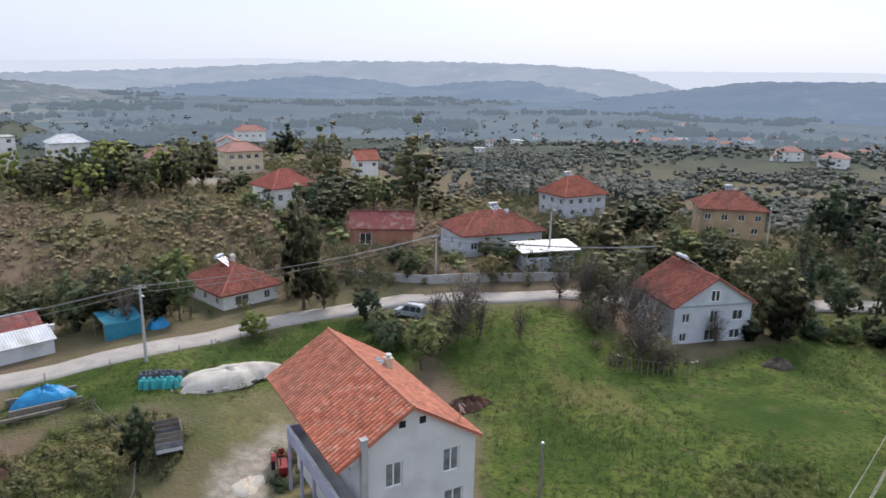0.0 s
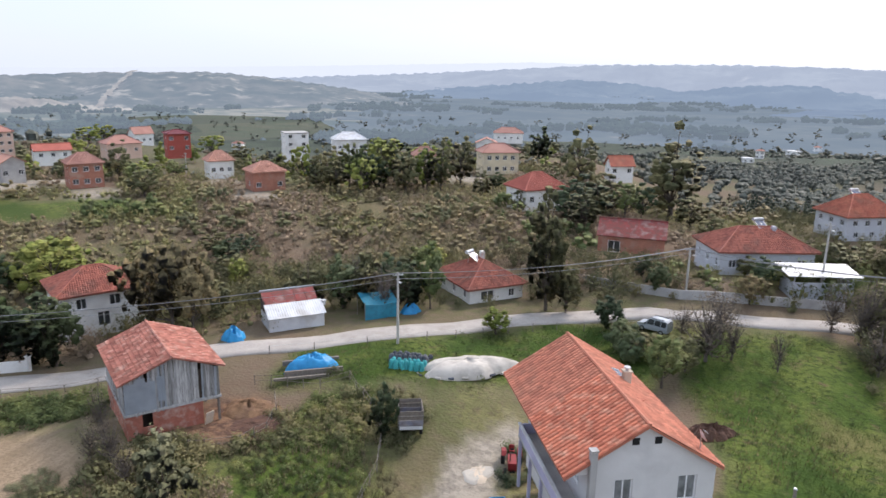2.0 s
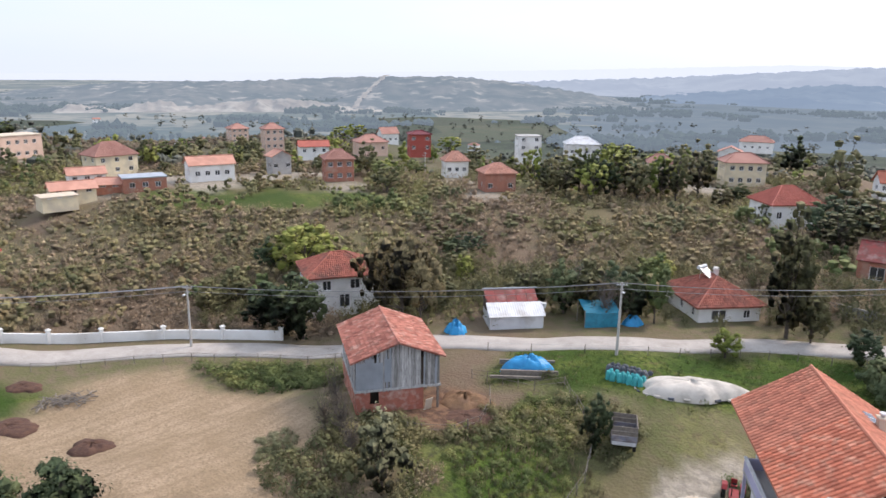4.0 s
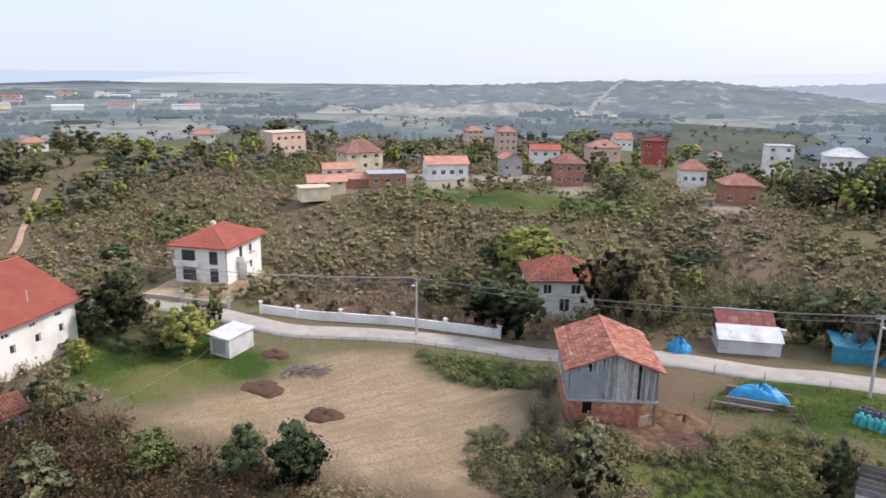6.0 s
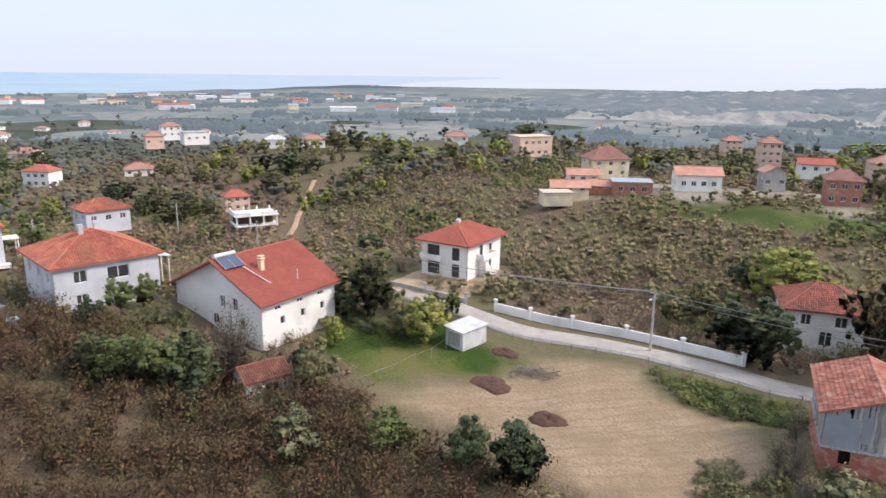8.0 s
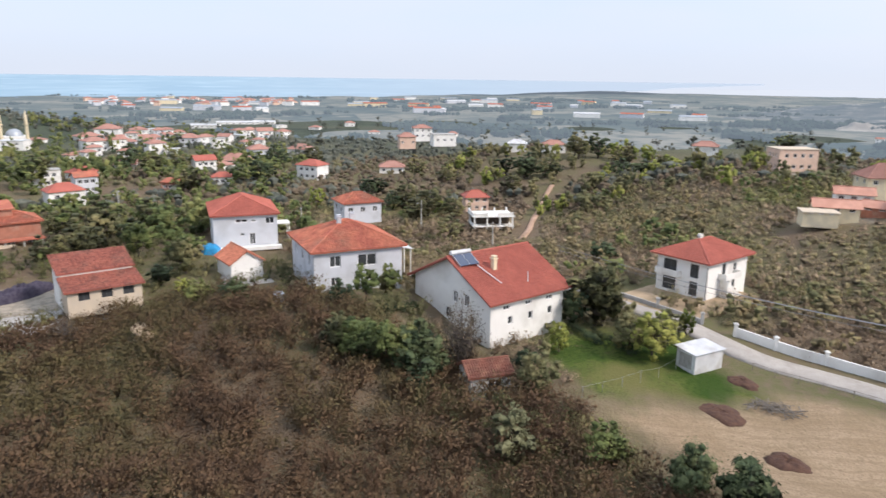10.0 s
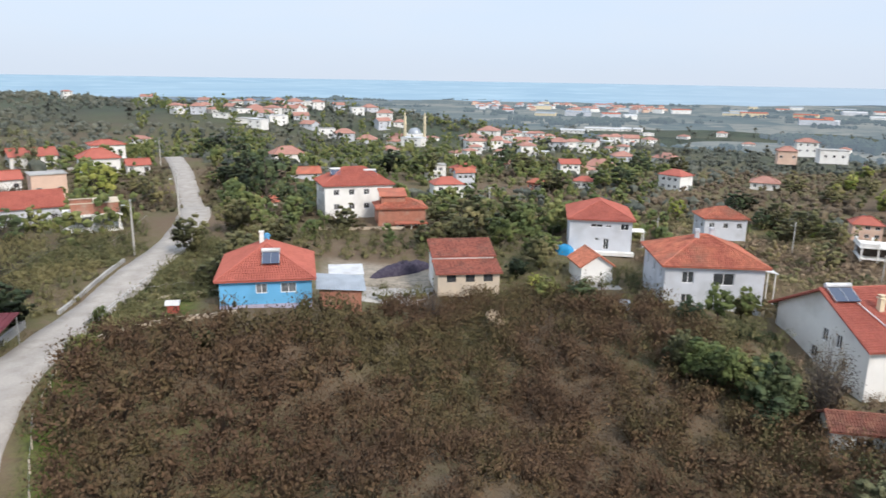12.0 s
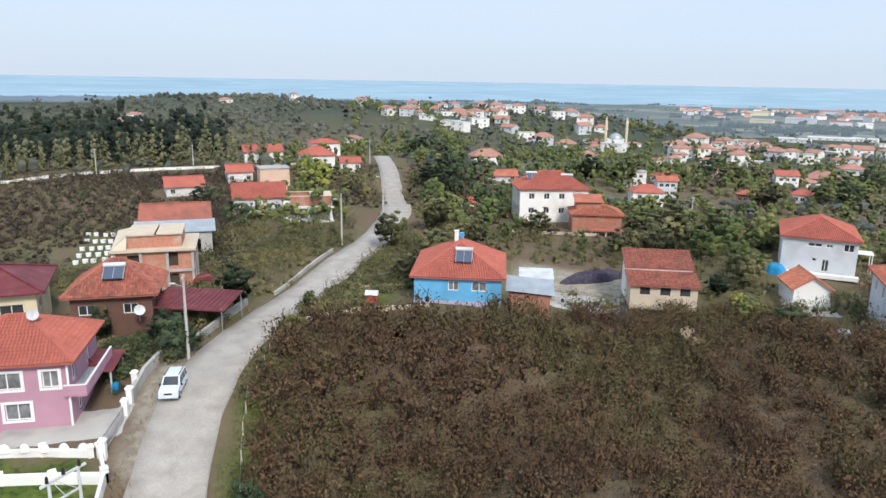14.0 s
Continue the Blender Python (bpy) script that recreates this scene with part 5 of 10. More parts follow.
far_house("peach two-storey house with red roof", 97.0, 234, -14, 10.1, 4.9, 2.0, "hip", PEACH, TILE_NEW, 12, 0.8, 2, 3)
far_house("white bungalow with a broad reddish roof", 106.6, 179, -5, 13.5, 3.4, 2.2, "hip", PALE, TILE_PINK, 20, 0.85, 1, 3, tiles=True)
stepped = far_house("stepped bare brick house", 131.8, 149, -2.6, 12.2, 5.4, 1.6, "hip", BRICK_FAR, TILE_PINK, 8, 0.75, 1, 3, tiles=True)
far_house("little white hut with a red roof", 142.2, 180, -3, 5.2, 2.2, 1.1, "gable_x", WHITE, TILE_PINK, 0, 0.8, 1, 1, category="hut", name="hut")
far_house("low shed with a red roof", 139.4, 240, -4, 12, 2.2, 1.9, "gable_x", PALE, TILE_PINK, 10, 0.7, 1, 2)
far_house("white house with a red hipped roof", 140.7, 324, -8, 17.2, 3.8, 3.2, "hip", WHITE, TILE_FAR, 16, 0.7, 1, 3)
far_house("house with a red gabled roof", 158.8, 171, -2, 13.6, 3.8, 3.0, "gable_x", PALE, TILE_NEW, 4, 0.8, 1, 3, tiles=True)
far_house("low grey house with a red gabled roof", 164.3, 199, -2, 11.4, 2.9, 2.3, "gable_x", GREY, TILE_NEW, 6, 0.8, 1, 2)


# ---- plants ----
def leaf_cards(rng, centres, per, spread, size, squash=0.8, slim=0.6, rise=0.85):
    """Small bent leaves scattered round clump centres, facing outwards and up: (n, 4, 3)."""
    n = len(centres) * per
    off = rng.normal(0, 1, (n, 3)) * spread * (1, 1, squash)
    c = np.repeat(centres, per, 0) + off
    hub = np.mean(centres, 0) * (1, 1, 0.55)
    span = np.abs(centres - hub).max() + 1e-6
    face = (c - hub) / span * 1.1 + off / (np.linalg.norm(off, axis=1, keepdims=True) + 1e-9) * 0.5 + rng.normal(0, 0.3, (n, 3)) + (0, 0, 0.35)
    face /= np.linalg.norm(face, axis=1, keepdims=True)
    a = np.cross(face, rng.normal(0, 1, (n, 3)))
    if slim < 0.6:
        # twigs point up and outwards
        a = rng.normal(0, 0.5, (n, 3)) + (0, 0, rise) + (c - hub) / span * 0.45
        face = np.cross(a, np.cross(face, a))
        face /= np.linalg.norm(face, axis=1, keepdims=True) + 1e-9
    a /= np.linalg.norm(a, axis=1, keepdims=True) + 1e-9
    b = np.cross(face, a)
    s = size * rng.uniform(0.6, 1.4, (n, 1))
    k = np.cross(a, b) * s * 0.25
    return np.stack([c - a * s, c - b * s * slim + k, c + a * s, c + b * s * slim + k], 1)


def lumps(rng, centres, r, nu=5, nv=2, squash=0.85):
    """Uneven rounded tufts of growth round clump centres: (n, 4, 3)."""
    n = len(centres)
    lat = np.linspace(-0.85, pi / 2, nv + 1)
    lon = rng.uniform(0, 2 * pi, (n, 1)) + np.arange(nu) * 2 * pi / nu
    size = r * rng.uniform(0.7, 1.3, (n, 1, 1)) * rng.uniform(0.72, 1.28, (n, nv + 1, nu))
    size[:, -1] = size[:, -1, :1]
    ring = np.cos(lat)[None, :, None] * size
    p = np.stack([ring * np.cos(lon)[:, None, :], ring * np.sin(lon)[:, None, :], np.sin(lat)[None, :, None] * size * squash], -1) + centres[:, None, None, :]
    q = np.roll(p, -1, 2)
    return np.stack([p[:, :-1], q[:, :-1], q[:, 1:], p[:, 1:]], -2).reshape(-1, 4, 3)


def crown_points(rng, n, rx, rz, z0, shape="round"):
    p = rng.normal(0, 1, (n * 3, 3))
    p /= np.linalg.norm(p, axis=1, keepdims=True)
    r = rng.uniform(0.35, 1.0, (len(p), 1)) ** 0.5
    lump = 1 + 0.22 * np.sin(p[:, :1] * 4 + 1) + 0.18 * np.sin(p[:, 1:2] * 5 + 2)
    p = p * r * lump
    if shape == "cone":
        h = rng.uniform(0, 1, (len(p), 1)) ** 1.4
        ang = rng.uniform(0, 2 * pi, (len(p), 1))
        q = (1 - h) ** 0.8 * rng.uniform(0.5, 1, (len(p), 1))
        p = np.hstack([np.cos(ang) * q, np.sin(ang) * q, h * 2 - 1])
    return (p * (rx, rx, rz) + (0, 0, z0))[:n]


TREES = {}


def tree_kind(key, leaf, height, radius, clumps, per, spread, size, shape="round", bare=0.3, seed=1, twiggy=False):
    """Two builds of a kind: full, and lighter for trees farther off."""
    tree_build(key, leaf, height, radius, clumps, per, spread, size, shape, bare, seed, twiggy)
    tree_build(key + "_light", leaf, height, radius, int(clumps * 0.7), max(6, int(per * 0.24)), spread, size * 1.1, shape, bare, seed, twiggy)


def tree_build(key, leaf, height, radius, clumps, per, spread, size, shape, bare, seed, twiggy):
    rng = np.random.default_rng(seed)
    rz = height * (1 - bare) / 2
    pts = crown_points(rng, clumps, radius, rz, height * bare + rz, shape)
    g = Geo()
    top = height * (0.9 if shape == "cone" else 0.62)
    bend = rng.normal(0, 0.04 * height, 2)
    g.tube((0, 0, -0.5), (bend[0] * 0.4, bend[1] * 0.4, top * 0.5), height * 0.028, height * 0.020, 7)
    g.tube((bend[0] * 0.4, bend[1] * 0.4, top * 0.5), (bend[0], bend[1], top), height * 0.020, height * 0.007, 6)
    for k in range(min(len(pts), 26 if not twiggy else 60)):
        q = Vector(pts[k])
        t = min(0.95, max(0.25, (q.z / height) * 0.75))
        s = Vector((bend[0] * t, bend[1] * t, top * t))
        mid = s.lerp(q, 0.55) + Vector((0, 0, -0.05 * height))
        g.tube(s, mid, height * 0.010, height * 0.006, 4, False)
        g.tube(mid, q, height * 0.006, height * 0.002, 4, False)
    trunk = g.mesh("trunk", BARK if not twiggy else TWIG)
    lv = leaf_cards(rng, pts, per, spread, size).reshape(-1, 3)
    hub = np.repeat(pts, per * 4, 0)
    if not twiggy:
        body = lumps(rng, pts, spread * 1.25, 4, 2).reshape(-1, 3)
        hub = np.vstack([hub, np.repeat(pts, 32, 0)])
        lv = np.vstack([lv, body])
    crown = np_mesh("crown", lv, np.arange(len(lv)).reshape(-1, 4), leaf)
    out = (lv - (0, 0, height * bare + rz * 0.8)) / (radius, radius, rz) + (lv - hub) / spread * 0.3 + (0, 0, 0.55)
    soften(crown, out)
    TREES[key] = (height, trunk, crown)


tree_kind("broad", LEAF_GREEN, 9, 3.6, 90, 26, 0.46, 0.17, seed=3)
tree_kind("broad2", LEAF_OLIVE, 9, 3.3, 86, 26, 0.46, 0.17, seed=5, bare=0.2)
tree_kind("dark", LEAF_DARK, 10, 3.3, 95, 26, 0.46, 0.17, seed=7, bare=0.12)
tree_kind("conifer", LEAF_DARK, 12, 2.8, 90, 26, 0.36, 0.15, "cone", 0.08, seed=9)
tree_kind("bright", LEAF_BRIGHT, 8, 3.4, 66, 28, 0.45, 0.15, seed=11, bare=0.15)
tree_kind("autumn", LEAF_AUTUMN, 8, 3.4, 66, 28, 0.45, 0.15, seed=13, bare=0.15)
tree_kind("bare", LEAF_TWIGGY, 8, 3.0, 90, 12, 0.45, 0.12, seed=15, bare=0.15, twiggy=True)
tree_kind("silver", LEAF_SILVER, 5, 2.8, 60, 28, 0.36, 0.13, seed=17, bare=0.08)
tree_kind("shrub", LEAF_GREEN, 3, 1.7, 44, 40, 0.28, 0.12, seed=19, bare=0.03)
tree_kind("shrub_dark", LEAF_DARK, 3.4, 1.7, 44, 42, 0.28, 0.12, seed=21, bare=0.03)
tree_kind("tall", LEAF_OLIVE, 13, 3.4, 120, 28, 0.52, 0.18, seed=23, bare=0.12)
LABEL = {"broad": "leafy green tree with a rounded crown", "broad2": "olive-green leafy garden tree", "dark": "dense dark green tree", "conifer": "dark tapering conifer in a garden", "bright": "yellow-green leafy garden tree",
         "autumn": "tree turning brown for autumn", "bare": "nearly bare grey tree with thin twigs", "silver": "grey-green spreading fruit tree", "shrub": "round green garden shrub", "shrub_dark": "dark green rounded shrub", "tall": "tall old broadleaf tree"}
tree_rng = np.random.default_rng(42)


def tree(key, x, y, height, wide=1.0, z=None):
    h, trunk, crown = TREES[key + "_light" if math.hypot(x, y) > 130 else key]
    s = height / h
    ob = new("shrub" if key.startswith("shrub") else "tree")
    ob.matrix_basis = pose(x, y, (gz(x, y) if z is None else z) - 0.05, 0, 0, float(tree_rng.uniform(0, 360))) @ Matrix.Diagonal((s * wide, s * wide, s, 1))
    tagged(ob, LABEL[key], "shrub" if key.startswith("shrub") else "tree")
    for n, me in (("trunk", trunk), ("crown", crown)):
        new(n, me).parent = ob
    return ob


def tree_at(key, az, d, height, wide=1.0):
    x, y = polar(az, d)
    return tree(key, x, y, height, wide)


def bush_templates(seed, count, clumps, per, spread, size, height=2.6, radius=1.5, stems=7, slim=0.6, rise=0.85, body=0, girth=0.5, facets=5, low=0.9):
    """Many-stemmed bushes as leaf cards and thin stems, all quads."""
    out = []
    rng = np.random.default_rng(seed)
    for _ in range(count):
        ang = rng.uniform(0, 2 * pi, clumps)
        t = rng.uniform(0.15, 1.0, clumps)
        r = radius * rng.uniform(0.1, 1.0, clumps) * (0.35 + 0.65 * np.sin(t * 2.4))
        pts = np.stack([r * np.cos(ang), r * np.sin(ang), height * (0.12 + 0.85 * t)], -1)
        q = leaf_cards(rng, pts, per, spread, size, 1.0, slim, rise)
        st = []
        for k in range(stems):
            a = rng.uniform(0, 2 * pi)
            tip = np.array([cos(a), sin(a), 0]) * radius * rng.uniform(0.3, 0.95) + (0, 0, height * rng.uniform(0.75, 1.1))
            side = np.array([-sin(a), cos(a), 0]) * 0.045
            st.append([side, -side, tip - side * 0.3, tip + side * 0.3])
        if stems:
            q = np.concatenate([q, np.array(st)])
        if body:
            q = np.concatenate([q, lumps(rng, pts[:body] * (0.92, 0.92, low), girth, facets, 2, 0.85)])
        out.append(q)
    return out


def scatter(name, label, category, pts, templates, material, smin, smax, seed, zs=None):
    """One mass of plants over the ground."""
    rng = np.random.default_rng(seed)
    which = rng.integers(0, len(templates), len(pts))
    z = ground_z(pts[:, 0], pts[:, 1]) if zs is None else zs
    sc, an = rng.uniform(smin, smax, len(pts)) * (1 + 0.22 * wobble(pts[:, 0], pts[:, 1], 11.0, seed)), rng.uniform(0, 2 * pi, len(pts))
    hs = rng.uniform(0.8, 1.2, len(pts))
    chunks, normals = [], []
    for k, t in enumerate(templates):
        i = np.where(which == k)[0]
        if not len(i):
            continue
        c, s = np.cos(an[i]), np.sin(an[i])
        x = t[None, ..., 0] * c[:, None, None] - t[None, ..., 1] * s[:, None, None]
        y = t[None, ..., 0] * s[:, None, None] + t[None, ..., 1] * c[:, None, None]
        v = np.stack([x, y, np.broadcast_to(t[None, ..., 2], x.shape) * hs[i, None, None]], -1) * sc[i, None, None, None]
        high = t[..., 2].max()
        normals.append((v / sc[i, None, None, None] / np.array([high * 0.6, high * 0.6, high * 0.55]) - (0, 0, 0.5)).reshape(-1, 3))
        v += np.stack([pts[i, 0], pts[i, 1], z[i] - 0.05], -1)[:, None, None, :]
        chunks.append(v.reshape(-1, 3))
    v = np.concatenate(chunks)
    me = np_mesh(name, v, np.arange(len(v)).reshape(-1, 4), material)
    soften(me, np.concatenate(normals) * (0.75, 0.75, 1) + (0, 0, 0.8))
    return solid(name, me, None, label, category, kind="stuff")


def grid_points(box, step, seed, keep, jitter=0.35):
    rng = np.random.default_rng(seed)
    x, y = np.meshgrid(np.arange(box[0], box[1], step), np.arange(box[2], box[3], step))
    p = np.stack([x.ravel(), y.ravel()], -1) + rng.uniform(-jitter, jitter, (x.size, 2)) * step
    return p[keep(p[:, 0], p[:, 1])]


def road_clear(x, y, gap=4.0):
    ok = np.ones(np.shape(x), bool)
    for line in (road_one_line, road_two_line, dirt_line):
        for q in line:
            ok &= (x - q.x) ** 2 + (y - q.y) ** 2 > gap * gap
    return ok


HOUSES = [o for o in scene.objects if o.parent is None and o.get("category") in ("house", "barn", "hut")]


def house_clear(x, y, gap=8.5):
    ok = np.ones(np.shape(x), bool)
    for a, d, r in UPPER_YARDS:
        px, py = polar(a, d)
        ok &= np.hypot(x - px, y - py) > r * 0.75
    for o in HOUSES:
        px, py = o.matrix_basis.translation.xy
        ok &= (x - px) ** 2 + (y - py) ** 2 > gap * gap
    return ok


OPEN = [CARPORT_PAD, HOUSE_LAWN, HIVE_PLOT, SOIL_FIELD, MEADOW, YARD, VERGE, GARDEN, BARN_YARD]


def wild(x, y):
    ok = road_clear(x, y) & house_clear(x, y)
    for p in OPEN:
        ok &= ~inside(x, y, p)
    return ok


ORCHARD = [(-14, -38), (-17.5, -50), (-23, -62.5), (-31, -72), (-38, -66), (-48, -59), (-62, -62), (-82, -64), (-90, -45), (-86, -28), (-80, -12), (-72, 2), (-52, 16), (-30, 6), (-12, -20)]
near_bush = bush_templates(1, 10, 32, 7, 0.27, 0.12, 2.3, 1.5, 12, 0.48, 0.35, 16, 0.18, 3)
hazel_bush = bush_templates(5, 12, 48, 8, 0.34, 0.125, 2.5, 1.9, 24, 0.48, 0.3, 22, 0.17, 3)
mid_bush = bush_templates(2, 12, 36, 4, 0.34, 0.16, 2.0, 1.8, 12, 0.34, 0.7, 6, 0.34, 3, 0.5)
far_bush = bush_templates(3, 6, 5, 1, 0.4, 0.26, 1.8, 1.7, 0, body=2, girth=1.1, facets=4)
p = grid_points((-95, -10, -75, 20), 2.6, 11, lambda x, y: inside(x, y, ORCHARD) & house_clear(x, y, 7.5) & road_clear(x, y, 4.6) & (np.hypot(x + 59.0, y + 62.0) > 6.5))
scatter("hazel_orchard", "dense brown autumn hazel bushes in an orchard", "orchard", p, hazel_bush, LEAF_HAZEL, 0.75, 1.25, 21)


def slope_area(x, y):
    a, d = np.degrees(np.arctan2(-x, y)), np.hypot(x, y)
    return (d > np.interp(a, [28, 41, 51, 64, 75, 84], [88, 89, 91, 97, 100, 78])) & (d < 250) & (a > -2) & (a < 112) & wild(x, y) & (~inside(x, y, ORCHARD)) & ((d > 100) | (a > 84) | (a < 70)) & ((a > 35) | (d > 104))


light_bush = bush_templates(4, 12, 26, 2, 0.38, 0.21, 2.0, 2.0, 5, 0.36, 0.7, 3, 0.6, 4, 0.45)
p = grid_points((-250, 10, -80, 250), 2.8, 12, lambda x, y: slope_area(x, y) & (wobble(x, y, 15.0, 5.0) + 0.3 * wobble(x, y, 5.0, 1.0) > -0.72 + 1.5 * inside(x, y, HILL_GLADE)))
near_p = np.hypot(p[:, 0], p[:, 1]) < 140
sage = wobble(p[:, 0], p[:, 1], 13.0, 2.5) + 0.5 * wobble(p[:, 0], p[:, 1], 5.0, 7.0) > 0.22 + 0.03 * np.clip(np.degrees(np.arctan2(-p[:, 0], p[:, 1])) - 66, 0, 40)
scatter("hillside_scrub", "brown and tan scrub over the hillside", "scrub", p[near_p & ~sage], mid_bush, LEAF_SCRUB, 0.55, 1.15, 22)
scatter("hillside_scrub", "brown scrub farther up the hillside", "scrub", p[~near_p & ~sage], light_bush, LEAF_SCRUB, 0.6, 1.2, 29)
scatter("hillside_scrub", "olive-green scrub in drifts over the hillside", "scrub", p[near_p & sage], mid_bush, LEAF_SAGE, 0.55, 1.15, 33)
scatter("hillside_scrub", "olive-green scrub drifts farther up the hillside", "scrub", p[~near_p & sage], light_bush, LEAF_SAGE, 0.6, 1.2, 34)


def ring_area(x, y):
    a, d = np.degrees(np.arctan2(-x, y)), np.hypot(x, y)
    return (d > 238) & (d < 420) & (a > -10) & (a < 128) & house_clear(x, y, 10) & road_clear(x, y, 5) & (wobble(x, y, 24.0, 6.0) > -0.45 + 0.5 * (a < 18) + 0.35 * (a > 25) * (a < 85) * (d > 290))


p = grid_points((-420, 80, -270, 420), 4.4, 19, ring_area)
scatter("hilltop_scrub", "brown and olive scrub over the hilltop", "scrub", p, far_bush, LEAF_RIDGE, 0.7, 1.4, 31)


def far_area(x, y):
    a, d = np.degrees(np.arctan2(-x, y)), np.hypot(x, y)
    return (d > 240) & (d < 900) & (a > -36) & (a < 182) & house_clear(x, y, 13) & road_clear(x, y, 6) & (wobble(x, y, 40.0, 1.0) > -0.35 + (a > 10) * (a < 90) * (d > 330) * 0.6)


p = grid_points((-900, 520, -900, 900), 10.5, 13, far_area)
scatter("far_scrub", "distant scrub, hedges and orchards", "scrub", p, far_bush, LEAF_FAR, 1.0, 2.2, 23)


def village_area(x, y):
    a, d = np.degrees(np.arctan2(-x, y)), np.hypot(x, y)
    return (d > 84) & (d < 245) & (a > 110) & (a < 182) & wild(x, y) & (~inside(x, y, ORCHARD)) & (wobble(x, y, 9.0, 3.0) > -0.5)


p = grid_points((-220, 20, -245, -20), 3.6, 14, village_area)
near_p = np.hypot(p[:, 0], p[:, 1]) < 140
scatter("village_scrub", "overgrown gardens and hedges between houses", "scrub", p[near_p], mid_bush, LEAF_OLIVE, 0.6, 1.2, 24)
scatter("village_scrub", "overgrown plots farther down the village", "scrub", p[~near_p], light_bush, LEAF_RIDGE, 0.6, 1.2, 30)


def east_area(x, y):
    a, d = np.degrees(np.arctan2(-x, y)), np.hypot(x, y)
    return (d > 100) & (d < 245) & (a > -36) & (a < 0) & wild(x, y) & (wobble(x, y, 12.0, 8.0) > -0.3)


p = grid_points((-10, 150, 70, 245), 4.0, 15, east_area)
scatter("east_scrub", "olive scrub and hedges beyond the meadow", "scrub", p, mid_bush, LEAF_OLIVE, 0.7, 1.4, 25)


def west_area(x, y):
    a, d = np.degrees(np.arctan2(-x, y)), np.hypot(x, y)
    return (d > 104) & (d < 232) & (a > 159.5) & (a < 188) & house_clear(x, y, 8.5) & road_clear(x, y, 7) & ~inside(x, y, HIVE_PLOT) & ~((a > 166) & (a < 174) & (d > 128) & (d < 160))


p = grid_points((-100, 60, -258, -90), 2.9, 16, west_area)
scatter("west_orchard", "brown hazel orchard before the wood", "orchard", p, light_bush, LEAF_BARE, 0.6, 1.1, 26)


def east_fields(x, y):
    a, d = np.degrees(np.arctan2(-x, y)), np.hypot(x, y)
    return (d > 270) & (d < 560) & (a > -36) & (a < 4) & house_clear(x, y, 11) & (wobble(x, y, 30.0, 4.0) + 0.4 * wobble(x, y, 9.0, 2.0) > 0.1)


p = grid_points((-40, 330, 160, 560), 4.0, 112, east_fields)
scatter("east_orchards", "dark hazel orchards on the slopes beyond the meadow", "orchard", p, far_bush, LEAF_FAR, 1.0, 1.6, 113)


def lane_thicket(x, y):
    a, d = np.degrees(np.arctan2(-x, y)), np.hypot(x, y)
    near_h2 = (x > 14) & (x < 24) & (y > 80) & (y < 104)
    strip = (d > 96) & (d < 122) & (a > 4) & (a < 62)
    return (strip | near_h2) & house_clear(x, y, 7.2) & road_clear(x, y, 4.0) & (wobble(x, y, 4.0, 7.0) > -0.35)


p = grid_points((-110, 30, 45, 125), 2.6, 17, lane_thicket)
scatter("lane_thicket", "tangled hedgerow growth along the lane", "thicket", p, near_bush, LEAF_OLIVE, 0.6, 1.5, 27)


def east_hedge(x, y):
    a, d = np.degrees(np.arctan2(-x, y)), np.hypot(x, y)
    return (d > 108) & (d < 150) & (a > -34) & (a < 0) & house_clear(x, y, 8) & road_clear(x, y, 3.6) & (wobble(x, y, 6.0, 9.0) > 0.0)


p = grid_points((-5, 90, 85, 150), 3.2, 18, east_hedge)
scatter("east_hedge", "tall mixed hedges and thickets by the lane", "thicket", p, near_bush, LEAF_GREEN, 0.9, 1.9, 28)


# ---- poles and cables ----
def utility_pole(x, y, h, z=None, arm_yaw=0.0, lamp=True, wood=False, label="concrete utility pole with a street lamp"):
    z = gz(x, y) if z is None else z
    ob = thing("utility_pole", label, "utility pole", pose(x, y, z, 0, 0, arm_yaw), "poles along the lanes")
    part("shaft", Geo().tube((0, 0, -0.5), (0, 0, h), 0.19, 0.11, 8), TIMBER if wood else POLE, ob)
    if wood:
        part("cap", Geo().tube((0, 0, h), (0, 0, h + 0.1), 0.16, 0.1, 8), STEEL, ob)
        return ob
    g = Geo()
    g.box((0, 0, h - 0.35), (1.3, 0.09, 0.09)).box((0, 0, h - 0.9), (0.5, 0.09, 0.09))
    part("crossarm", g, STEEL, ob)
    for k in (-0.55, -0.2, 0.2, 0.55):
        part("insulator", Geo().tube((k, 0, h - 0.3), (k, 0, h - 0.12), 0.05, 0.035, 6), METAL_WHITE, ob)
    if lamp:
        part("lamp_arm", Geo().tube((0, 0, h - 1.3), (0, -0.9, h - 0.95), 0.03, n=5), STEEL, ob)
        part("lamp_head", Geo().box((0, -1.1, h - 0.93), (0.22, 0.55, 0.12)), METAL_WHITE, ob)
    return ob


def cable(p, q, sag=0.8, r=0.026, label="grey overhead power cable"):
    p, q = Vector(p), Vector(q)
    g, n = Geo(), 14
    pts = [p.lerp(q, i / n) - Vector((0, 0, sag * 4 * (i / n) * (1 - i / n))) for i in range(n + 1)]
    side = (q - p).cross(Vector((0, 0, 1))).normalized() * r
    rim = [(side, 1), (Vector((0, 0, r)), 1), (side, -1), (Vector((0, 0, r)), -1)]
    g.poly([c + o * k for c in pts for o, k in rim], [(4 * i + j, 4 * i + (j + 1) % 4, 4 * i + 4 + (j + 1) % 4, 4 * i + 4 + j) for i in range(n) for j in range(4)])
    return solid("overhead_cable", g, CABLE, label, "cable", "power cables between poles")


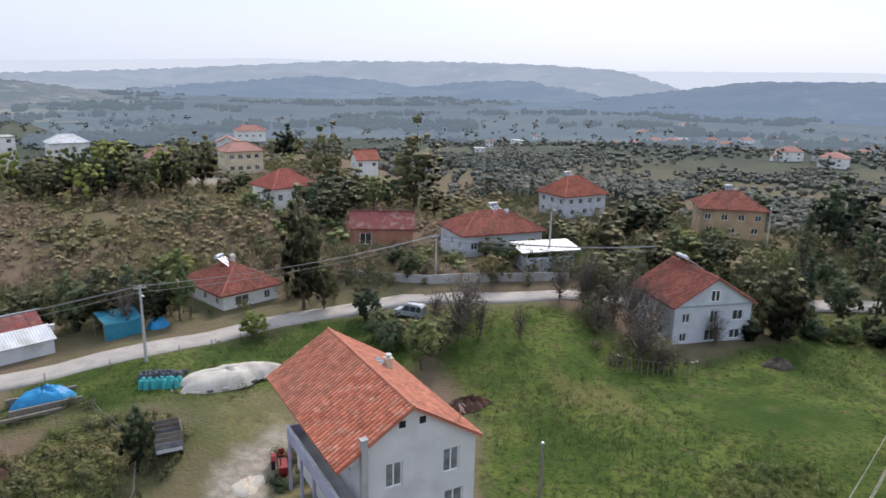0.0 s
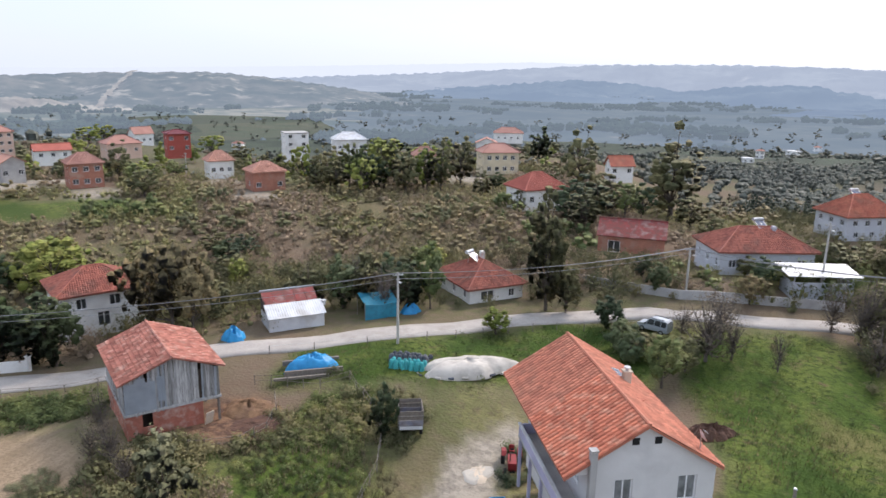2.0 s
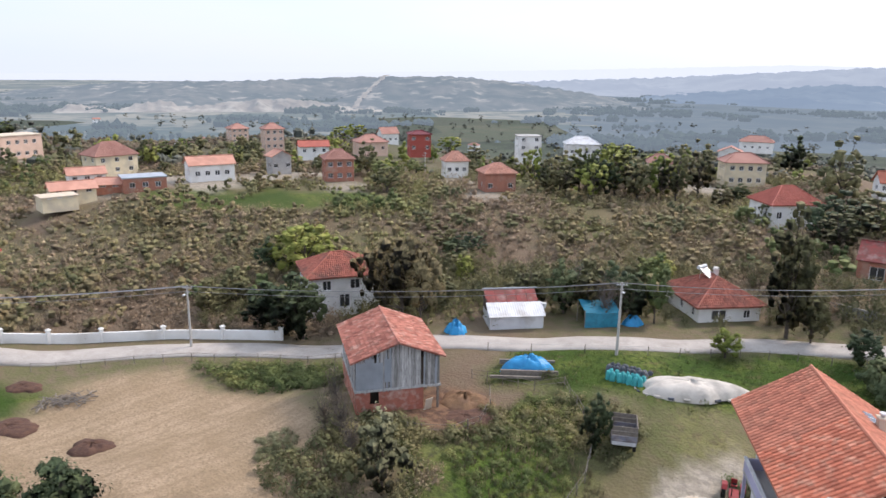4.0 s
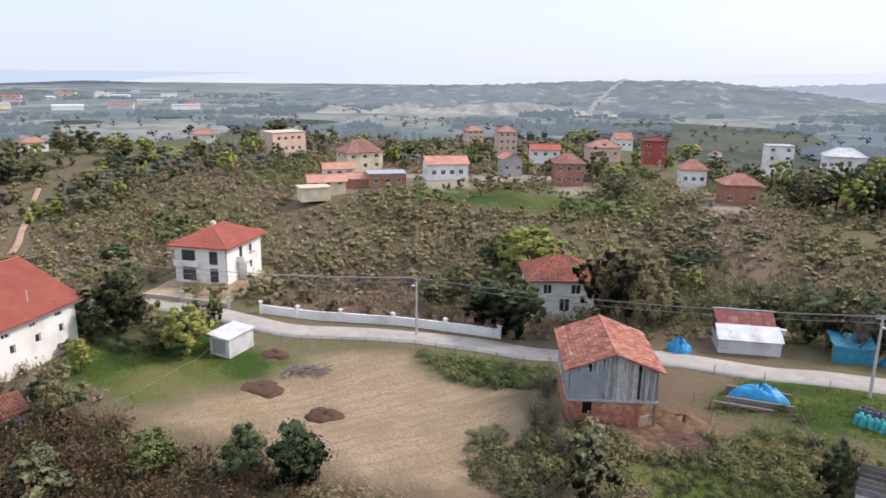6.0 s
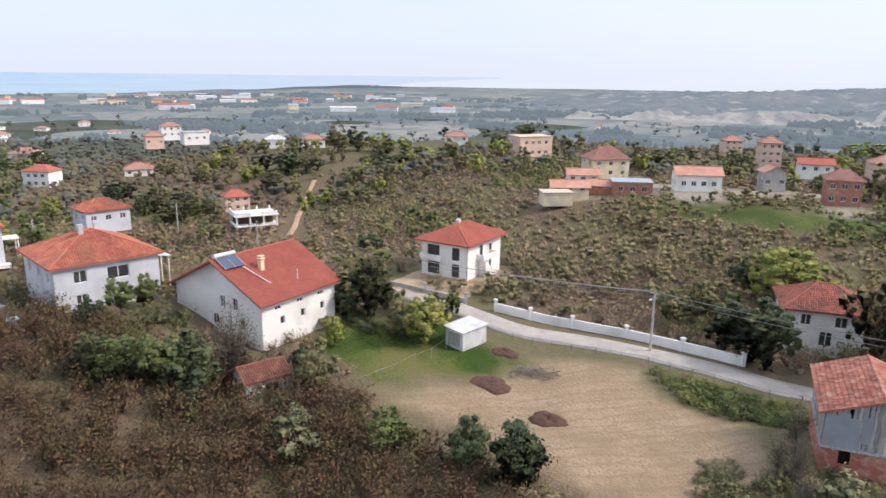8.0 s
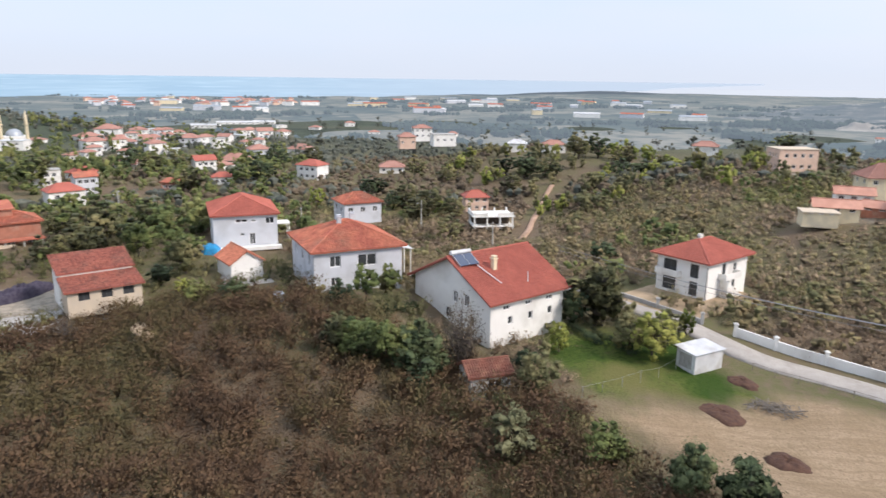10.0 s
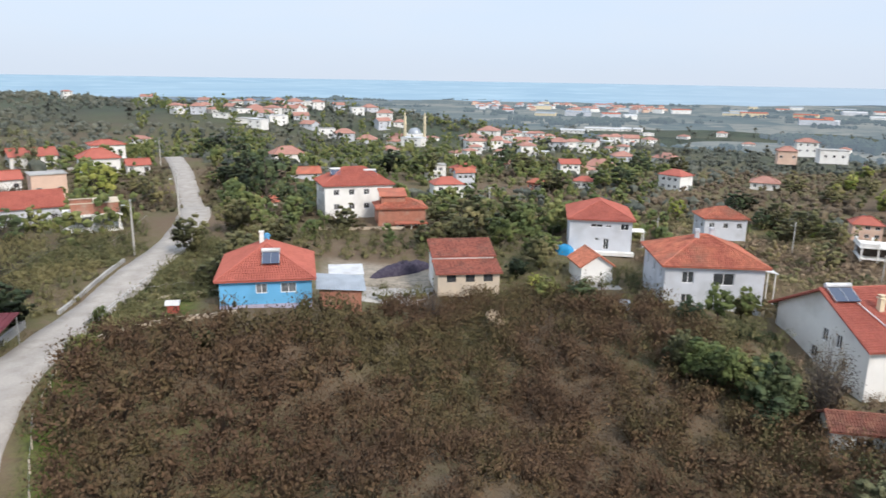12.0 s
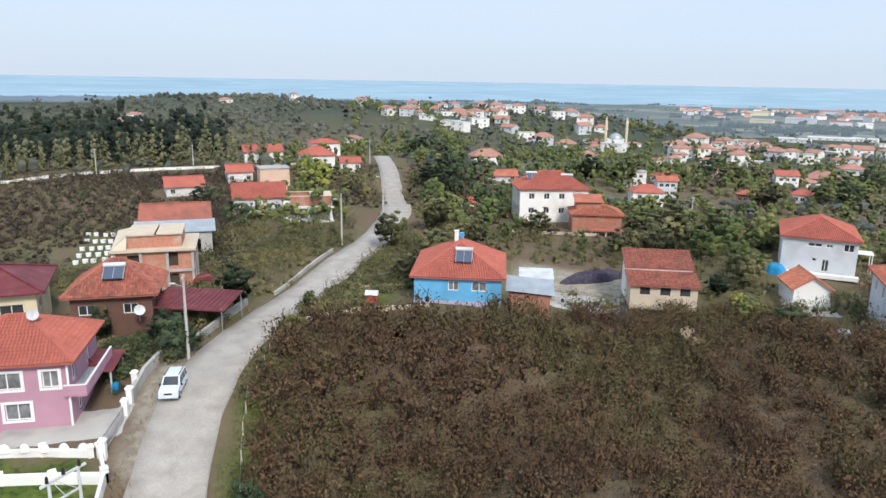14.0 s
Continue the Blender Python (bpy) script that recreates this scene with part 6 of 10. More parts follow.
POLES_ONE = [(26, 108, 8.5), (-7.7, 104.7, 6.8), (-37.5, 71.5, 9.0), (-82.0, 41.6, 8.4), (-113, 0.0, 8.4)]
for x, y, h in POLES_ONE[1:4]:
    utility_pole(x, y, h, arm_yaw=40)
for (x0, y0, h0), (x1, y1, h1_) in zip(POLES_ONE, POLES_ONE[1:]):
    for k, dz in ((-0.55, 0.1), (-0.2, 0.1), (0.2, 0.1), (0.55, 0.1), (0.0, 0.8)):
        dx, dy = k * 0.75, k * 0.65
        cable((x0 + dx, y0 + dy, gz(x0, y0) + h0 - dz), (x1 + dx, y1 + dy, gz(x1, y1) + h1_ - dz), 0.9)
utility_pole(10.07, 112.2, 9.0, 5.2 - 4.2, 20)
utility_pole(55.5, 141.4, 9.0, None, 0)
utility_pole(4.9, 50.5, 6.6, -4.6, 0, False, True, "old dark wooden pole standing in the meadow")
POLES_TWO = [(-4.5, -42.5, 9.0), (-19.18, -70.7, 9.0), (-55.2, -105.3, 9.0), (-72.2, -120.0, 9.0), (-127, -220, 9.0)]
for x, y, h in POLES_TWO[1:]:
    utility_pole(x, y, h, None, 60)
for (x0, y0, h0), (x1, y1, h1_) in zip(POLES_TWO[1:], POLES_TWO[2:]):
    for k in (-0.5, 0.0, 0.5):
        cable((x0 + k, y0 - k * 0.6, gz(x0, y0) + h0 - 0.1), (x1 + k, y1 - k * 0.6, gz(x1, y1) + h1_ - 0.1), 0.7, 0.014, "thin dark overhead cable").data.materials[0] = DARK_CABLE
for a_, d_, h_ in ((111.1, 190, 8.4), (101.4, 205, 8.6), (95.5, 180, 7.0), (88.5, 330, 8), (74.5, 300, 9), (83.0, 320, 9), (63, 290, 9), (44.0, 240, 9), (38.6, 262, 9), (25, 230, 8), (124.5, 172, 9)):
    utility_pole(*polar(a_, d_), h_)

# transformer mast beside the lane
mast = thing("transformer_mast", "white steel mast with insulators and stay wires", "power mast", pose(-4.6, -48.5, gz(-4.6, -48.5), 0, 0, 30))
for k in (-1.1, 1.1):
    part("post", Geo().tube((k, 0, -0.3), (k, 0, 6.4), 0.14, 0.10, 8), METAL_WHITE, mast)
part("crossbar", Geo().box((0, 0, 6.3), (3.4, 0.14, 0.16)).box((0, 0, 4.8), (2.4, 0.1, 0.12)), METAL_WHITE, mast)
for k in (-1.2, 0.0, 1.2):
    part("insulator", Geo().tube((k, 0, 6.38), (k, 0, 6.62), 0.13, 0.09, 8).tube((k, 0, 6.62), (k, 0, 6.85), 0.11, 0.05, 8), RUBBER, mast)
for k in (-1, 0, 1):
    part("brace", Geo().tube((k, 0, 4.8), (k * 0.2 + 0.8, 0, 6.2), 0.035, n=5), METAL_WHITE, mast)

# steel head of a line pole at the meadow's edge, with pale bundled cables
mx, my = 18.0, 33.5
head = thing("power_mast", "pale steel power mast with a box frame head", "power mast", pose(mx, my, gz(mx, my), 0, 0, -32))
part("shaft", Geo().tube((0, 0, -0.5), (0, 0, 11.2), 0.2, 0.13, 8), METAL_WHITE, head)
for k in (-0.28, 0.28):
    part("crossbar", Geo().box((0, k, 11.3), (2.2, 0.1, 0.12)), METAL_WHITE, head)
for k in (-1.05, 0.0, 1.05):
    part("strut", Geo().box((k, 0, 11.3), (0.09, 0.66, 0.1)), METAL_WHITE, head)
    part("insulator", Geo().tube((k, 0, 11.36), (k, 0, 11.75), 0.07, 0.05, 8), METAL_WHITE, head)
PALE_CABLE = mat("weathered_cable", (0.34, 0.31, 0.27), 0.7)
for k in (-1.05, 0.0, 0.12, 1.05, 1.25):
    c_, s_ = cos(radians(-32)), sin(radians(-32))
    cable((mx + k * c_, my + k * s_, gz(mx, my) + 11.7), (mx + k * c_ + 24.5, my + k * s_ + 32, gz(mx, my) + 10.5), 0.5, 0.028, "pale weathered overhead power cable").data.materials[0] = PALE_CABLE


# ---- details of the near houses ----
def roof_pieces(h, w, d, hh, rise, row=0.42, col=0.40, count=300):
    """Separate clay tiles on the slope that faces the yard, the rest joined."""
    slopes, _, _ = roof_slopes(w, d, hh, "gable_y", rise)
    roof = [c for c in h.children if c.name.startswith("roof")][0]
    joined = Geo()
    p0, p1, p2, p3 = (Vector(p) for p in slopes[1])
    e = (p1 - p0).normalized()
    up = (p3 - p0).normalized()
    nrm = e.cross(up).normalized()
    L, W = (p3 - p0).length, (p1 - p0).length
    n, m = round(L / row), round(W / col)
    cw, rh = W / m, L / n
    one = Geo().poly([(-cw / 2 + 0.015, 0, 0.035), (-cw / 4, 0, 0.10), (cw / 4, 0, 0.10), (cw / 2 - 0.015, 0, 0.035), (-cw / 2 + 0.015, rh + 0.05, 0.0), (-cw / 4, rh + 0.05, 0.055), (cw / 4, rh + 0.05, 0.055), (cw / 2 - 0.015, rh + 0.05, 0.0),
                      (-cw / 2 + 0.015, 0, -0.02), (cw / 2 - 0.015, 0, -0.02)], [(0, 1, 5, 4), (1, 2, 6, 5), (2, 3, 7, 6), (8, 9, 3, 2, 1, 0)])
    me = one.mesh("tile", TILE_PIECE)
    made = 0
    base = Matrix((e, up, nrm)).transposed().to_4x4()
    for c in range(m - 1, -1, -1):
        for r in range(n):
            q = p0 + e * (c + 0.5) * cw + up * r * rh + nrm * 0.03
            jm = Matrix.Translation(q) @ base @ Matrix.Rotation(random.uniform(-0.02, 0.02), 4, "Z")
            if made < count:
                part("tile", me, None, roof, m=jm)
                made += 1
            else:
                joined.poly([jm @ Vector(v) for v in one.v], one.f)
    s = slopes[0]
    tile_rows(joined, s[0], s[1], s[2], s[3], row, col)
    tagged(part("roof_tiles", joined, TILE, roof), kind="stuff")


TILE_PIECE = mat("clay_tile_piece", (0.54, 0.175, 0.10), 0.8, (0.44, 0.13, 0.075), 0.6, stain=(0.60, 0.30, 0.20), stain_scale=1.3, obj_random=0.22, bump=0.2)
for k, c in enumerate([c for c in list(h1.children_recursive) if c.name.startswith("roof_tiles")]):
    bpy.data.objects.remove(c)
roof_pieces(h1, 10.7, 16.1, 6.6, 3.3)
# Black plates on the gable stand for the shade in two open holes.
for k in (-0.67, 0.83):
    part("vent", Geo().box((k, -7.70, 8.7), (0.48, 0.06, 0.48)), RUBBER, h1, "black square plate for attic opening shade")
part("flue", Geo().box((-3.5, -7.95, 3.6), (0.42, 0.42, 9.4)).box((-3.5, -7.95, 8.42), (0.52, 0.52, 0.14)), CONCRETE, h1, "grey external chimney flue")
bal = part("balcony", Geo().box((-4.0, -1.6, 2.75), (1.7, 12.2, 0.2)), CONCRETE, h1, "long side balcony with a lilac parapet")
part("parapet", Geo().box((-4.75, -1.6, 3.25), (0.14, 12.2, 0.95)).box((-4.0, -7.6, 3.25), (1.6, 0.12, 0.95)).box((-4.0, 4.5, 3.25), (1.6, 0.12, 0.95)), LILAC, bal)
part("rail", Geo().box((-4.75, -1.6, 3.78), (0.24, 12.4, 0.1)), METAL_WHITE, bal)
for k in range(5):
    part("post", Geo().box((-4.72, -7.4 + k * 2.9, 0.5), (0.22, 0.22, 4.4)), LILAC, bal)
for c in h1.children_recursive:
    if c.name.startswith("pane"):
        c.data.materials[0] = GLASS_PALE
chim = part("chimney", Geo().box((2.6, 1.6, 8.6), (0.55, 0.55, 1.2)).box((2.6, 1.6, 9.22), (0.7, 0.7, 0.1)), SLAB, h1, "squat pale chimney with a white cowl")
part("cowl", Geo().tube((2.6, 1.6, 9.26), (2.6, 1.6, 9.5), 0.12, 0.16, 8).tube((2.6, 1.6, 9.5), (2.6, 1.6, 9.57), 0.28, 0.25, 8), METAL_WHITE, chim)
satellite_dish(place_on(h1, 4.2, -6.9, 7.3, 60))
heater = solar_heater(place_on(h1, 2.0, 2.6, 8.55, 90) @ Matrix.Diagonal((0.8, 0.8, 0.45, 1)), "old solar water heater lying low on tiles", 2.0)
g = Geo()
for k in range(5):
    g.box((1.6 + 0.35 * (k % 3), -2.4 + 0.4 * (k // 2), 8.95 - 0.22 * (k % 3)), (0.35, 0.22, 0.12), 20 * k)
solid("loose_tiles", g, TILE_PINK, "few loose tiles stacked on the roof", "tiles", m=h1.matrix_basis.copy())
# white house: attic window, roof heater, porch ramp
w_at = part("attic_window", Geo().box((-0.62, -5.3, 6.9), (0.1, 0.08, 1.5)).box((0.62, -5.3, 6.9), (0.1, 0.08, 1.5)).box((0, -5.3, 6.9), (0.16, 0.08, 1.5)).box((0, -5.3, 6.15), (1.5, 0.12, 0.1)).box((0, -5.3, 7.62), (1.1, 0.08, 0.1)), FRAME, h2)
part("pane", Geo().box((0, -5.275, 6.9), (1.2, 0.04, 1.4)), GLASS, w_at)
solar_heater(place_on(h2, 0.6, 2.5, 9.2, 90), wide=2.4)
part("gable_band", Geo().box((0, -5.32, 5.6), (12.0, 0.1, 0.22)), METAL_GREY, h2)
for k in range(3):
    part("balcony_bar", Geo().box((0.3, -5.9, 2.6 + 0.45 * k), (3.2, 0.05, 0.05)), STEEL, h2)
# bungalow: the white terrace roof, rear heater and walls
ter = thing("terrace_roof", "white sheet-metal canopy over a walled terrace", "canopy", pose(9.4, 112.5, -0.6, 0, 0, 22))
part("sheet", Geo().box((0, 0, 3.5), (10.4, 5.2, 0.12), m=pose(0, 0, 3.5, 7, 0, 0)), METAL_WHITE, ter)
part("terrace_wall", Geo().box((0, -2.1, 0.9), (8.6, 0.2, 2.6)).box((-4.2, 0, 0.9), (0.2, 4.2, 2.6)).box((4.2, 0, 0.9), (0.2, 4.2, 2.6)), PALE, ter)
for k in (-4.1, 0, 4.1):
    part("post", Geo().tube((k, -2.1, 2.2), (k, -2.1, 3.4), 0.07, n=6), METAL_WHITE, ter)
solar_heater(place_on(hip_c, 1.0, 0.4, 6.4, 10), wide=1.6)
solar_heater(place_on(h_c, -0.6, 0.6, 5.3, 30), wide=1.6)
solar_heater(place_on(hill_h, 0.5, 2.0, 9.0, 0), wide=2.0)
solar_heater(place_on(ochre, 0.0, 1.5, 8.6, 0), wide=1.4)
# cottage behind the old barn
cot = house("house", "old white cottage with a tiled hipped roof", -82.5, 66.5, -4.6, 62, 11.6, 10.2, 5.0, "hip", 2.6, WHITE, TILE_OLD, 0.6, front=[(-2.6, 2.9, 1.3, 1.5), (1.6, 2.9, 1.5, 1.5), (0, 0.2, 1.6, 2.0)], left=row_of(2, 4, 2.9, 1.2, 1.4))
# villa balconies
for bx, by, bw, bd in ((-6.0, 2.1, 1.5, 4.2), (-0.2, -5.1, 4.4, 1.4)):
    b_ = part("balcony", Geo().box((bx, by, 3.1), (bw, bd, 0.22)), WHITE, wh)
    if bw < bd:
        part("parapet", Geo().box((bx - bw / 2, by, 3.6), (0.12, bd, 0.85)).box((bx, by - bd / 2, 3.6), (bw, 0.12, 0.85)).box((bx, by + bd / 2, 3.6), (bw, 0.12, 0.85)), WHITE, b_)
    else:
        part("parapet", Geo().box((bx, by - bd / 2, 3.6), (bw, 0.12, 0.85)).box((bx - bw / 2, by, 3.6), (0.12, bd, 0.85)).box((bx + bw / 2, by, 3.6), (0.12, bd, 0.85)), WHITE, b_)
part("downpipe", Geo().tube((-5.85, -4.6, -0.5), (-5.85, -4.6, 6.0), 0.06, n=6), FRAME_DARK, wh)
part("stair", Geo().poly([(-2.0, -4.6, 2.9), (-2.0, -6.0, 2.9), (2.4, -6.0, 0.0), (2.4, -4.6, 0.0), (-2.0, -4.6, -0.5), (-2.0, -6.0, -0.5), (2.4, -6.0, -0.5), (2.4, -4.6, -0.5)], [(0, 1, 2, 3), (1, 5, 6, 2), (0, 3, 7, 4), (0, 4, 5, 1), (3, 2, 6, 7)]), WHITE, wh)
# the large white house: heater, chimneys, balcony, windows of the gable
solar_heater(place_on(big, -5.6, -1.6, 10.5, -5) @ Matrix.Diagonal((1, 1.25, 1.1, 1)), "blue solar heater on the red roof", 3.0)
part("chimney", Geo().box((-2.2, -3.6, 10.2), (0.6, 0.6, 1.6)).box((-2.2, -3.6, 11.05), (0.85, 0.85, 0.14)).box((-2.2, -3.6, 11.4), (0.7, 0.7, 0.1)).box((-2.2, -3.6, 11.2), (0.35, 0.35, 0.35)), CREAM, big)
part("vent_pipe", Geo().tube((1.2, -6.8, 7.5), (1.2, -6.8, 9.4), 0.07, n=6), METAL_WHITE, big)
part("roof_pipe", Geo().box((-3.6, -4.8, 9.05), (0.14, 4.4, 0.08), m=pose(-3.9, -4.6, 9.35, 26, 0, 18)), METAL_WHITE, big)
b_ = part("balcony", Geo().box((7.4, -5.5, 2.9), (1.4, 4.0, 0.2)), WHITE, big)
part("parapet", Geo().box((8.05, -5.5, 3.35), (0.1, 4.0, 0.8)), WHITE, b_)
g = Geo()
for k in range(24):
    g.box((-7.2 + k * 0.62, -8.75, 6.62), (0.12, 0.9, 0.14))
part("rafter_ends", g, WOOD_AND_SHADE, big)
# grey house veranda and the parked car beside it
part("veranda_roof", Geo().box((7.6, -2.5, 4.7), (3.0, 3.2, 0.14), m=pose(7.8, -2.5, 4.7, 0, 12, 0)), METAL_WHITE, gr)
for k in (-3.8, -1.2):
    part("post", Geo().tube((9.0, k, 0), (9.0, k, 4.4), 0.08, n=6), WHITE, gr)
part("porch_roof", Geo().box((6.9, -3.0, 3.6), (2.4, 3.0, 0.14)), WHITE, lg)
for k in (-4.3, -1.7):
    part("post", Geo().tube((7.9, k, 0), (7.9, k, 3.6), 0.08, n=6), WHITE, lg)
part("plinth_step", Geo().box((0.5, -7.6, 0.1), (11, 1.4, 0.6)), WHITE, lg)
part("chimney", Geo().box((-0.6, 0.5, 7.2), (0.5, 0.5, 1.6)).box((-0.6, 0.5, 8.05), (0.62, 0.62, 0.12)), WHITE, blue_h, "white plastered chimney on the ridge")
solar_heater(place_on(blue_h, 0.6, -3.9, 5.3, 0), "white-framed solar heater on red tiles", 2.0)
for c in blue_h.children_recursive:
    if c.name.startswith("pane"):
        c.data.materials[0] = GLASS_PALE
part("band", Geo().box((0, -6.06, 0.35), (10.7, 0.06, 0.7)), LILAC, blue_h)
solar_heater(place_on(lw, -4.5, -1.8, 8.4, 0), wide=2.2)
solar_heater(place_on(lw, 3.5, -2.4, 8.0, 0), wide=2.6)
solar_heater(place_on(dark_red, 0.2, -2.6, 6.3, 0), "steel solar heater on bright tiles", 2.2)
satellite_dish(place_on(dark_red, 3.2, -6.0, 2.2, 0), 0.6)
satellite_dish(place_on(pink_h, 1.6, -1.0, 8.0, 0), 0.5)
solar_heater(place_on(pink_h, -2.6, -3.0, 7.6, 0), wide=2.4)
satellite_dish(place_on(burg, 1.0, -2.0, 6.8, 0), 0.5)
b_ = part("balcony", Geo().box((5.6, -0.5, 2.9), (1.8, 9.0, 0.22)), PINK, pink_h)
part("parapet", Geo().box((6.45, -0.5, 3.4), (0.14, 9.0, 0.9)).box((5.6, -5.0, 3.4), (1.8, 0.14, 0.9)), PINK, b_)
part("floor", Geo().box((5.6, -0.5, 3.03), (1.6, 8.7, 0.04)), METAL_GREY, b_)
part("coping", Geo().box((6.45, -0.5, 3.88), (0.2, 9.0, 0.07)).box((5.6, -5.0, 3.88), (1.8, 0.2, 0.07)), FRAME, b_)
part("inner_render", Geo().box((6.35, -0.5, 3.4), (0.05, 8.6, 0.84)), PALE, b_)
for c in pink_h.children_recursive:
    if c.name.startswith("pane"):
        c.data = c.data.copy()
        c.data.materials[0] = GLASS_PALE
for x_, z_, w_, h_ in ((0.2, 3.6, 2.2, 1.5), (0.8, 0.8, 2.0, 1.5), (3.6, 3.6, 1.3, 1.5)):
    g = Geo().box((x_, -4.57, z_ + h_ + 0.11), (w_ + 0.5, 0.1, 0.22)).box((x_, -4.57, z_ - 0.11), (w_ + 0.5, 0.1, 0.22))
    for k in (-1, 1):
        g.box((x_ + k * (w_ / 2 + 0.125), -4.57, z_ + h_ / 2), (0.25, 0.1, h_ - 0.02))
    part("window_surround", g, FRAME, pink_h, "broad white window surround")
part("corner_trim", Geo().box((5.0, -4.62, 3), (0.16, 0.16, 6)), FRAME, pink_h)
gaz = thing("garden_shelter", "open shelter with a burgundy roof and white posts", "shelter", pose(-10.2, -71.5, 0.3, 0, 0, 156))
part("roof", Geo().poly([(-2.6, -2.8, 2.6), (2.6, -2.8, 2.6), (2.6, 2.8, 2.6), (-2.6, 2.8, 2.6), (0, -1.2, 3.5), (0, 1.2, 3.5)], [(0, 1, 4), (1, 2, 5, 4), (2, 3, 5), (3, 0, 4, 5), (3, 2, 1, 0)]), METAL_RED, gaz)
for sx in (-2.3, 2.3):
    for sy in (-2.4, 2.4):
        part("post", Geo().box((sx, sy, 1.2), (0.15, 0.15, 2.8)), METAL_WHITE, gaz)
part("bench", Geo().box((0, 1.6, 0.4), (4.0, 0.6, 0.5)), CAR_RED, gaz)
barrel = solid("barrel", Geo().tube((0, 0, 0), (0, 0, 0.9), 0.32, 0.32, 12).tube((0, 0, 0.3), (0, 0, 0.36), 0.34, 0.34, 12).tube((0, 0, 0.6), (0, 0, 0.66), 0.34, 0.34, 12), TARP, "blue plastic barrel beside the shelter", "barrel", m=pose(-11.6, -68.2, gz(-11.6, -68.2)))


# ---- the old barn ----
BW, BD, BH, BR = 9.0, 10.7, 5.5, 1.8
a_, b_ = BW / 2 - 0.3, BD / 2 - 0.3
g = Geo()
wall_face(g, (-a_, -b_), (a_ - 1.6, -b_), -1.5, 2.3, [(-1.55, 0.9, 0.9, 1.3)])
wall_face(g, (a_ - 1.6, -b_), (a_ - 1.6, b_), -1.5, 2.3, [])
wall_face(g, (a_ - 1.6, b_), (-a_, b_), -1.5, 2.3, [])
wall_face(g, (-a_, b_), (-a_, -b_), -1.5, 2.3, [])
part("brick_base", g, BARN_BRICK, barn, "rough brick ground floor with a door hole")
part("floor_beam", Geo().box((0, 0, 2.38), (2 * a_ + 0.3, 2 * b_ + 0.3, 0.22)), WOOD, barn, "pale weathered edge beam")
# Solid dark boxes stand in for the shade inside room and loft.
part("dark_room", Geo().box((-0.8, 0, 1.0), (2 * a_ - 2.0, 2 * b_ - 3.0, 2.4)), WOOD_AND_SHADE, barn)
part("loft", Geo().box((0, 0, 3.95), (2 * a_ - 0.3, 2 * b_ - 0.3, 2.9)), WOOD_AND_SHADE, barn)
for sx, sy in ((a_ - 0.1, -b_ + 0.1), (a_ - 0.1, 0), (a_ - 0.1, b_ - 0.1)):
    part("post", Geo().box((sx, sy, 0.6), (0.2, 0.2, 3.6)), TIMBER, barn)
rb = random.Random(5)


def boards(p, q, top):
    p, q = Vector(p), Vector(q)
    L = (q - p).length
    e = (q - p) / L
    u, yaw = 0.0, math.degrees(math.atan2(e.y, e.x))
    while u < L - 0.1:
        w = rb.uniform(0.16, 0.3)
        c = p + e * (u + w / 2)
        t = top(u + w / 2) - rb.uniform(0.0, 0.15)
        lo = 2.45 - rb.uniform(0, 0.3)
        if rb.random() > 0.05:
            part("board", Geo().box((0, 0, 0), (w * 0.92, 0.035, t - lo), m=pose(c.x, c.y, (t + lo) / 2, rb.uniform(-1, 1), rb.uniform(-1.5, 1.5), yaw)), WOOD if rb.random() > 0.15 else METAL_GREY, barn)
        u += w


boards((-a_, -b_ - 0.03, 0), (a_, -b_ - 0.03, 0), lambda u: BH + BR * (1 - abs(u - a_) / a_) * 0.93)
boards((a_ + 0.03, -b_, 0), (a_ + 0.03, b_, 0), lambda u: BH)
boards((-a_ - 0.03, b_, 0), (-a_ - 0.03, -b_, 0), lambda u: BH)
for k, (x0, x1, lo, hi) in enumerate(((-a_ + 0.02, -a_ + 0.95, 2.5, 5.35), (-a_ + 0.9, -a_ + 1.85, 2.55, 5.75), (-a_ + 1.8, -a_ + 2.7, 2.45, 5.3), (-a_ + 2.85, -a_ + 3.5, 3.2, 5.6))):
    g = Geo()
    n_ = 9
    ripple = [(x0 + (x1 - x0) * i / (2 * n_), -b_ - 0.085 - 0.03 * (i % 2) - 0.012 * (k % 2)) for i in range(2 * n_ + 1)]
    pts = [(x, y + dy, z) for dy in (0.0, 0.012) for z in (lo, hi) for x, y in ripple]
    m_ = len(ripple)
    g.poly(pts, [(i, i + 1, m_ + i + 1, m_ + i) for i in range(m_ - 1)] + [(3 * m_ + i, 3 * m_ + i + 1, 2 * m_ + i + 1, 2 * m_ + i) for i in range(m_ - 1)])
    part("metal_sheet", g, METAL_GREY, barn, "dented pale zinc sheet")
slopes, lines, _ = roof_slopes(BW + 0.5, BD + 0.5, BH + 0.05, "gable_y", BR)
g, gt = Geo(), Geo()
for s in slopes:
    pts = [Vector(p) for p in s]
    g.poly(pts + [p - Vector((0, 0, 0.12)) for p in pts], [(0, 1, 2, 3), (7, 6, 5, 4), (4, 5, 1, 0), (5, 6, 2, 1), (7, 4, 0, 3)])
    tile_rows(gt, *s, row=0.42, col=0.36)
b_roof = part("roof", g, TILE_BARN, barn)
tagged(part("roof_tiles", gt, TILE_BARN, b_roof), kind="stuff")
part("ridge_tiles", Geo().tube((0, -BD / 2 - 0.2, BH + BR + 0.1), (0, BD / 2 + 0.2, BH + BR + 0.1), 0.14, n=7), TILE_BARN, b_roof)
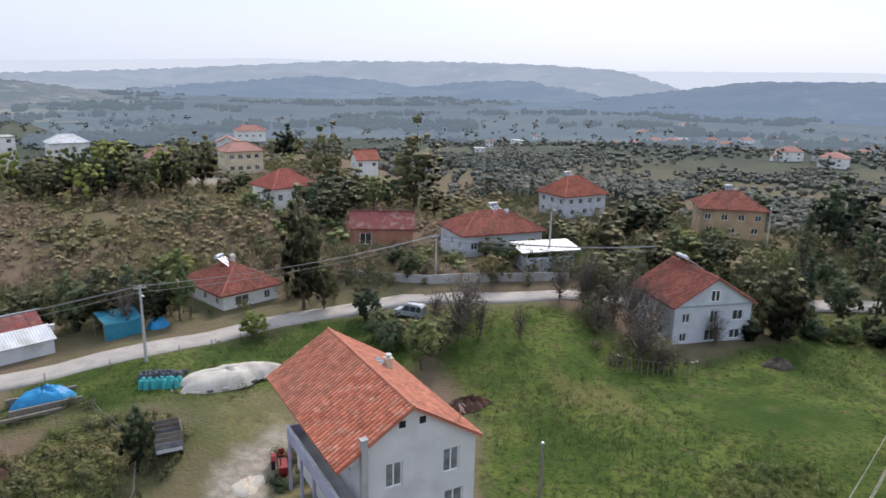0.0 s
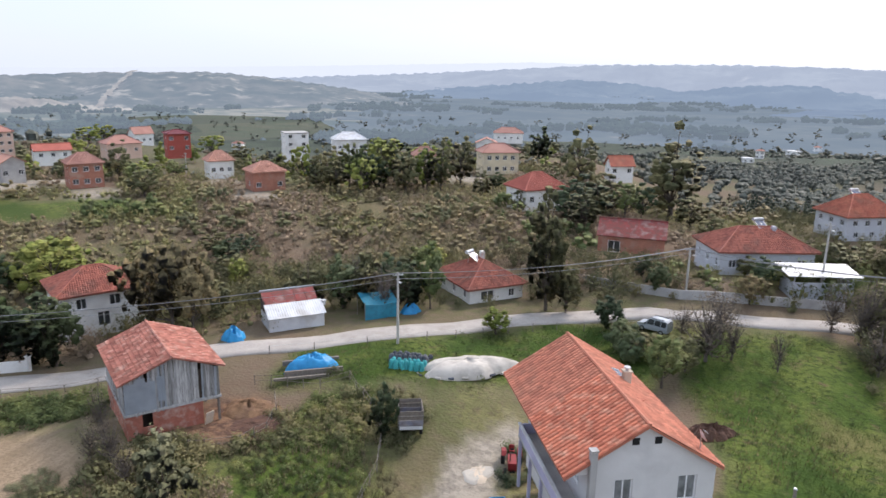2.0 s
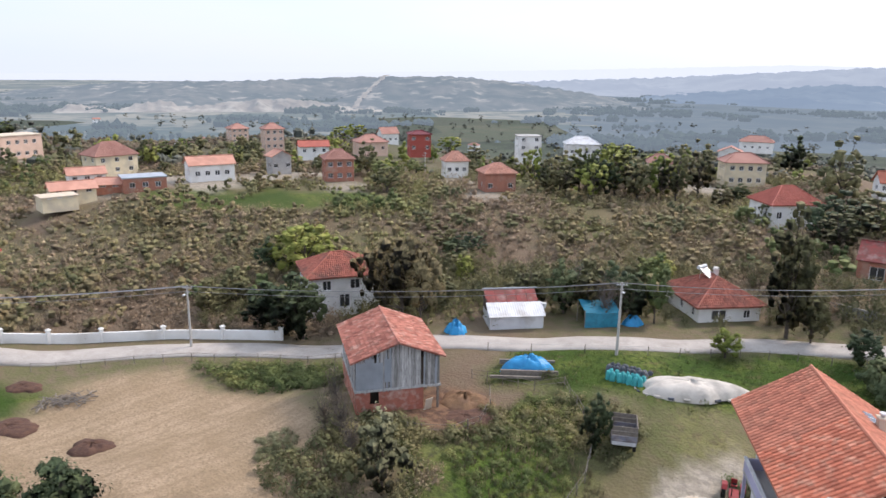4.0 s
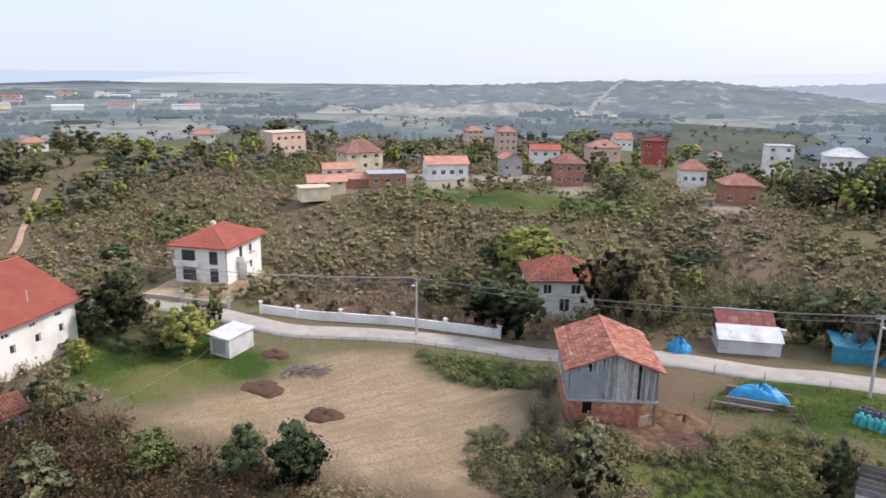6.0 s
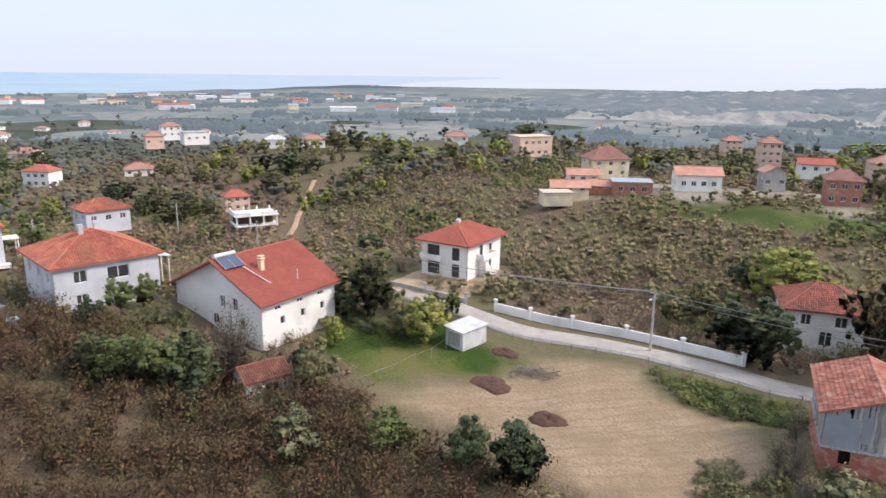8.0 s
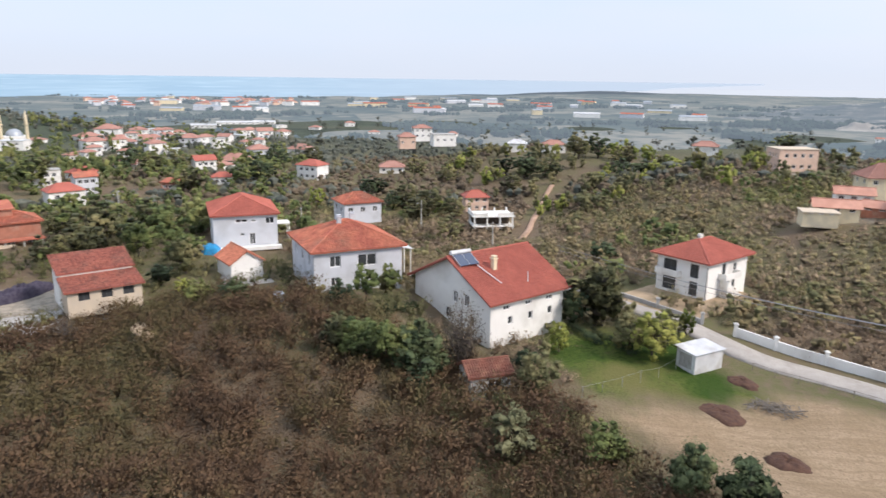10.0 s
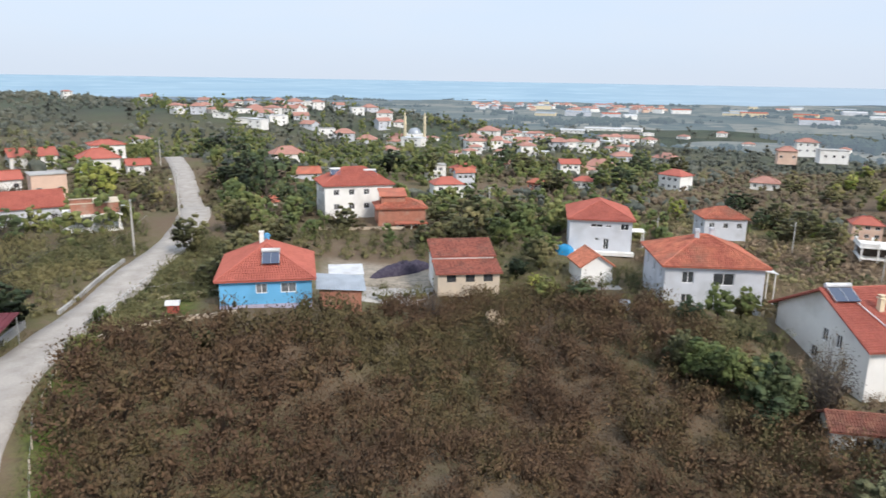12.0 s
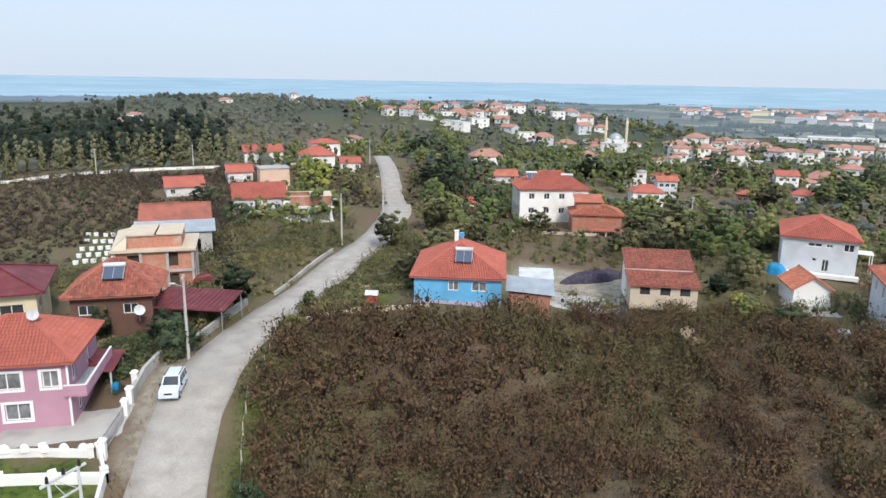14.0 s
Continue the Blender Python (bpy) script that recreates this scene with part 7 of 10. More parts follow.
part("old_door", Geo().box((a_ - 1.2, -b_ - 0.35, 0.55), (0.9, 0.08, 1.3), m=pose(a_ - 1.15, -b_ - 0.3, 0.5, 14, 0, 25)), SLAB, barn)


# ---- sheds, covers and yard things ----
def mound(lx, ly, h, seed, n=36, rings=9, flat=0.55, noise_h=0.08):
    """A lumpy heap."""
    g = Geo()
    pts = []
    for k in range(rings + 1):
        s = k / rings
        for i in range(n):
            t = 2 * pi * i / n
            wob = 1 + 0.10 * sin(3 * t + seed) + 0.07 * sin(5 * t + 2 * seed) + 0.05 * sin(9 * t + seed)
            hz = h * (1 - s ** (2 / (1 - flat + 0.2))) + h * noise_h * (sin(7 * t + 5 * s + seed) + sin(4 * t - 9 * s) + sin(13 * t + 11 * s)) * (1 - s)
            pts.append((lx / 2 * s * wob * cos(t), ly / 2 * s * wob * sin(t), hz if k < rings else -0.15))
    fs = []
    for k in range(rings):
        for i in range(n):
            fs.append((k * n + i, (k + 1) * n + i, (k + 1) * n + (i + 1) % n, k * n + (i + 1) % n))
    return g.poly(pts, fs)


def corrugated(p0, p1, p2, p3, n):
    """One ribbed sheet over four corners: eave p0 to p1, top p3 to p2."""
    p0, p1, p2, p3 = (Vector(p) for p in (p0, p1, p2, p3))
    pts = []
    for i in range(n + 1):
        k = Vector((0, 0, 0.028 if i % 2 else 0.0))
        pts += [p0.lerp(p1, i / n) + k, p3.lerp(p2, i / n) + k]
    return Geo().poly(pts, [(2 * i, 2 * i + 2, 2 * i + 3, 2 * i + 1) for i in range(n)])


def on_ground(x, y, yaw=0.0, dz=0.0):
    return pose(x, y, gz(x, y) + dz, 0, 0, yaw)


heap = thing("covered_heap", "long heap under a pale weighted tarpaulin", "covered heap", on_ground(-27.4, 69.0, 38))
part("cover", mound(11.5, 4.6, 1.35, 1.0, flat=0.7), TARP_PALE, heap, smooth=True)
for i in range(22):
    t = 2 * pi * i / 22
    part("sandbag", Geo().tube((5.7 * cos(t) - 0.3 * sin(t), 2.3 * sin(t) + 0.25 * cos(t), 0.12), (5.7 * cos(t) + 0.35 * sin(t), 2.3 * sin(t) - 0.25 * cos(t), 0.12), 0.16, 0.14, 7), TARP_PALE if i % 3 else BAG_DARK, heap)
sack = mound(0.72, 0.62, 0.95, 2.0, 12, 5, 0.75, 0.05).mesh("sack", BAG_TEAL, True)
sack_dark = mound(0.8, 0.62, 0.5, 3.0, 12, 5, 0.6, 0.06).mesh("sack", BAG_DARK, True)
rs = random.Random(8)
for i in range(14):
    k = i % 7
    x, y = -35.0 + 0.56 * k + rs.uniform(-0.1, 0.1), 65.2 + 0.16 * k + 0.62 * (i // 7) + rs.uniform(-0.12, 0.12)
    solid("sack", sack, None, "full teal plastic sack standing on grass", "sack", "teal sacks", m=on_ground(x, y, rs.uniform(0, 360)) @ Matrix.Rotation(rs.uniform(-0.15, 0.15), 4, "X"))
for i in range(36):
    k, layer = i % 8, 0.42 if i >= 24 else 0.0
    x, y = -35.8 + 0.52 * k + rs.uniform(-0.2, 0.2), 66.7 + 0.18 * k + 0.7 * ((i // 8) % 3) + rs.uniform(-0.2, 0.2)
    solid("sack", sack_dark, None, "dark plastic sack in a pile", "sack", "dark sacks", m=on_ground(x, y, rs.uniform(0, 360), layer))
tarp1 = thing("covered_stack", "timber stack under a bright blue tarpaulin", "covered stack", on_ground(-43.2, 61.8, 40))
part("cover", mound(6.0, 3.2, 1.55, 4.0, flat=0.72, noise_h=0.13), TARP, tarp1, smooth=True)
part("pallet", Geo().box((0, -1.6, 0.35), (6.4, 0.3, 0.7)).box((0, 1.6, 0.3), (6.4, 0.3, 0.6)), TIMBER, tarp1)
part("sill", Geo().box((-1.4, -2.2, 0.12), (6.0, 0.3, 0.26)), TIMBER, tarp1)
t2 = solid("tarpaulin", mound(3.0, 2.4, 1.2, 5.0, flat=0.6, noise_h=0.30), TARP, "crumpled blue tarpaulin over a small heap", "tarpaulin", smooth=True, m=on_ground(-57.3, 65.4, 20))
# sheet-metal shed beside the lane
shed = thing("shed", "white sheet-metal shed with a rusty red upper roof", "shed", pose(-54.2, 73.4, -3.0, 0, 0, 50))
g = Geo()
wall_face(g, (-3.6, -2.4), (3.6, -2.4), -0.6, 1.9, [])
wall_face(g, (3.6, -2.4), (3.6, 2.6), -0.6, 2.2, [])
wall_face(g, (3.6, 2.6), (-3.6, 2.6), -0.6, 3.0, [])
wall_face(g, (-3.6, 2.6), (-3.6, -2.4), -0.6, 2.2, [])
part("wall", g, METAL_WHITE, shed)
part("lower_roof", corrugated((-3.8, -2.8, 1.85), (3.8, -2.8, 1.85), (3.8, -0.1, 3.0), (-3.8, -0.1, 3.0), 48), METAL_WHITE, shed)
for k in range(5):
    part("roof_sheet", Geo().box((0, 0, 0), (1.38, 2.6, 0.05), m=pose(-3.0 + 1.42 * k, 1.1, 3.55 + 0.01 * k, 27, 0, 0)), METAL_RUST, shed)
part("side_panel", Geo().box((-3.62, 1.2, 2.6), (0.06, 2.6, 1.6)), WOOD_AND_SHADE, shed)
part("roof_edge", Geo().box((0, 2.4, 4.2), (7.6, 0.25, 0.1)), METAL_GREY, shed)
solid("bucket", Geo().tube((0, 0, 0), (0, 0, 0.7), 0.25, 0.38, 10), METAL_WHITE, "white tub on the shed corner", "tub", m=pose(-51.2, 76.2, -0.8))
lean = thing("lean_to", "faded teal tarpaulin shelter on poles", "lean-to", on_ground(-45.6, 81.0, 50))
part("roof_cover", Geo().poly([(-2.4, -1.6, 2.3), (2.4, -1.6, 2.2), (2.5, 1.6, 3.0), (-2.4, 1.6, 3.1), (0, -1.7, 2.05), (0, 1.6, 2.9)], [(0, 4, 5, 3), (4, 1, 2, 5)]), TARP_TEAL, lean)
part("side_cover", Geo().poly([(-2.4, -1.6, 0.1), (-0.8, -1.75, 0.0), (0.9, -1.6, 0.15), (2.4, -1.6, 0.1), (2.4, -1.6, 2.2), (0.9, -1.7, 2.1), (-0.8, -1.6, 2.1), (-2.4, -1.6, 2.3)], [(0, 1, 6, 7), (1, 2, 5, 6), (2, 3, 4, 5)]), TARP_TEAL, lean)
for sx in (-2.4, 2.4):
    for sy in (-1.55, 1.6):
        part("pole", Geo().tube((sx, sy, -0.3), (sx, sy, 2.6), 0.06, n=6), TIMBER, lean)
solid("tarpaulin", mound(3.0, 1.8, 1.4, 7.0, flat=0.2), TARP, "dark blue tarpaulin thrown over a heap", "tarpaulin", smooth=True, m=on_ground(-42.2, 84.2, 50))
# trailer
tr = thing("farm_trailer", "worn grey-blue farm trailer with wooden sides", "trailer", on_ground(-28.0, 56.0, 30) @ Matrix.Diagonal((1.15, 0.72, 1.5, 1)))
part("bed", Geo().box((0, 0, 0.85), (2.0, 3.8, 0.14)), TRAILER, tr)
for sx in (-1, 1):
    for kz in range(3):
        part("side_board", Geo().box((sx, 0, 1.08 + 0.31 * kz), (0.07, 3.8, 0.28)), TRAILER if kz % 2 else TIMBER, tr)
    for sy in (-0.9, 0.7):
        w_ = part("wheel", Geo().tube((sx * 0.75, sy, 0.42), (sx * 1.0, sy, 0.42), 0.42, n=16), RUBBER, tr)
        part("rim", Geo().tube((sx * 1.0, sy, 0.42), (sx * 1.02, sy, 0.42), 0.22, n=10), STEEL, w_)
for sy in (-1.9, 1.9):
    for kz in range(3):
        part("end_board", Geo().box((0, sy, 1.08 + 0.31 * kz), (2.0, 0.07, 0.28)), TIMBER if kz else TRAILER, tr)
part("drawbar", Geo().tube((0, 1.9, 0.75), (0, 3.4, 0.55), 0.06, n=6), STEEL, tr)
part("tail_bar", Geo().box((0, -1.98, 0.72), (1.9, 0.06, 0.22)), METAL_WHITE, tr)
solid("sand_patch", mound(2.7, 4.2, 0.14, 6.0, 24, 5, 0.3, 0.2), SLAB, "flat spread of pale sand by the track", "sand", smooth=True, m=on_ground(-20.2, 54.2, 20))
STRAW = mat("old_straw", (0.25, 0.15, 0.085), 0.98, (0.18, 0.105, 0.062), 1.4, stain=(0.15, 0.09, 0.06), stain_scale=0.9, bump=0.8, bump_scale=9)
solid("manure", mound(6.0, 4.6, 0.9, 8.0, 30, 8, 0.35, 0.25), STRAW, "trampled brown heap of straw and dung by a barn", "heap", smooth=True, m=on_ground(-43.8, 51.5, 40))
# tractor
tc = thing("tractor", "small red farm tractor parked beside the house", "tractor", on_ground(-17.6, 56.0, 200))
part("bonnet", Geo().box((0, 1.1, 1.15), (0.75, 1.7, 0.75)), TRACTOR, tc)
part("chassis", Geo().box((0, 0.5, 0.75), (0.5, 2.9, 0.35)), RUBBER, tc)
for sx in (-1, 1):
    part("fender", Geo().poly([(sx * x_, y_, z_) for x_ in (0.5, 0.95) for y_, z_ in ((-1.4, 1.1), (-1.1, 1.38), (-0.4, 1.42), (0.0, 1.15))], [(0, 1, 5, 4), (1, 2, 6, 5), (2, 3, 7, 6)]), TRACTOR, tc)
part("seat", Geo().box((0, -0.65, 1.35), (0.5, 0.45, 0.12)).box((0, -0.88, 1.6), (0.5, 0.1, 0.45)), TRACTOR, tc)
part("exhaust", Geo().tube((0.2, 1.5, 1.5), (0.2, 1.5, 2.3), 0.05, n=6), RUBBER, tc)
part("steering_wheel", Geo().tube((0, -0.05, 1.5), (0, -0.15, 1.75), 0.03, n=5).tube((0, -0.13, 1.74), (0, -0.17, 1.78), 0.2, n=10), RUBBER, tc)
for sx in (-1, 1):
    w_ = part("wheel", Geo().tube((sx * 0.6, -0.7, 0.68), (sx * 0.95, -0.7, 0.68), 0.68, n=18), RUBBER, tc)
    part("rim", Geo().tube((sx * 0.95, -0.7, 0.68), (sx * 0.97, -0.7, 0.68), 0.34, n=12), TRACTOR, w_)
    w_ = part("wheel", Geo().tube((sx * 0.5, 1.6, 0.4), (sx * 0.75, 1.6, 0.4), 0.4, n=14), RUBBER, tc)
    part("rim", Geo().tube((sx * 0.75, 1.6, 0.4), (sx * 0.77, 1.6, 0.4), 0.2, n=10), TRACTOR, w_)
solid("crate", Geo().box((0, 0, 0.3), (1.3, 1.6, 0.08)).box((-0.62, 0, 0.5), (0.06, 1.6, 0.45)).box((0.62, 0, 0.5), (0.06, 1.6, 0.45)).box((0, -0.78, 0.5), (1.3, 0.06, 0.45)).box((0, 0.78, 0.5), (1.3, 0.06, 0.45)).box((0, 0, 0.1), (0.9, 1.2, 0.3)), TARP, "blue open box behind the tractor", "crate", m=on_ground(-16.2, 48.6, 30))
g = Geo()
for i in range(46):
    q = Vector((rs.uniform(-1.0, 1.0), rs.uniform(-0.8, 0.8), 0.1 + rs.uniform(0, 0.7)))
    d_ = Vector((rs.uniform(-1, 1), rs.uniform(-1, 1), rs.uniform(-0.2, 0.2))).normalized() * 0.3
    g.tube(q - d_, q + d_, 0.07, 0.06, 6)
solid("firewood_pile", g, TIMBER, "heap of split firewood against the house", "firewood", m=on_ground(-13.6, 45.6))
solid("sand_patch", mound(3.0, 4.6, 0.09, 1.4, flat=0.8, noise_h=0.02), PUDDLE, "flat pale patch of spread sand", "sand", smooth=True, m=on_ground(-20.3, 54.4, 10))

# ---- single trees: kind, bearing, distance, height, spread ----
CLEAR_PLOT = [(-58, -80), (-64, -62), (-84, -54), (-98, -64), (-98, -84), (-76, -92)]
TREES_A = [
    ("broad2", -29.1, 139, 5.9, 0.96), ("dark", -27.8, 134.5, 5.3, 0.98), ("conifer", -26.5, 159.5, 10.2, 1.04), ("dark", -26.4, 162.3, 15.4, 1.08),
    ("dark", -25.8, 131.1, 5.3, 0.9), ("conifer", -24.1, 124, 14.2, 0.77), ("broad2", -22.6, 103.7, 8.8, 0.69), ("dark", -20.7, 292.9, 13, 1.07),
    ("broad2", -20.1, 117.9, 7.8, 0.98), ("bare", -18.7, 95.3, 5.2, 0.9), ("broad2", -17.2, 303.2, 16, 1.23), ("bright", -15.7, 135.1, 6.6, 0.82),
    ("bare", -15, 83.8, 4.6, 1.41), ("bare", -13, 85, 7.2, 1.04), ("dark", -11.2, 151.9, 10.8, 1.37), ("broad2", -11.1, 113.8, 6.5, 1.71),
    ("broad2", -9.6, 123.6, 10, 1), ("bare", -8.1, 98, 8.3, 0.76),
]
TREES_B = [
    ("bare", -6.2, 100.3, 6.8, 0.83), ("bare", -3.1, 84.1, 5.2, 0.61), ("autumn", -0.5, 104.3, 4.5, 0.96), ("bare", 1.3, 90.6, 7.1, 1.09),
    ("bare", 2.2, 83.9, 9.3, 0.95), ("broad", 5.3, 76.8, 5.9, 1.06), ("tall", 6, 179.6, 20.5, 1.2), ("dark", 6.4, 104.1, 4.9, 1.02),
    ("dark", 7.6, 113, 3.8, 1.25), ("shrub_dark", 8.8, 85.2, 3.8, 1.12), ("dark", 10, 91.4, 4.8, 1.22), ("broad2", 10.4, 161.8, 8.5, 1.58),
    ("dark", 12.6, 148.9, 9.6, 1.42), ("broad2", 13.1, 192.8, 16.3, 0.91), ("broad2", 13.5, 96.5, 7, 0.78), ("tall", 15.2, 97.3, 16.2, 0.63),
    ("dark", 16.4, 299.9, 17.3, 0.93), ("silver", 17.8, 152.4, 4.4, 0.73),
]
TREES_C = [
    ("bright", 19.3, 86.6, 3.6, 1.37), ("broad2", 22.6, 188.7, 13.5, 0.81), 
    ("broad", 25.3, 110.7, 6, 1.13), ("dark", 25.6, 188.5, 11.2, 0.83), ("bare", 27.8, 95.6, 5.7, 1.06), ("broad2", 28, 196.3, 11.4, 0.8),
    ("bright", 28.5, 307.5, 12.1, 1.6), ("dark", 28.9, 61.1, 6.3, 0.6), ("bright", 29.2, 290, 13.9, 1.22), ("dark", 30.6, 105.6, 5.8, 1.07),
    ("broad", 30.8, 188.1, 10.8, 0.71), ("dark", 30.8, 107.9, 5.4, 1.46), ("broad", 32.5, 190, 9.4, 0.8), ("broad2", 34, 192.1, 10, 0.8),
    ("broad2", 34, 188.6, 6.8, 1.28), ("dark", 37.6, 291.2, 8.1, 1.47),
]
TREES_D = [
    ("broad2", 39.9, 354.2, 9.7, 1.65), ("bright", 40.6, 111.6, 6.1, 0.74), ("dark", 41.4, 128.8, 5, 1.59), ("dark", 44.1, 356.4, 7.4, 2),
    ("autumn", 45.9, 92.8, 13.3, 0.67), ("silver", 47.7, 52.7, 6.3, 0.72), ("broad2", 48.7, 208.3, 9.9, 1.12), ("bright", 50.5, 383, 8.6, 1.93),
    ("bare", 51.6, 64.8, 6.3, 0.6), ("bright", 54.2, 127.8, 8.2, 1.29), ("dark", 55.5, 94.3, 8.8, 1.1), ("broad", 58.8, 227.7, 8.6, 0.91),
    ("shrub_dark", 73.4, 56.4, 5, 0.84), ("broad", 74.1, 431.8, 9.1, 1.99), ("shrub_dark", 77.9, 61.2, 4.2, 0.88), ("bright", 79.6, 97.8, 3.8, 0.85),
    ("bright", 82, 88.7, 6.6, 1), ("dark", 84, 276.9, 6.1, 2),
]
TREES_E = [
    ("broad2", 86.2, 99, 9.1, 0.94), ("dark", 86.3, 161.4, 4, 2), ("bright", 89.6, 88.2, 4.1, 0.87), ("dark", 90.6, 290.4, 5.6, 2),
    ("broad2", 91.4, 74, 5.6, 1.11), ("shrub_dark", 92.4, 81.6, 2.5, 1.31), ("dark", 93.1, 297.5, 7.2, 2), ("silver", 93.3, 62.8, 5.1, 0.93),
    ("bare", 97.7, 78, 9.7, 0.74), ("dark", 101.4, 74.4, 5.9, 1.45), ("dark", 101.9, 76.2, 7.4, 1.01), ("broad", 102.7, 79.7, 3.9, 1.61),
    ("broad", 103.9, 95.8, 4.4, 0.9), ("dark", 105.6, 263.1, 6.4, 2), ("broad", 106.3, 78.7, 4.4, 1.9), ("broad", 107.1, 77.3, 4.7, 1.19),
    ("broad2", 108.3, 81, 3.6, 1.24), ("dark", 113.8, 301.1, 8.3, 1.67),
]
TREES_F = [
    ("broad2", 120.1, 331.9, 9.6, 1.59), ("broad", 120.5, 117.4, 5.2, 1.17), ("broad2", 122, 152, 7.4, 2), ("broad", 126.1, 148.7, 8.7, 1.74),
    ("bare", 129, 91.2, 4.6, 1.05), ("broad2", 129.5, 335.8, 9, 1.93), ("bare", 131, 95.4, 4.6, 1.65), ("broad2", 132.1, 116.2, 5.7, 1.66),
    ("dark", 132.3, 311.5, 12.1, 1.26), ("shrub_dark", 136.2, 93, 2, 0.97), ("shrub", 136.9, 173.3, 1.4, 1.76), ("shrub_dark", 139.8, 78.4, 2.2, 0.86),
    ("dark", 140.1, 159.4, 8.9, 1.2), ("dark", 142.4, 167.7, 14.4, 0.96), ("dark", 144.3, 243.6, 10.6, 1.41), ("broad", 146.3, 218, 3.5, 2),
    ("dark", 146.4, 277.8, 9.8, 1.44), ("broad2", 148.4, 116.7, 6.3, 1.22),
]
TREES_G = [
    ("broad2", 151.6, 206.3, 4.9, 2), ("broad", 153.4, 239.5, 6.6, 1.2), ("bright", 154.1, 204.5, 9.2, 1.56), ("shrub", 155.1, 85.2, 2.5, 0.81),
    ("shrub", 156.7, 77, 2.5, 1.13), ("broad", 158.6, 135.1, 6.4, 1.02), ("shrub_dark", 160.8, 48.7, 3.9, 0.74), ("dark", 160.8, 91.1, 6.1, 1.17),
    ("dark", 162.7, 190.2, 5.4, 1.97), ("dark", 166.2, 79.2, 3.9, 1.62), ("shrub_dark", 171, 83.7, 4.1, 0.6),
]
for group in (TREES_A, TREES_B, TREES_C, TREES_D, TREES_E, TREES_F, TREES_G):
    for row in group:
        if not inside(*polar(row[1], row[2]), CLEAR_PLOT):
            tree_at(*row)

# ---- more garden and hedgerow trees: kind, bearing, distance, height, spread ----
MORE = [
    ("broad2", -22.0, 104, 9.0, 0.85), ("conifer", -24.6, 112, 10.5, 0.9), ("dark", -27.0, 118, 8.2, 0.95), ("conifer", -29.2, 116, 9.5, 0.85), ("broad", -31.2, 122, 8.4, 0.95),
    ("broad2", -13.2, 118, 8.6, 1.0), ("broad", -15.4, 122, 9.2, 0.95), ("dark", -17.6, 125, 8.4, 1.0), ("bare", -8.6, 99, 8.6, 0.9), ("broad2", -7.2, 103, 8.8, 0.85),
    ("bare", 30.5, 101, 7.5, 1.0), ("dark", 28.2, 100, 7.4, 1.0),
    ("shrub_dark", -21.0, 100, 3.0, 1.2), ("shrub_dark", -23.2, 103, 3.2, 1.2), ("shrub_dark", -25.4, 107, 3.0, 1.3), ("shrub", -27.4, 110, 3.2, 1.2), ("shrub_dark", -29.6, 113, 3.2, 1.2),
]
MORE += [
    ("broad2", 34, 97, 6.6, 0.97), ("dark", 32.3, 97, 7.8, 0.94), ("broad2", 30.2, 96, 8.2, 0.82), ("bare", 28.9, 93, 7.3, 0.79),
    ("dark", 26.8, 95, 7.2, 0.96), ("broad", 24.9, 96, 7.4, 0.71), ("bright", 24.9, 113, 5.6, 1.02), ("broad2", 35.8, 97, 5.7, 0.95),
    ("bare", 35.1, 99, 6.6, 0.84), ("bright", 35.4, 198, 11.2, 0.72), ("broad2", 33.1, 195, 10.5, 0.92),
    ("broad", 31.6, 193, 11.4, 0.8), ("dark", 30.1, 191, 11.9, 0.8), ("bright", 28.8, 189, 12.8, 0.7), ("dark", 27.2, 191, 11.5, 0.87),
    ("broad2", 24.2, 183, 13, 0.7), ("dark", 19.8, 187, 5.1, 1.6), ("broad2", 20.9, 176, 6.8, 1.1), ("broad2", 12.7, 141, 8, 1.29),
]
MORE += [
    ("dark", 14, 145, 7.8, 1.31), ("broad2", 11.7, 150, 7.8, 1.4), ("broad", 9.4, 156, 8.2, 1.13), ("dark", 8.1, 171, 9, 1.18),
    ("broad2", 4.4, 169, 8.3, 1.34), ("broad2", 2.9, 152, 6.3, 1.37), ("shrub", 6.8, 131, 4.3, 0.84), ("broad2", 12.3, 96, 4.5, 1.2),
    ("broad2", 14.2, 97, 8.6, 0.7), ("broad", 11.4, 95, 6.2, 0.81), ("broad2", -5.7, 127, 6.8, 1.21), ("broad2", -7.3, 139, 6.8, 1.3),
    ("dark", -13, 155, 8.5, 1.22), ("broad2", -9.5, 100, 7.5, 1.09), ("bare", -10.7, 97, 8.9, 0.7), ("bare", -12.1, 93, 11.2, 0.7),
    ("bare", -13.7, 92, 8.5, 0.85), ("bare", -9.6, 91, 6.2, 1.06), ("broad2", -20.7, 126, 6.8, 1.03), ("broad2", -23.4, 102, 10.2, 0.7),
]
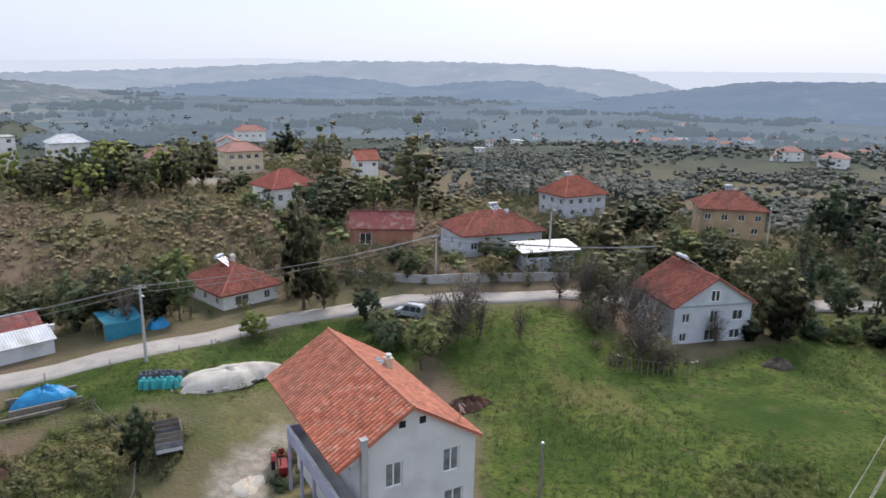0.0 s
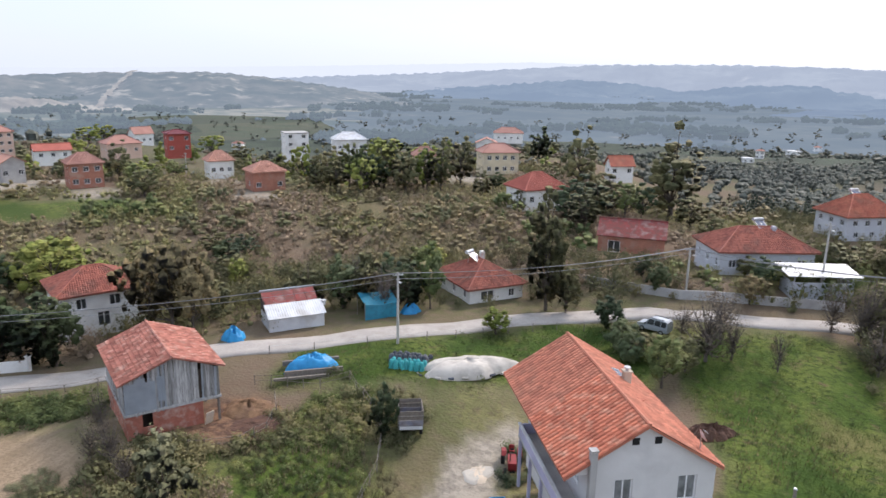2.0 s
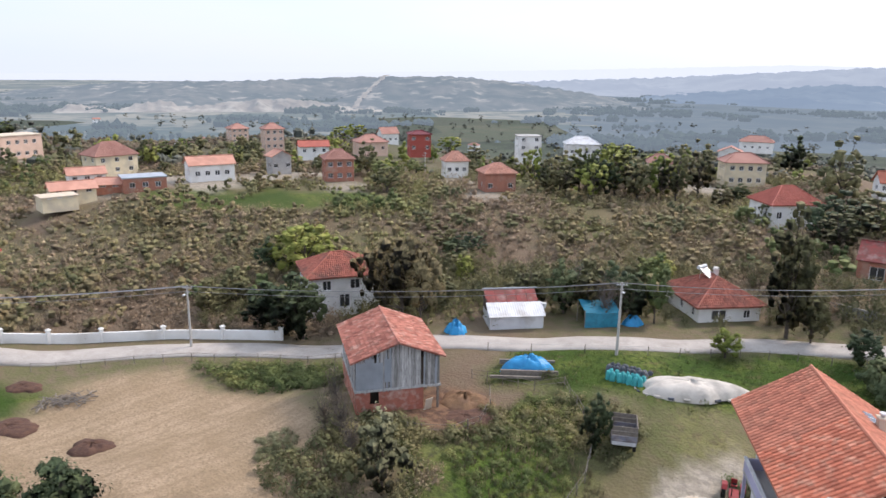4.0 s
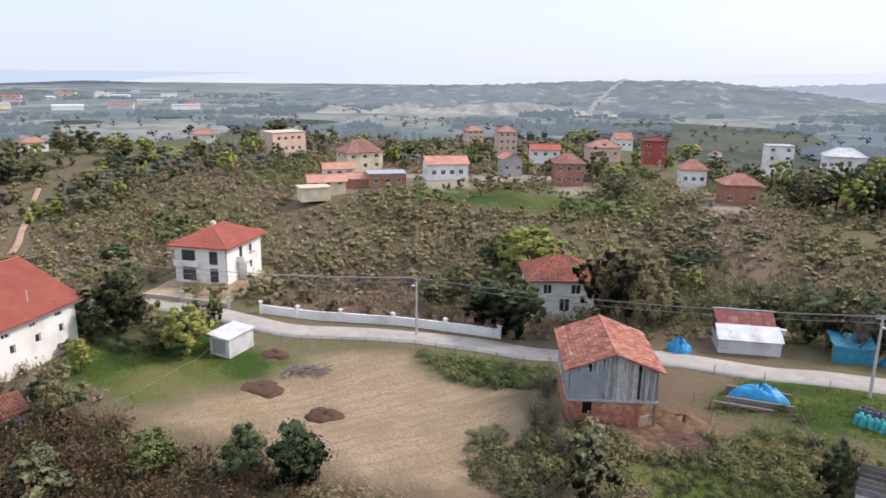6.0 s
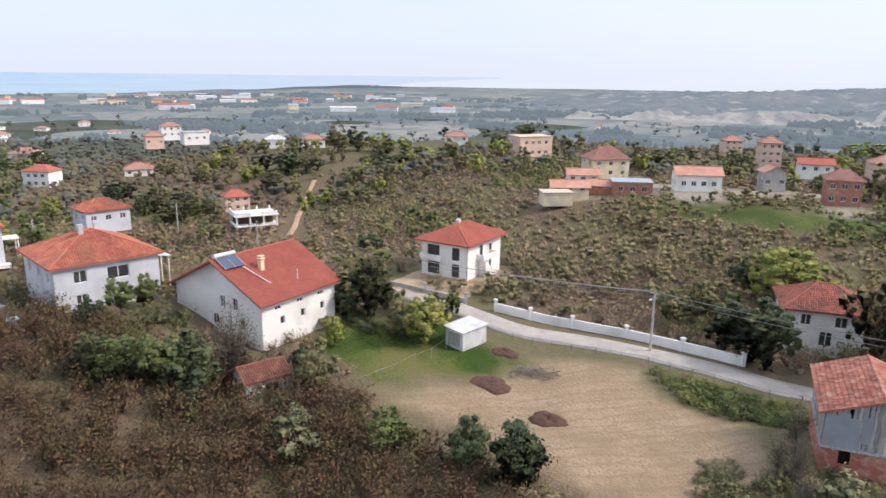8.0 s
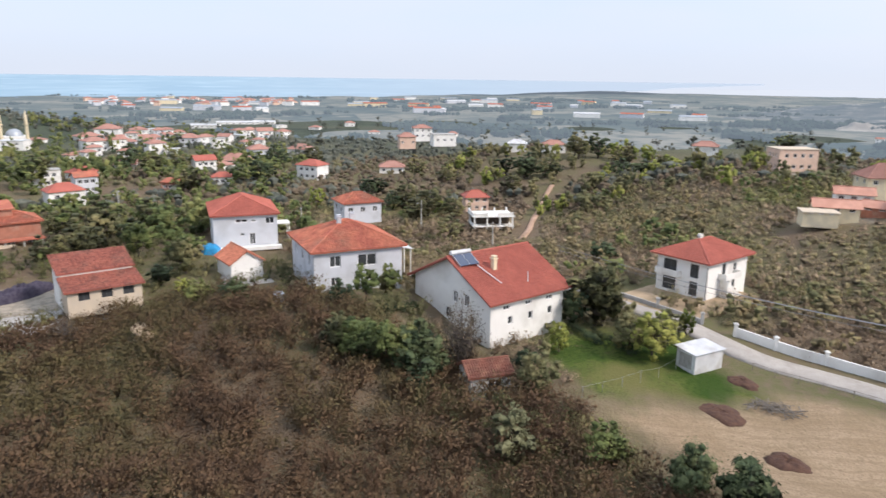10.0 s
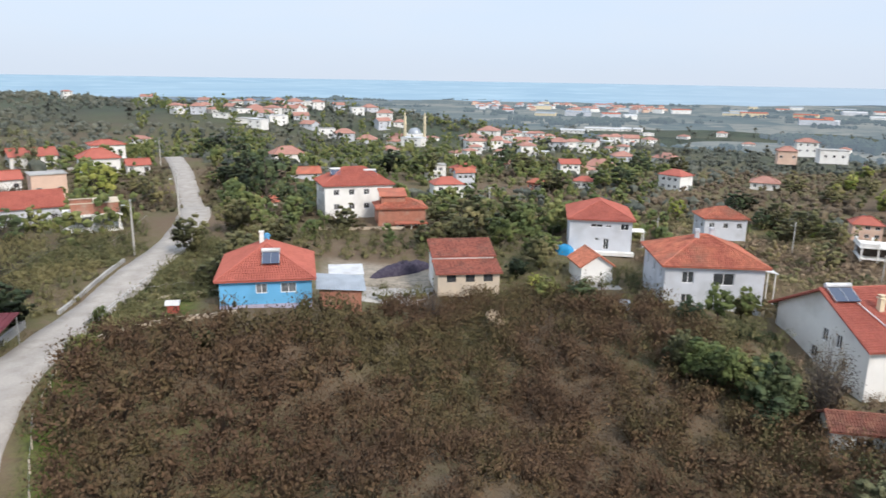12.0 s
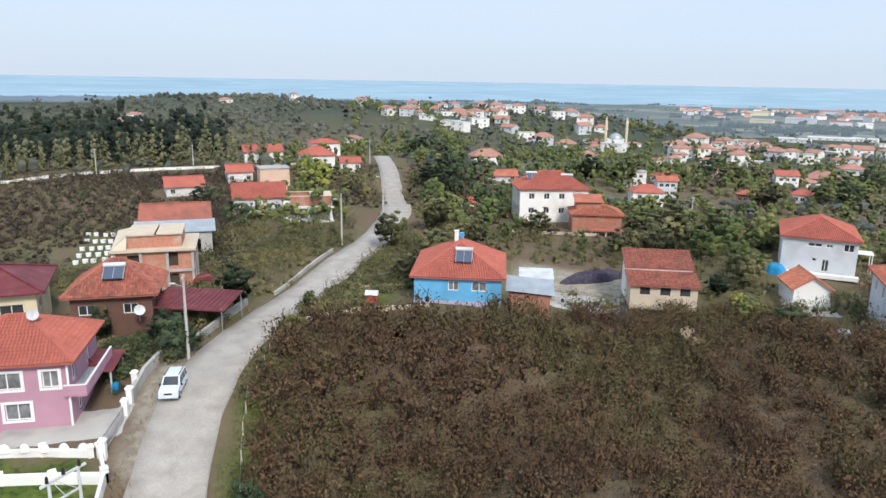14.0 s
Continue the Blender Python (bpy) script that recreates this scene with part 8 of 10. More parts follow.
MORE += [
    ("broad2", -23.9, 105, 7.2, 0.7), ("broad2", -24.8, 139, 8.1, 0.75), ("dark", -28.3, 146, 10.2, 0.98), ("dark", -24.9, 159, 12.5, 0.82),
    ("broad2", -27.3, 286, 17.9, 0.88), ("broad2", -19, 135, 6.2, 1.05), ("dark", -19.1, 182, 6.9, 1.41), ("broad2", -14.1, 188, 7.3, 1.53),
    ("dark", -25.1, 122, 6.8, 0.74), ("broad2", -26.8, 126, 6.9, 0.7), ("broad2", -28.5, 131, 7, 0.7), ("bare", -4.8, 100, 5.9, 0.82),
    ("broad2", -3.4, 101, 4.7, 1.01), ("dark", -1.4, 112, 4.7, 1.5), ("broad2", 0.1, 117, 3.4, 1.6), ("bare", 4.2, 90, 4.7, 0.96),
    ("broad2", 6.6, 83, 3.3, 1.46), ("shrub_dark", 8, 82, 3.7, 0.96), ("broad2", 3.7, 81, 4.4, 1.28), ("bare", 0.3, 85, 6, 0.81),
]
MORE += [
    ("dark", 56.6, 127, 6.4, 1.09), ("bright", 53.6, 121, 10.2, 1.25), ("dark", 57.5, 97, 7, 1.13), ("dark", 54.2, 92, 9.1, 0.97),
    ("broad2", 59.4, 107, 6.7, 1.01), ("broad2", 61.4, 104, 5.6, 1.13), ("autumn", 47.5, 97, 11.3, 0.7), ("autumn", 44.3, 92, 10.9, 0.7),
    ("broad2", 42.4, 99, 5.1, 1.1), ("broad2", 40.9, 120, 5, 1.6), ("dark", 40, 133, 4.4, 1.6), ("broad2", 42.3, 135, 5, 1.6),
    ("bright", 48.8, 189, 8.7, 1.29), ("broad2", 47.1, 180, 7, 1.6), ("broad", 44.8, 213, 5, 1.6), ("bright", 36.3, 292, 11.5, 1.4),
    ("dark", 34.4, 204, 6.5, 1.6), ("broad2", 32.6, 185, 8.9, 1.16), ("bright", 30.7, 181, 10.2, 1), ("broad2", 27.1, 183, 10.9, 1.08),
]
MORE += [
    ("dark", 29.4, 186, 9.7, 0.99), ("bright", 25.3, 186, 11.8, 0.87), ("bright", 42.1, 396, 10.7, 1.6), ("broad", 64, 271, 7.4, 1.38),
    ("broad2", 65.1, 250, 10.1, 1), ("broad", 62.6, 345, 7.1, 1.25), ("broad2", 57.6, 304, 10.9, 1.07), ("broad2", 52.4, 309, 9.2, 1.38),
    ("bright", 49.4, 403, 9.1, 1.6), ("shrub_dark", 78, 59, 5.4, 0.74), ("shrub_dark", 73.5, 55, 5.6, 0.84), ("broad", 85, 63, 4.6, 1.27),
    ("broad2", 86.7, 99, 9.2, 1.1), ("dark", 88.6, 98, 6.6, 1.05), ("broad2", 83.9, 90, 5.5, 1.25), ("broad2", 82, 91, 4.8, 1.09),
    ("broad2", 81.1, 96, 4.2, 1.32), ("bare", 98.1, 78, 9.4, 0.76), ("dark", 100.7, 76, 6.9, 1.01), ("broad", 103.8, 77, 5.5, 1.09),
]
MORE += [
    ("broad", 106.1, 76, 5.3, 0.97), ("broad2", 108.5, 78, 5.2, 0.93), ("dark", 94.6, 298, 8.9, 1.52), ("dark", 92.9, 288, 8.7, 1.6),
    ("dark", 91.5, 288, 6.6, 1.6), ("broad2", 94.1, 267, 8.1, 1.6), ("broad2", 101.8, 318, 9.1, 1.56), ("broad2", 99.2, 291, 8.5, 1.6),
    ("dark", 104.9, 267, 6.6, 1.6), ("broad2", 100.6, 240, 7.1, 1.6), ("broad2", 98.7, 219, 8.2, 1.6), ("dark", 103.6, 235, 6.8, 1.6),
    ("broad2", 101.8, 215, 7.1, 1.6), ("dark", 85.4, 270, 8.4, 1.6), ("dark", 84, 265, 6.9, 1.6), ("broad2", 89.2, 337, 9, 1.6),
    ("shrub_dark", 86.5, 162, 5, 1.29), ("broad2", 106.3, 106, 4.6, 0.97), ("broad2", 104.3, 96, 3.6, 1.18), ("broad", 119.3, 98, 3.4, 1.53),
]
MORE += [
    ("dark", 116.5, 95, 3.7, 1.6), ("broad2", 120.2, 115, 5.8, 1.12), ("bright", 120.5, 105, 2.7, 1.28), ("broad", 133.6, 115, 4.6, 1.17),
    ("broad2", 128.3, 153, 6.1, 1.6), ("broad2", 125.6, 146, 8.2, 1.44), ("dark", 123.8, 138, 5.6, 1.25), ("broad2", 127, 130, 6.3, 1.6),
    ("broad", 122.5, 152, 7.4, 1.04), ("dark", 132.7, 313, 11.8, 1.47), ("broad", 129.8, 299, 10.3, 1.59), ("dark", 143.9, 192, 12.7, 1.18),
    ("dark", 145.1, 210, 8.6, 1.6), ("broad2", 144.9, 129, 6.4, 1.26), ("bright", 109.8, 240, 7.8, 0.99), ("dark", 105.5, 268, 7.5, 1.6),
    ("broad2", 100.9, 221, 10.6, 1.49), ("broad2", 102.7, 238, 9.5, 1.35), ("dark", 93.1, 290, 10.8, 1.6), ("broad2", 91.1, 289, 8.5, 1.6),
]
MORE += [
    ("broad2", 88.9, 326, 11.7, 1.6), ("dark", 87.4, 331, 11.7, 1.6), ("broad2", 85.5, 305, 10.6, 1.6), ("broad2", 103.9, 132, 4.4, 1.6),
    ("broad2", 99, 188, 7.5, 1.6), ("broad2", 83.4, 132, 2.9, 1.6), ("dark", 86.2, 161, 4.8, 1.6), ("broad", 106, 93, 4.8, 1.01),
    ("dark", 107.9, 90, 3.9, 1.47), ("broad2", 110.1, 356, 11.3, 1.6), ("dark", 112.8, 364, 11.5, 1.6), ("broad", 115.6, 285, 9.1, 1.59),
    ("dark", 161.8, 80, 8, 0.89), ("bright", 154.3, 197, 10.9, 1.13), ("dark", 160.5, 140, 6.6, 1.43),
    ("broad2", 150.7, 159, 7.7, 1.15), ("broad2", 144.6, 107, 6.3, 1.46), ("broad2", 147, 96, 4.9, 1.31), ("broad2", 141.9, 119, 5.9, 1.51),
]
MORE += [
    ("broad2", 136.3, 141, 5.7, 1.6), ("dark", 143.4, 213, 13.5, 1.13), ("dark", 141.5, 227, 9, 1.6), ("broad2", 147.9, 208, 8.3, 1.6),
    ("broad", 129.9, 300, 10.4, 1.6), ("dark", 123.7, 343, 12.7, 1.6), ("broad2", 126.5, 139, 7.7, 1.6), ("broad", 123.4, 127, 5.9, 1.3),
    ("broad2", 129.5, 131, 5.3, 1.6), ("dark", 114.1, 291, 12.1, 1.49), ("broad2", 119.5, 268, 9.8, 1.47), ("broad2", 122, 321, 9.5, 1.6),
    ("broad", 119.8, 126, 3.8, 1.6), ("dark", 122, 111, 3.5, 1.6), ("broad", 132, 106, 4.4, 1.41), ("shrub", 135.1, 91, 3.1, 1.07),
    ("dark", 158.2, 82, 4.9, 1.37), ("broad2", 147.9, 71, 2.5, 1.6),
    ("bare", 51.2, 60.5, 5.0, 0.75), ("bare", 52.6, 62.0, 4.4, 0.8), ("bare", 50.4, 57.5, 3.6, 0.9),
    ("shrub_dark", 165.6, 74.5, 4.2, 1.1), ("shrub_dark", 160.4, 80.5, 4.4, 1.1), ("autumn", 163.6, 74.0, 2.2, 1.3), ("autumn", 165.2, 70.5, 1.8, 1.4), ("bare", 157.0, 88.5, 3.4, 1.1),
]
for kind_, az_, d_, h_, w_ in MORE:
    x, y = polar(az_, d_)
    if not inside(x, y, CLEAR_PLOT) and house_clear(np.array(x), np.array(y), 5.5) and road_clear(np.array(x), np.array(y), 3.4):
        tree(kind_, x, y, h_, w_)


# ---- walls, fences and plots ----
def wall_run(name, label, pts, h, thick, material, post_h=0.0, posts=True, category="wall", post=0.42):
    ob = thing(name, label, category, Matrix())
    for (x0, y0), (x1, y1) in zip(pts, pts[1:]):
        n = max(1, int(math.hypot(x1 - x0, y1 - y0) / 3.0))
        g = Geo()
        for k in range(n):
            ax, ay = x0 + (x1 - x0) * k / n, y0 + (y1 - y0) * k / n
            bx, by = x0 + (x1 - x0) * (k + 1) / n, y0 + (y1 - y0) * (k + 1) / n
            L = math.hypot(bx - ax, by - ay)
            nx, ny = -(by - ay) / L * thick / 2, (bx - ax) / L * thick / 2
            za, zb = gz(ax, ay), gz(bx, by)
            p = [(ax + nx, ay + ny), (ax - nx, ay - ny), (bx - nx, by - ny), (bx + nx, by + ny)]
            zs = [za, za, zb, zb]
            g.poly([(q[0], q[1], z - 0.6) for q, z in zip(p, zs)] + [(q[0], q[1], z + h) for q, z in zip(p, zs)], [(4, 7, 6, 5), (0, 4, 5, 1), (1, 5, 6, 2), (2, 6, 7, 3), (3, 7, 4, 0)])
            g.poly([(q[0] + 0.0, q[1], z + h) for q, z in zip(p, zs)] + [(q[0], q[1], z + h + 0.07) for q, z in zip(p, zs)], [(4, 7, 6, 5), (0, 4, 5, 1), (1, 5, 6, 2), (2, 6, 7, 3), (3, 7, 4, 0)])
        part("panel", g, material, ob)
    if posts:
        for x, y in pts:
            z = gz(x, y)
            part("pillar", Geo().box((x, y, z + post_h / 2 - 0.3), (post, post, post_h + 0.6)).box((x, y, z + post_h + 0.05), (post + 0.16, post + 0.16, 0.14)).box((x, y, z + post_h + 0.17), (post * 0.6, post * 0.6, 0.12)), material, ob)
    return ob


def fence(label, pts, h=1.1, step=2.4, rails=2, material=TIMBER, lean=4.0, r=0.05):
    ob = thing("fence", label, "fence", Matrix())
    rf = random.Random(int(abs(pts[0][0] * 10)))
    spots = []
    for (x0, y0), (x1, y1) in zip(pts, pts[1:]):
        n = max(1, int(math.hypot(x1 - x0, y1 - y0) / step))
        spots += [(x0 + (x1 - x0) * k / n, y0 + (y1 - y0) * k / n) for k in range(n)]
    spots.append(pts[-1])
    tops = []
    for x, y in spots:
        z = gz(x, y)
        t = (x + rf.uniform(-1, 1) * lean * 0.01 * h, y + rf.uniform(-1, 1) * lean * 0.01 * h, z + h * rf.uniform(0.88, 1.12))
        part("post", Geo().tube((x, y, z - 0.3), t, r, r * 0.85, 6), material, ob)
        tops.append((Vector((x, y, z)), Vector(t)))
    for k in range(rails):
        f = 0.92 - 0.42 * k
        for (a0, a1), (b0, b1) in zip(tops, tops[1:]):
            g = Geo().tube(a0.lerp(a1, f), b0.lerp(b1, f), 0.022 if rails > 1 else 0.012, n=4)
            part("rail" if rails > 1 else "wire", g, material if rails > 1 else STEEL, ob)
    return ob


wall_run("garden_wall", "white rendered garden wall with capped pillars", [(-97.2, 24.3), (-94.6, 28.9), (-92, 34.4), (-87.2, 40.5), (-81.7, 46), (-76.2, 51.4)], 1.25, 0.25, WHITE, 1.75)
wall_run("garden_wall", "low concrete wall along the villa plot", [(-113, 8.5), (-106, 15), (-100.5, 20.5)], 0.7, 0.25, CONCRETE, 1.6)
wall_run("garden_wall", "grey concrete garden wall above the lane", [(-24, 107.5), (-13.6, 103.2), (-8.4, 102), (2.6, 105), (13, 108.5)], 1.3, 0.2, CONCRETE, 1.4, False)
wall_run("garden_wall", "low pale wall round a garden plot", [(-33, -74), (-41, -68.5), (-46, -66)], 0.5, 0.3, SLAB, 0.6, False)
wall_run("garden_wall", "low pale wall round a garden plot", [(-42, -84), (-50, -79), (-57, -77)], 0.7, 0.3, SLAB, 0.6, False)
wall_run("garden_wall", "low pale wall before the white house", [(-96, -108), (-104, -102), (-110, -97)], 0.5, 0.3, SLAB, 0.6, False)
wall_run("garden_wall", "grey stone wall along the lane", [(-21.4, -75), (-27, -82), (-31.5, -87)], 0.9, 0.35, CONCRETE, 0.9, False)
wall_run("garden_wall", "low white wall along the wood lane", [polar(a, d) for a, d in ((184, 233), (178, 237), (172, 240), (166, 243.5), (161, 246))], 0.8, 0.3, WHITE, 0.9, False)
for a_, d_ in ((176.5, 234), (170.2, 238), (163.5, 242)):
    utility_pole(*polar(a_, d_), 8.0, None, 40)
wall_run("garden_wall", "low concrete wall along the lane", [(-36, -88.5), (-44, -95.5), (-52, -102.5)], 0.5, 0.3, CONCRETE, 0.6, False)
fence("thin posts with wire along the lane verge", [(-50.5, 63.6), (-46, 66.3), (-40.5, 69.4), (-34.9, 74.2), (-29.9, 80.6), (-22, 87), (-12, 91)], 1.1, 3.2, 1)
fence("wooden posts with wire along the lane", [(-62, 53.5), (-70, 47), (-78, 39.5), (-84, 31.5), (-88, 24.5)], 1.1, 2.6, 2)
fence("curved rail fence round the barn yard", [(-43.2, 42.6), (-41.9, 43.2), (-39.8, 45.5), (-39.6, 49), (-41.2, 52.5), (-43.1, 54.8)], 1.2, 1.6, 2)
fence("rough garden fence of sticks and wire", [(-47, 56.5), (-39.9, 58.4), (-37.6, 60.6), (-33, 57), (-30.2, 54.3), (-28.1, 49.6), (-27, 44)], 1.3, 1.7, 2)
fence("wire mesh fence beside the lawn", [(-75.4, 3.4), (-79, 8), (-83, 12.6), (-86, 15)], 1.5, 2.2, 1, STEEL, r=0.035)
fence("pale posts along the orchard edge", [(-13.6, -42), (-16.4, -48.8), (-19.0, -55), (-21.6, -60.4), (-25.2, -65.4), (-28.4, -70.2)], 1.15, 2.4, 1, SLAB, r=0.07)
fence("row of posts before the white house ruins", [(15, 80.6), (18.2, 79.4), (22, 79.6), (25.6, 80.6)], 1.9, 0.55, 1, TIMBER, 12)
fence("thin stakes in the vegetable plot", [(-44, -86), (-50, -82.5), (-56, -79.5)], 1.9, 0.8, 1, TIMBER, 8, 0.03)
fence("road barrier rail beside the lane", [(-38, -82.4), (-45, -88.4), (-52, -93)], 0.8, 1.6, 2, METAL_WHITE)
fence("wooden stakes along the upper garden", [(-52, -110), (-60, -116), (-68, -124)], 1.3, 2.4, 1)

# metal container shed, red-roofed hut, heaps in the field
ms = thing("shed", "grey sheet-metal shed in the field corner", "shed", pose(-87.6, 18.0, -4.75, 0, 0, 128))
g = Geo()
for p_, q_ in (((-2.4, -1.5), (2.4, -1.5)), ((2.4, -1.5), (2.4, 1.5)), ((2.4, 1.5), (-2.4, 1.5)), ((-2.4, 1.5), (-2.4, -1.5))):
    wall_face(g, p_, q_, -0.4, 2.2, [])
part("wall", g, METAL_WHITE, ms)
part("door_panel", Geo().box((-2.43, 0, 1.0), (0.05, 2.0, 1.8)), WOOD, ms)
part("roof", corrugated((-2.7, -1.8, 2.22), (2.7, -1.8, 2.22), (2.7, 1.8, 2.5), (-2.7, 1.8, 2.5), 36), METAL_WHITE, ms)
hut = house("hut", "small hut with a rusty red roof in bushes", -74.6, -7.6, -4.4, 118, 5.6, 4.4, 2.3, "gable_x", 1.2, WHITE, TILE_HUT, 0.4, front=[(0.6, 0.6, 1.6, 1.1)], tiles=True, category="hut")
for x, y, lx, ly, h, sd, m_ in ((-66.6, 22.9, 4.8, 3.6, 0.55, 1.0, MANURE), (-84.6, 22.6, 4.2, 3.0, 0.35, 2.0, MANURE), (-76.4, 18.6, 6.0, 4.0, 0.3, 3.0, MANURE), (-41.6, 49, 6.0, 4.0, 0.25, 4.0, MANURE)):
    solid("manure", mound(lx, ly, h, sd, noise_h=0.14), m_, "spread heap of dark reddish manure on soil", "heap", smooth=True, m=on_ground(x, y, 40))
g = Geo()
for i in range(70):
    q = Vector((rs.uniform(-2.6, 2.6), rs.uniform(-1.2, 1.2), rs.uniform(0.05, 0.5)))
    d_ = Vector((rs.uniform(-1, 1), rs.uniform(-1, 1), rs.uniform(-0.15, 0.15))).normalized() * rs.uniform(0.5, 1.3)
    g.tube(q - d_, q + d_, 0.06, 0.03, 5)
solid("brushwood", g, TIMBER, "tangled pile of cut branches", "brushwood", m=on_ground(-78.0, 24.6, 60))
solid("brushwood", mound(4.0, 3.0, 0.8, 6.0, noise_h=0.2), WOOD_AND_SHADE, "low dark pile of brush in the meadow", "brushwood", m=on_ground(36.5, 84.5, 20))
solid("brushwood", mound(5.0, 3.0, 1.0, 7.0, noise_h=0.2), MANURE, "reddish brush beside the farmhouse", "brushwood", m=on_ground(-1.2, 68.6, 20))
# pale dug plot round the villa, paved yards
for nm, lb, x, y, yaw, lx, ly, m_ in (("plot", "levelled bare plot round the villa", -113.5, 20.5, 138, 22, 16, SOIL), ("yard", "concrete yard before the pink house", -6.8, -64.6, 156, 11.5, 6.5, PAVING), ("yard", "paved yard beside the low sheds", -77, -68, 140, 22, 9, PAVING),
                                      ("yard", "paved yard before the grey house", -98, -47, 124, 8, 10, PAVING), ("yard", "pale yard of the brick house", -29, -99, 150, 12, 7, PAVING)):
    g = Geo()
    n_, mm = int(lx), int(ly)
    c_, s_ = cos(radians(yaw)), sin(radians(yaw))
    P_ = []
    for i in range(n_ + 1):
        for j in range(mm + 1):
            u, v_ = -lx / 2 + lx * i / n_, -ly / 2 + ly * j / mm
            if i in (0, n_) or j in (0, mm):
                u, v_ = u + rs.uniform(-0.4, 0.4), v_ + rs.uniform(-0.4, 0.4)
            X_, Y_ = x + u * c_ - v_ * s_, y + u * s_ + v_ * c_
            P_.append((X_, Y_, gz(X_, Y_) + 0.16 - (0.3 if i in (0, n_) or j in (0, mm) else 0)))
    g.poly(P_, [(i * (mm + 1) + j, (i + 1) * (mm + 1) + j, (i + 1) * (mm + 1) + j + 1, i * (mm + 1) + j + 1) for i in range(n_) for j in range(mm)])
    solid(nm, g, m_, lb, "yard", kind="structure", smooth=True)
g, _l = ribbon([(2.2, 49.5), (3.4, 46.8), (5.6, 43.5), (9, 39)], 0.7, 0.03, 1.0)
solid("footpath", g, SOIL, "narrow trodden path in the meadow", "track", kind="structure", smooth=True)

# hedges, gate and forecourt
for x, y, yaw, L in ((-95.5, 3.2, 36, 10), (-92.0, 7.6, 36, 9), (-103.5, -20.5, 30, 12), (-88, -21, 120, 6)):
    rng = np.random.default_rng(int(abs(x * 10)))
    cpts = np.stack([rng.uniform(-L / 2, L / 2, 90), rng.uniform(-0.35, 0.35, 90), rng.uniform(0.2, 1.1, 90)], -1)
    lv = leaf_cards(rng, cpts, 22, 0.16, 0.10).reshape(-1, 3)
    solid("hedge", soften(np_mesh("hedge", lv, np.arange(len(lv)).reshape(-1, 4), LEAF_DARK), lv * (0.3, 1, 1) + (0, 0, 0.4)), None, "clipped dark green garden hedge", "hedge", m=on_ground(x, y, yaw))
gate = thing("gate", "white steel sliding gate between pillars", "gate", on_ground(-9.8, -60.2, 62))
part("gate_frame", Geo().box((0, 0, 0.25), (5.2, 0.08, 0.08)).box((0, 0, 1.55), (5.2, 0.08, 0.08)).box((-2.6, 0, 0.9), (0.08, 0.08, 1.4)).box((2.6, 0, 0.9), (0.08, 0.08, 1.4)), STEEL, gate)
for k in range(20):
    part("bar", Geo().box((-2.45 + k * 0.258, 0, 0.9), (0.04, 0.04, 1.3)), STEEL, gate)
for x, y in ((-11.4, -63.4), (-8.4, -57.4), (-12.2, -65.2), (-13.2, -67.4)):
    solid("gate_pillar", Geo().box((0, 0, 0.6), (0.5, 0.5, 1.9)).box((0, 0, 1.6), (0.66, 0.66, 0.12)).box((0, 0, 1.72), (0.4, 0.4, 0.14)), WHITE, "white rendered gate pillar with cap", "gate pillar", "gate pillars", m=on_ground(x, y, 62))
wall_run("garden_wall", "white front wall with rounded tops", [(-7.6, -58.2), (-4.5, -60.4), (-1.5, -62.2), (2.5, -64.4)], 0.55, 0.3, WHITE, 0.9)
wall_run("garden_wall", "white low wall round the lawn", [(-7.9, -54.4), (-4.6, -56.2), (-1.3, -58), (2.5, -60)], 0.6, 0.5, WHITE, 0.8)
wall_run("garden_wall", "white side wall of the lawn", [(-8.2, -57.8), (-7.9, -54.4), (-6.4, -50.8)], 0.9, 0.25, WHITE, 1.1)
wall_run("garden_wall", "grey stone wall by the parked van", [(-12.2, -65.2), (-14.4, -68.8), (-16.8, -72.0)], 1.0, 0.35, CONCRETE, 1.0, False)
for i in range(6):
    x, y = -7.2 + 1.3 * i, -58.6 - 0.8 * i
    solid("wall_ball", mound(0.9, 0.5, 0.55, 1.0 + i, 14, 5, 0.4, 0.0), WHITE, "rounded white ornament on the wall", "ornament", "wall ornaments", smooth=True, m=on_ground(x, y, -32, 0.6))


# ---- vehicles ----
def body_shell(profile, width, top_in):
    """A car body from its side outline (y, z), narrower above."""
    g = Geo()
    n = len(profile)
    zmax = max(z for _, z in profile)
    pts = []
    for s in (-1, 1):
        for y, z in profile:
            k = max(0.0, (z - 0.95) / (zmax - 0.95)) if zmax > 0.95 else 0
            pts.append((s * (width / 2 - top_in * k), y, z))
    g.poly(pts, [tuple(range(n)), tuple(range(2 * n - 1, n - 1, -1))] + [(i, n + i, n + (i + 1) % n, (i + 1) % n) for i in range(n)])
    return g


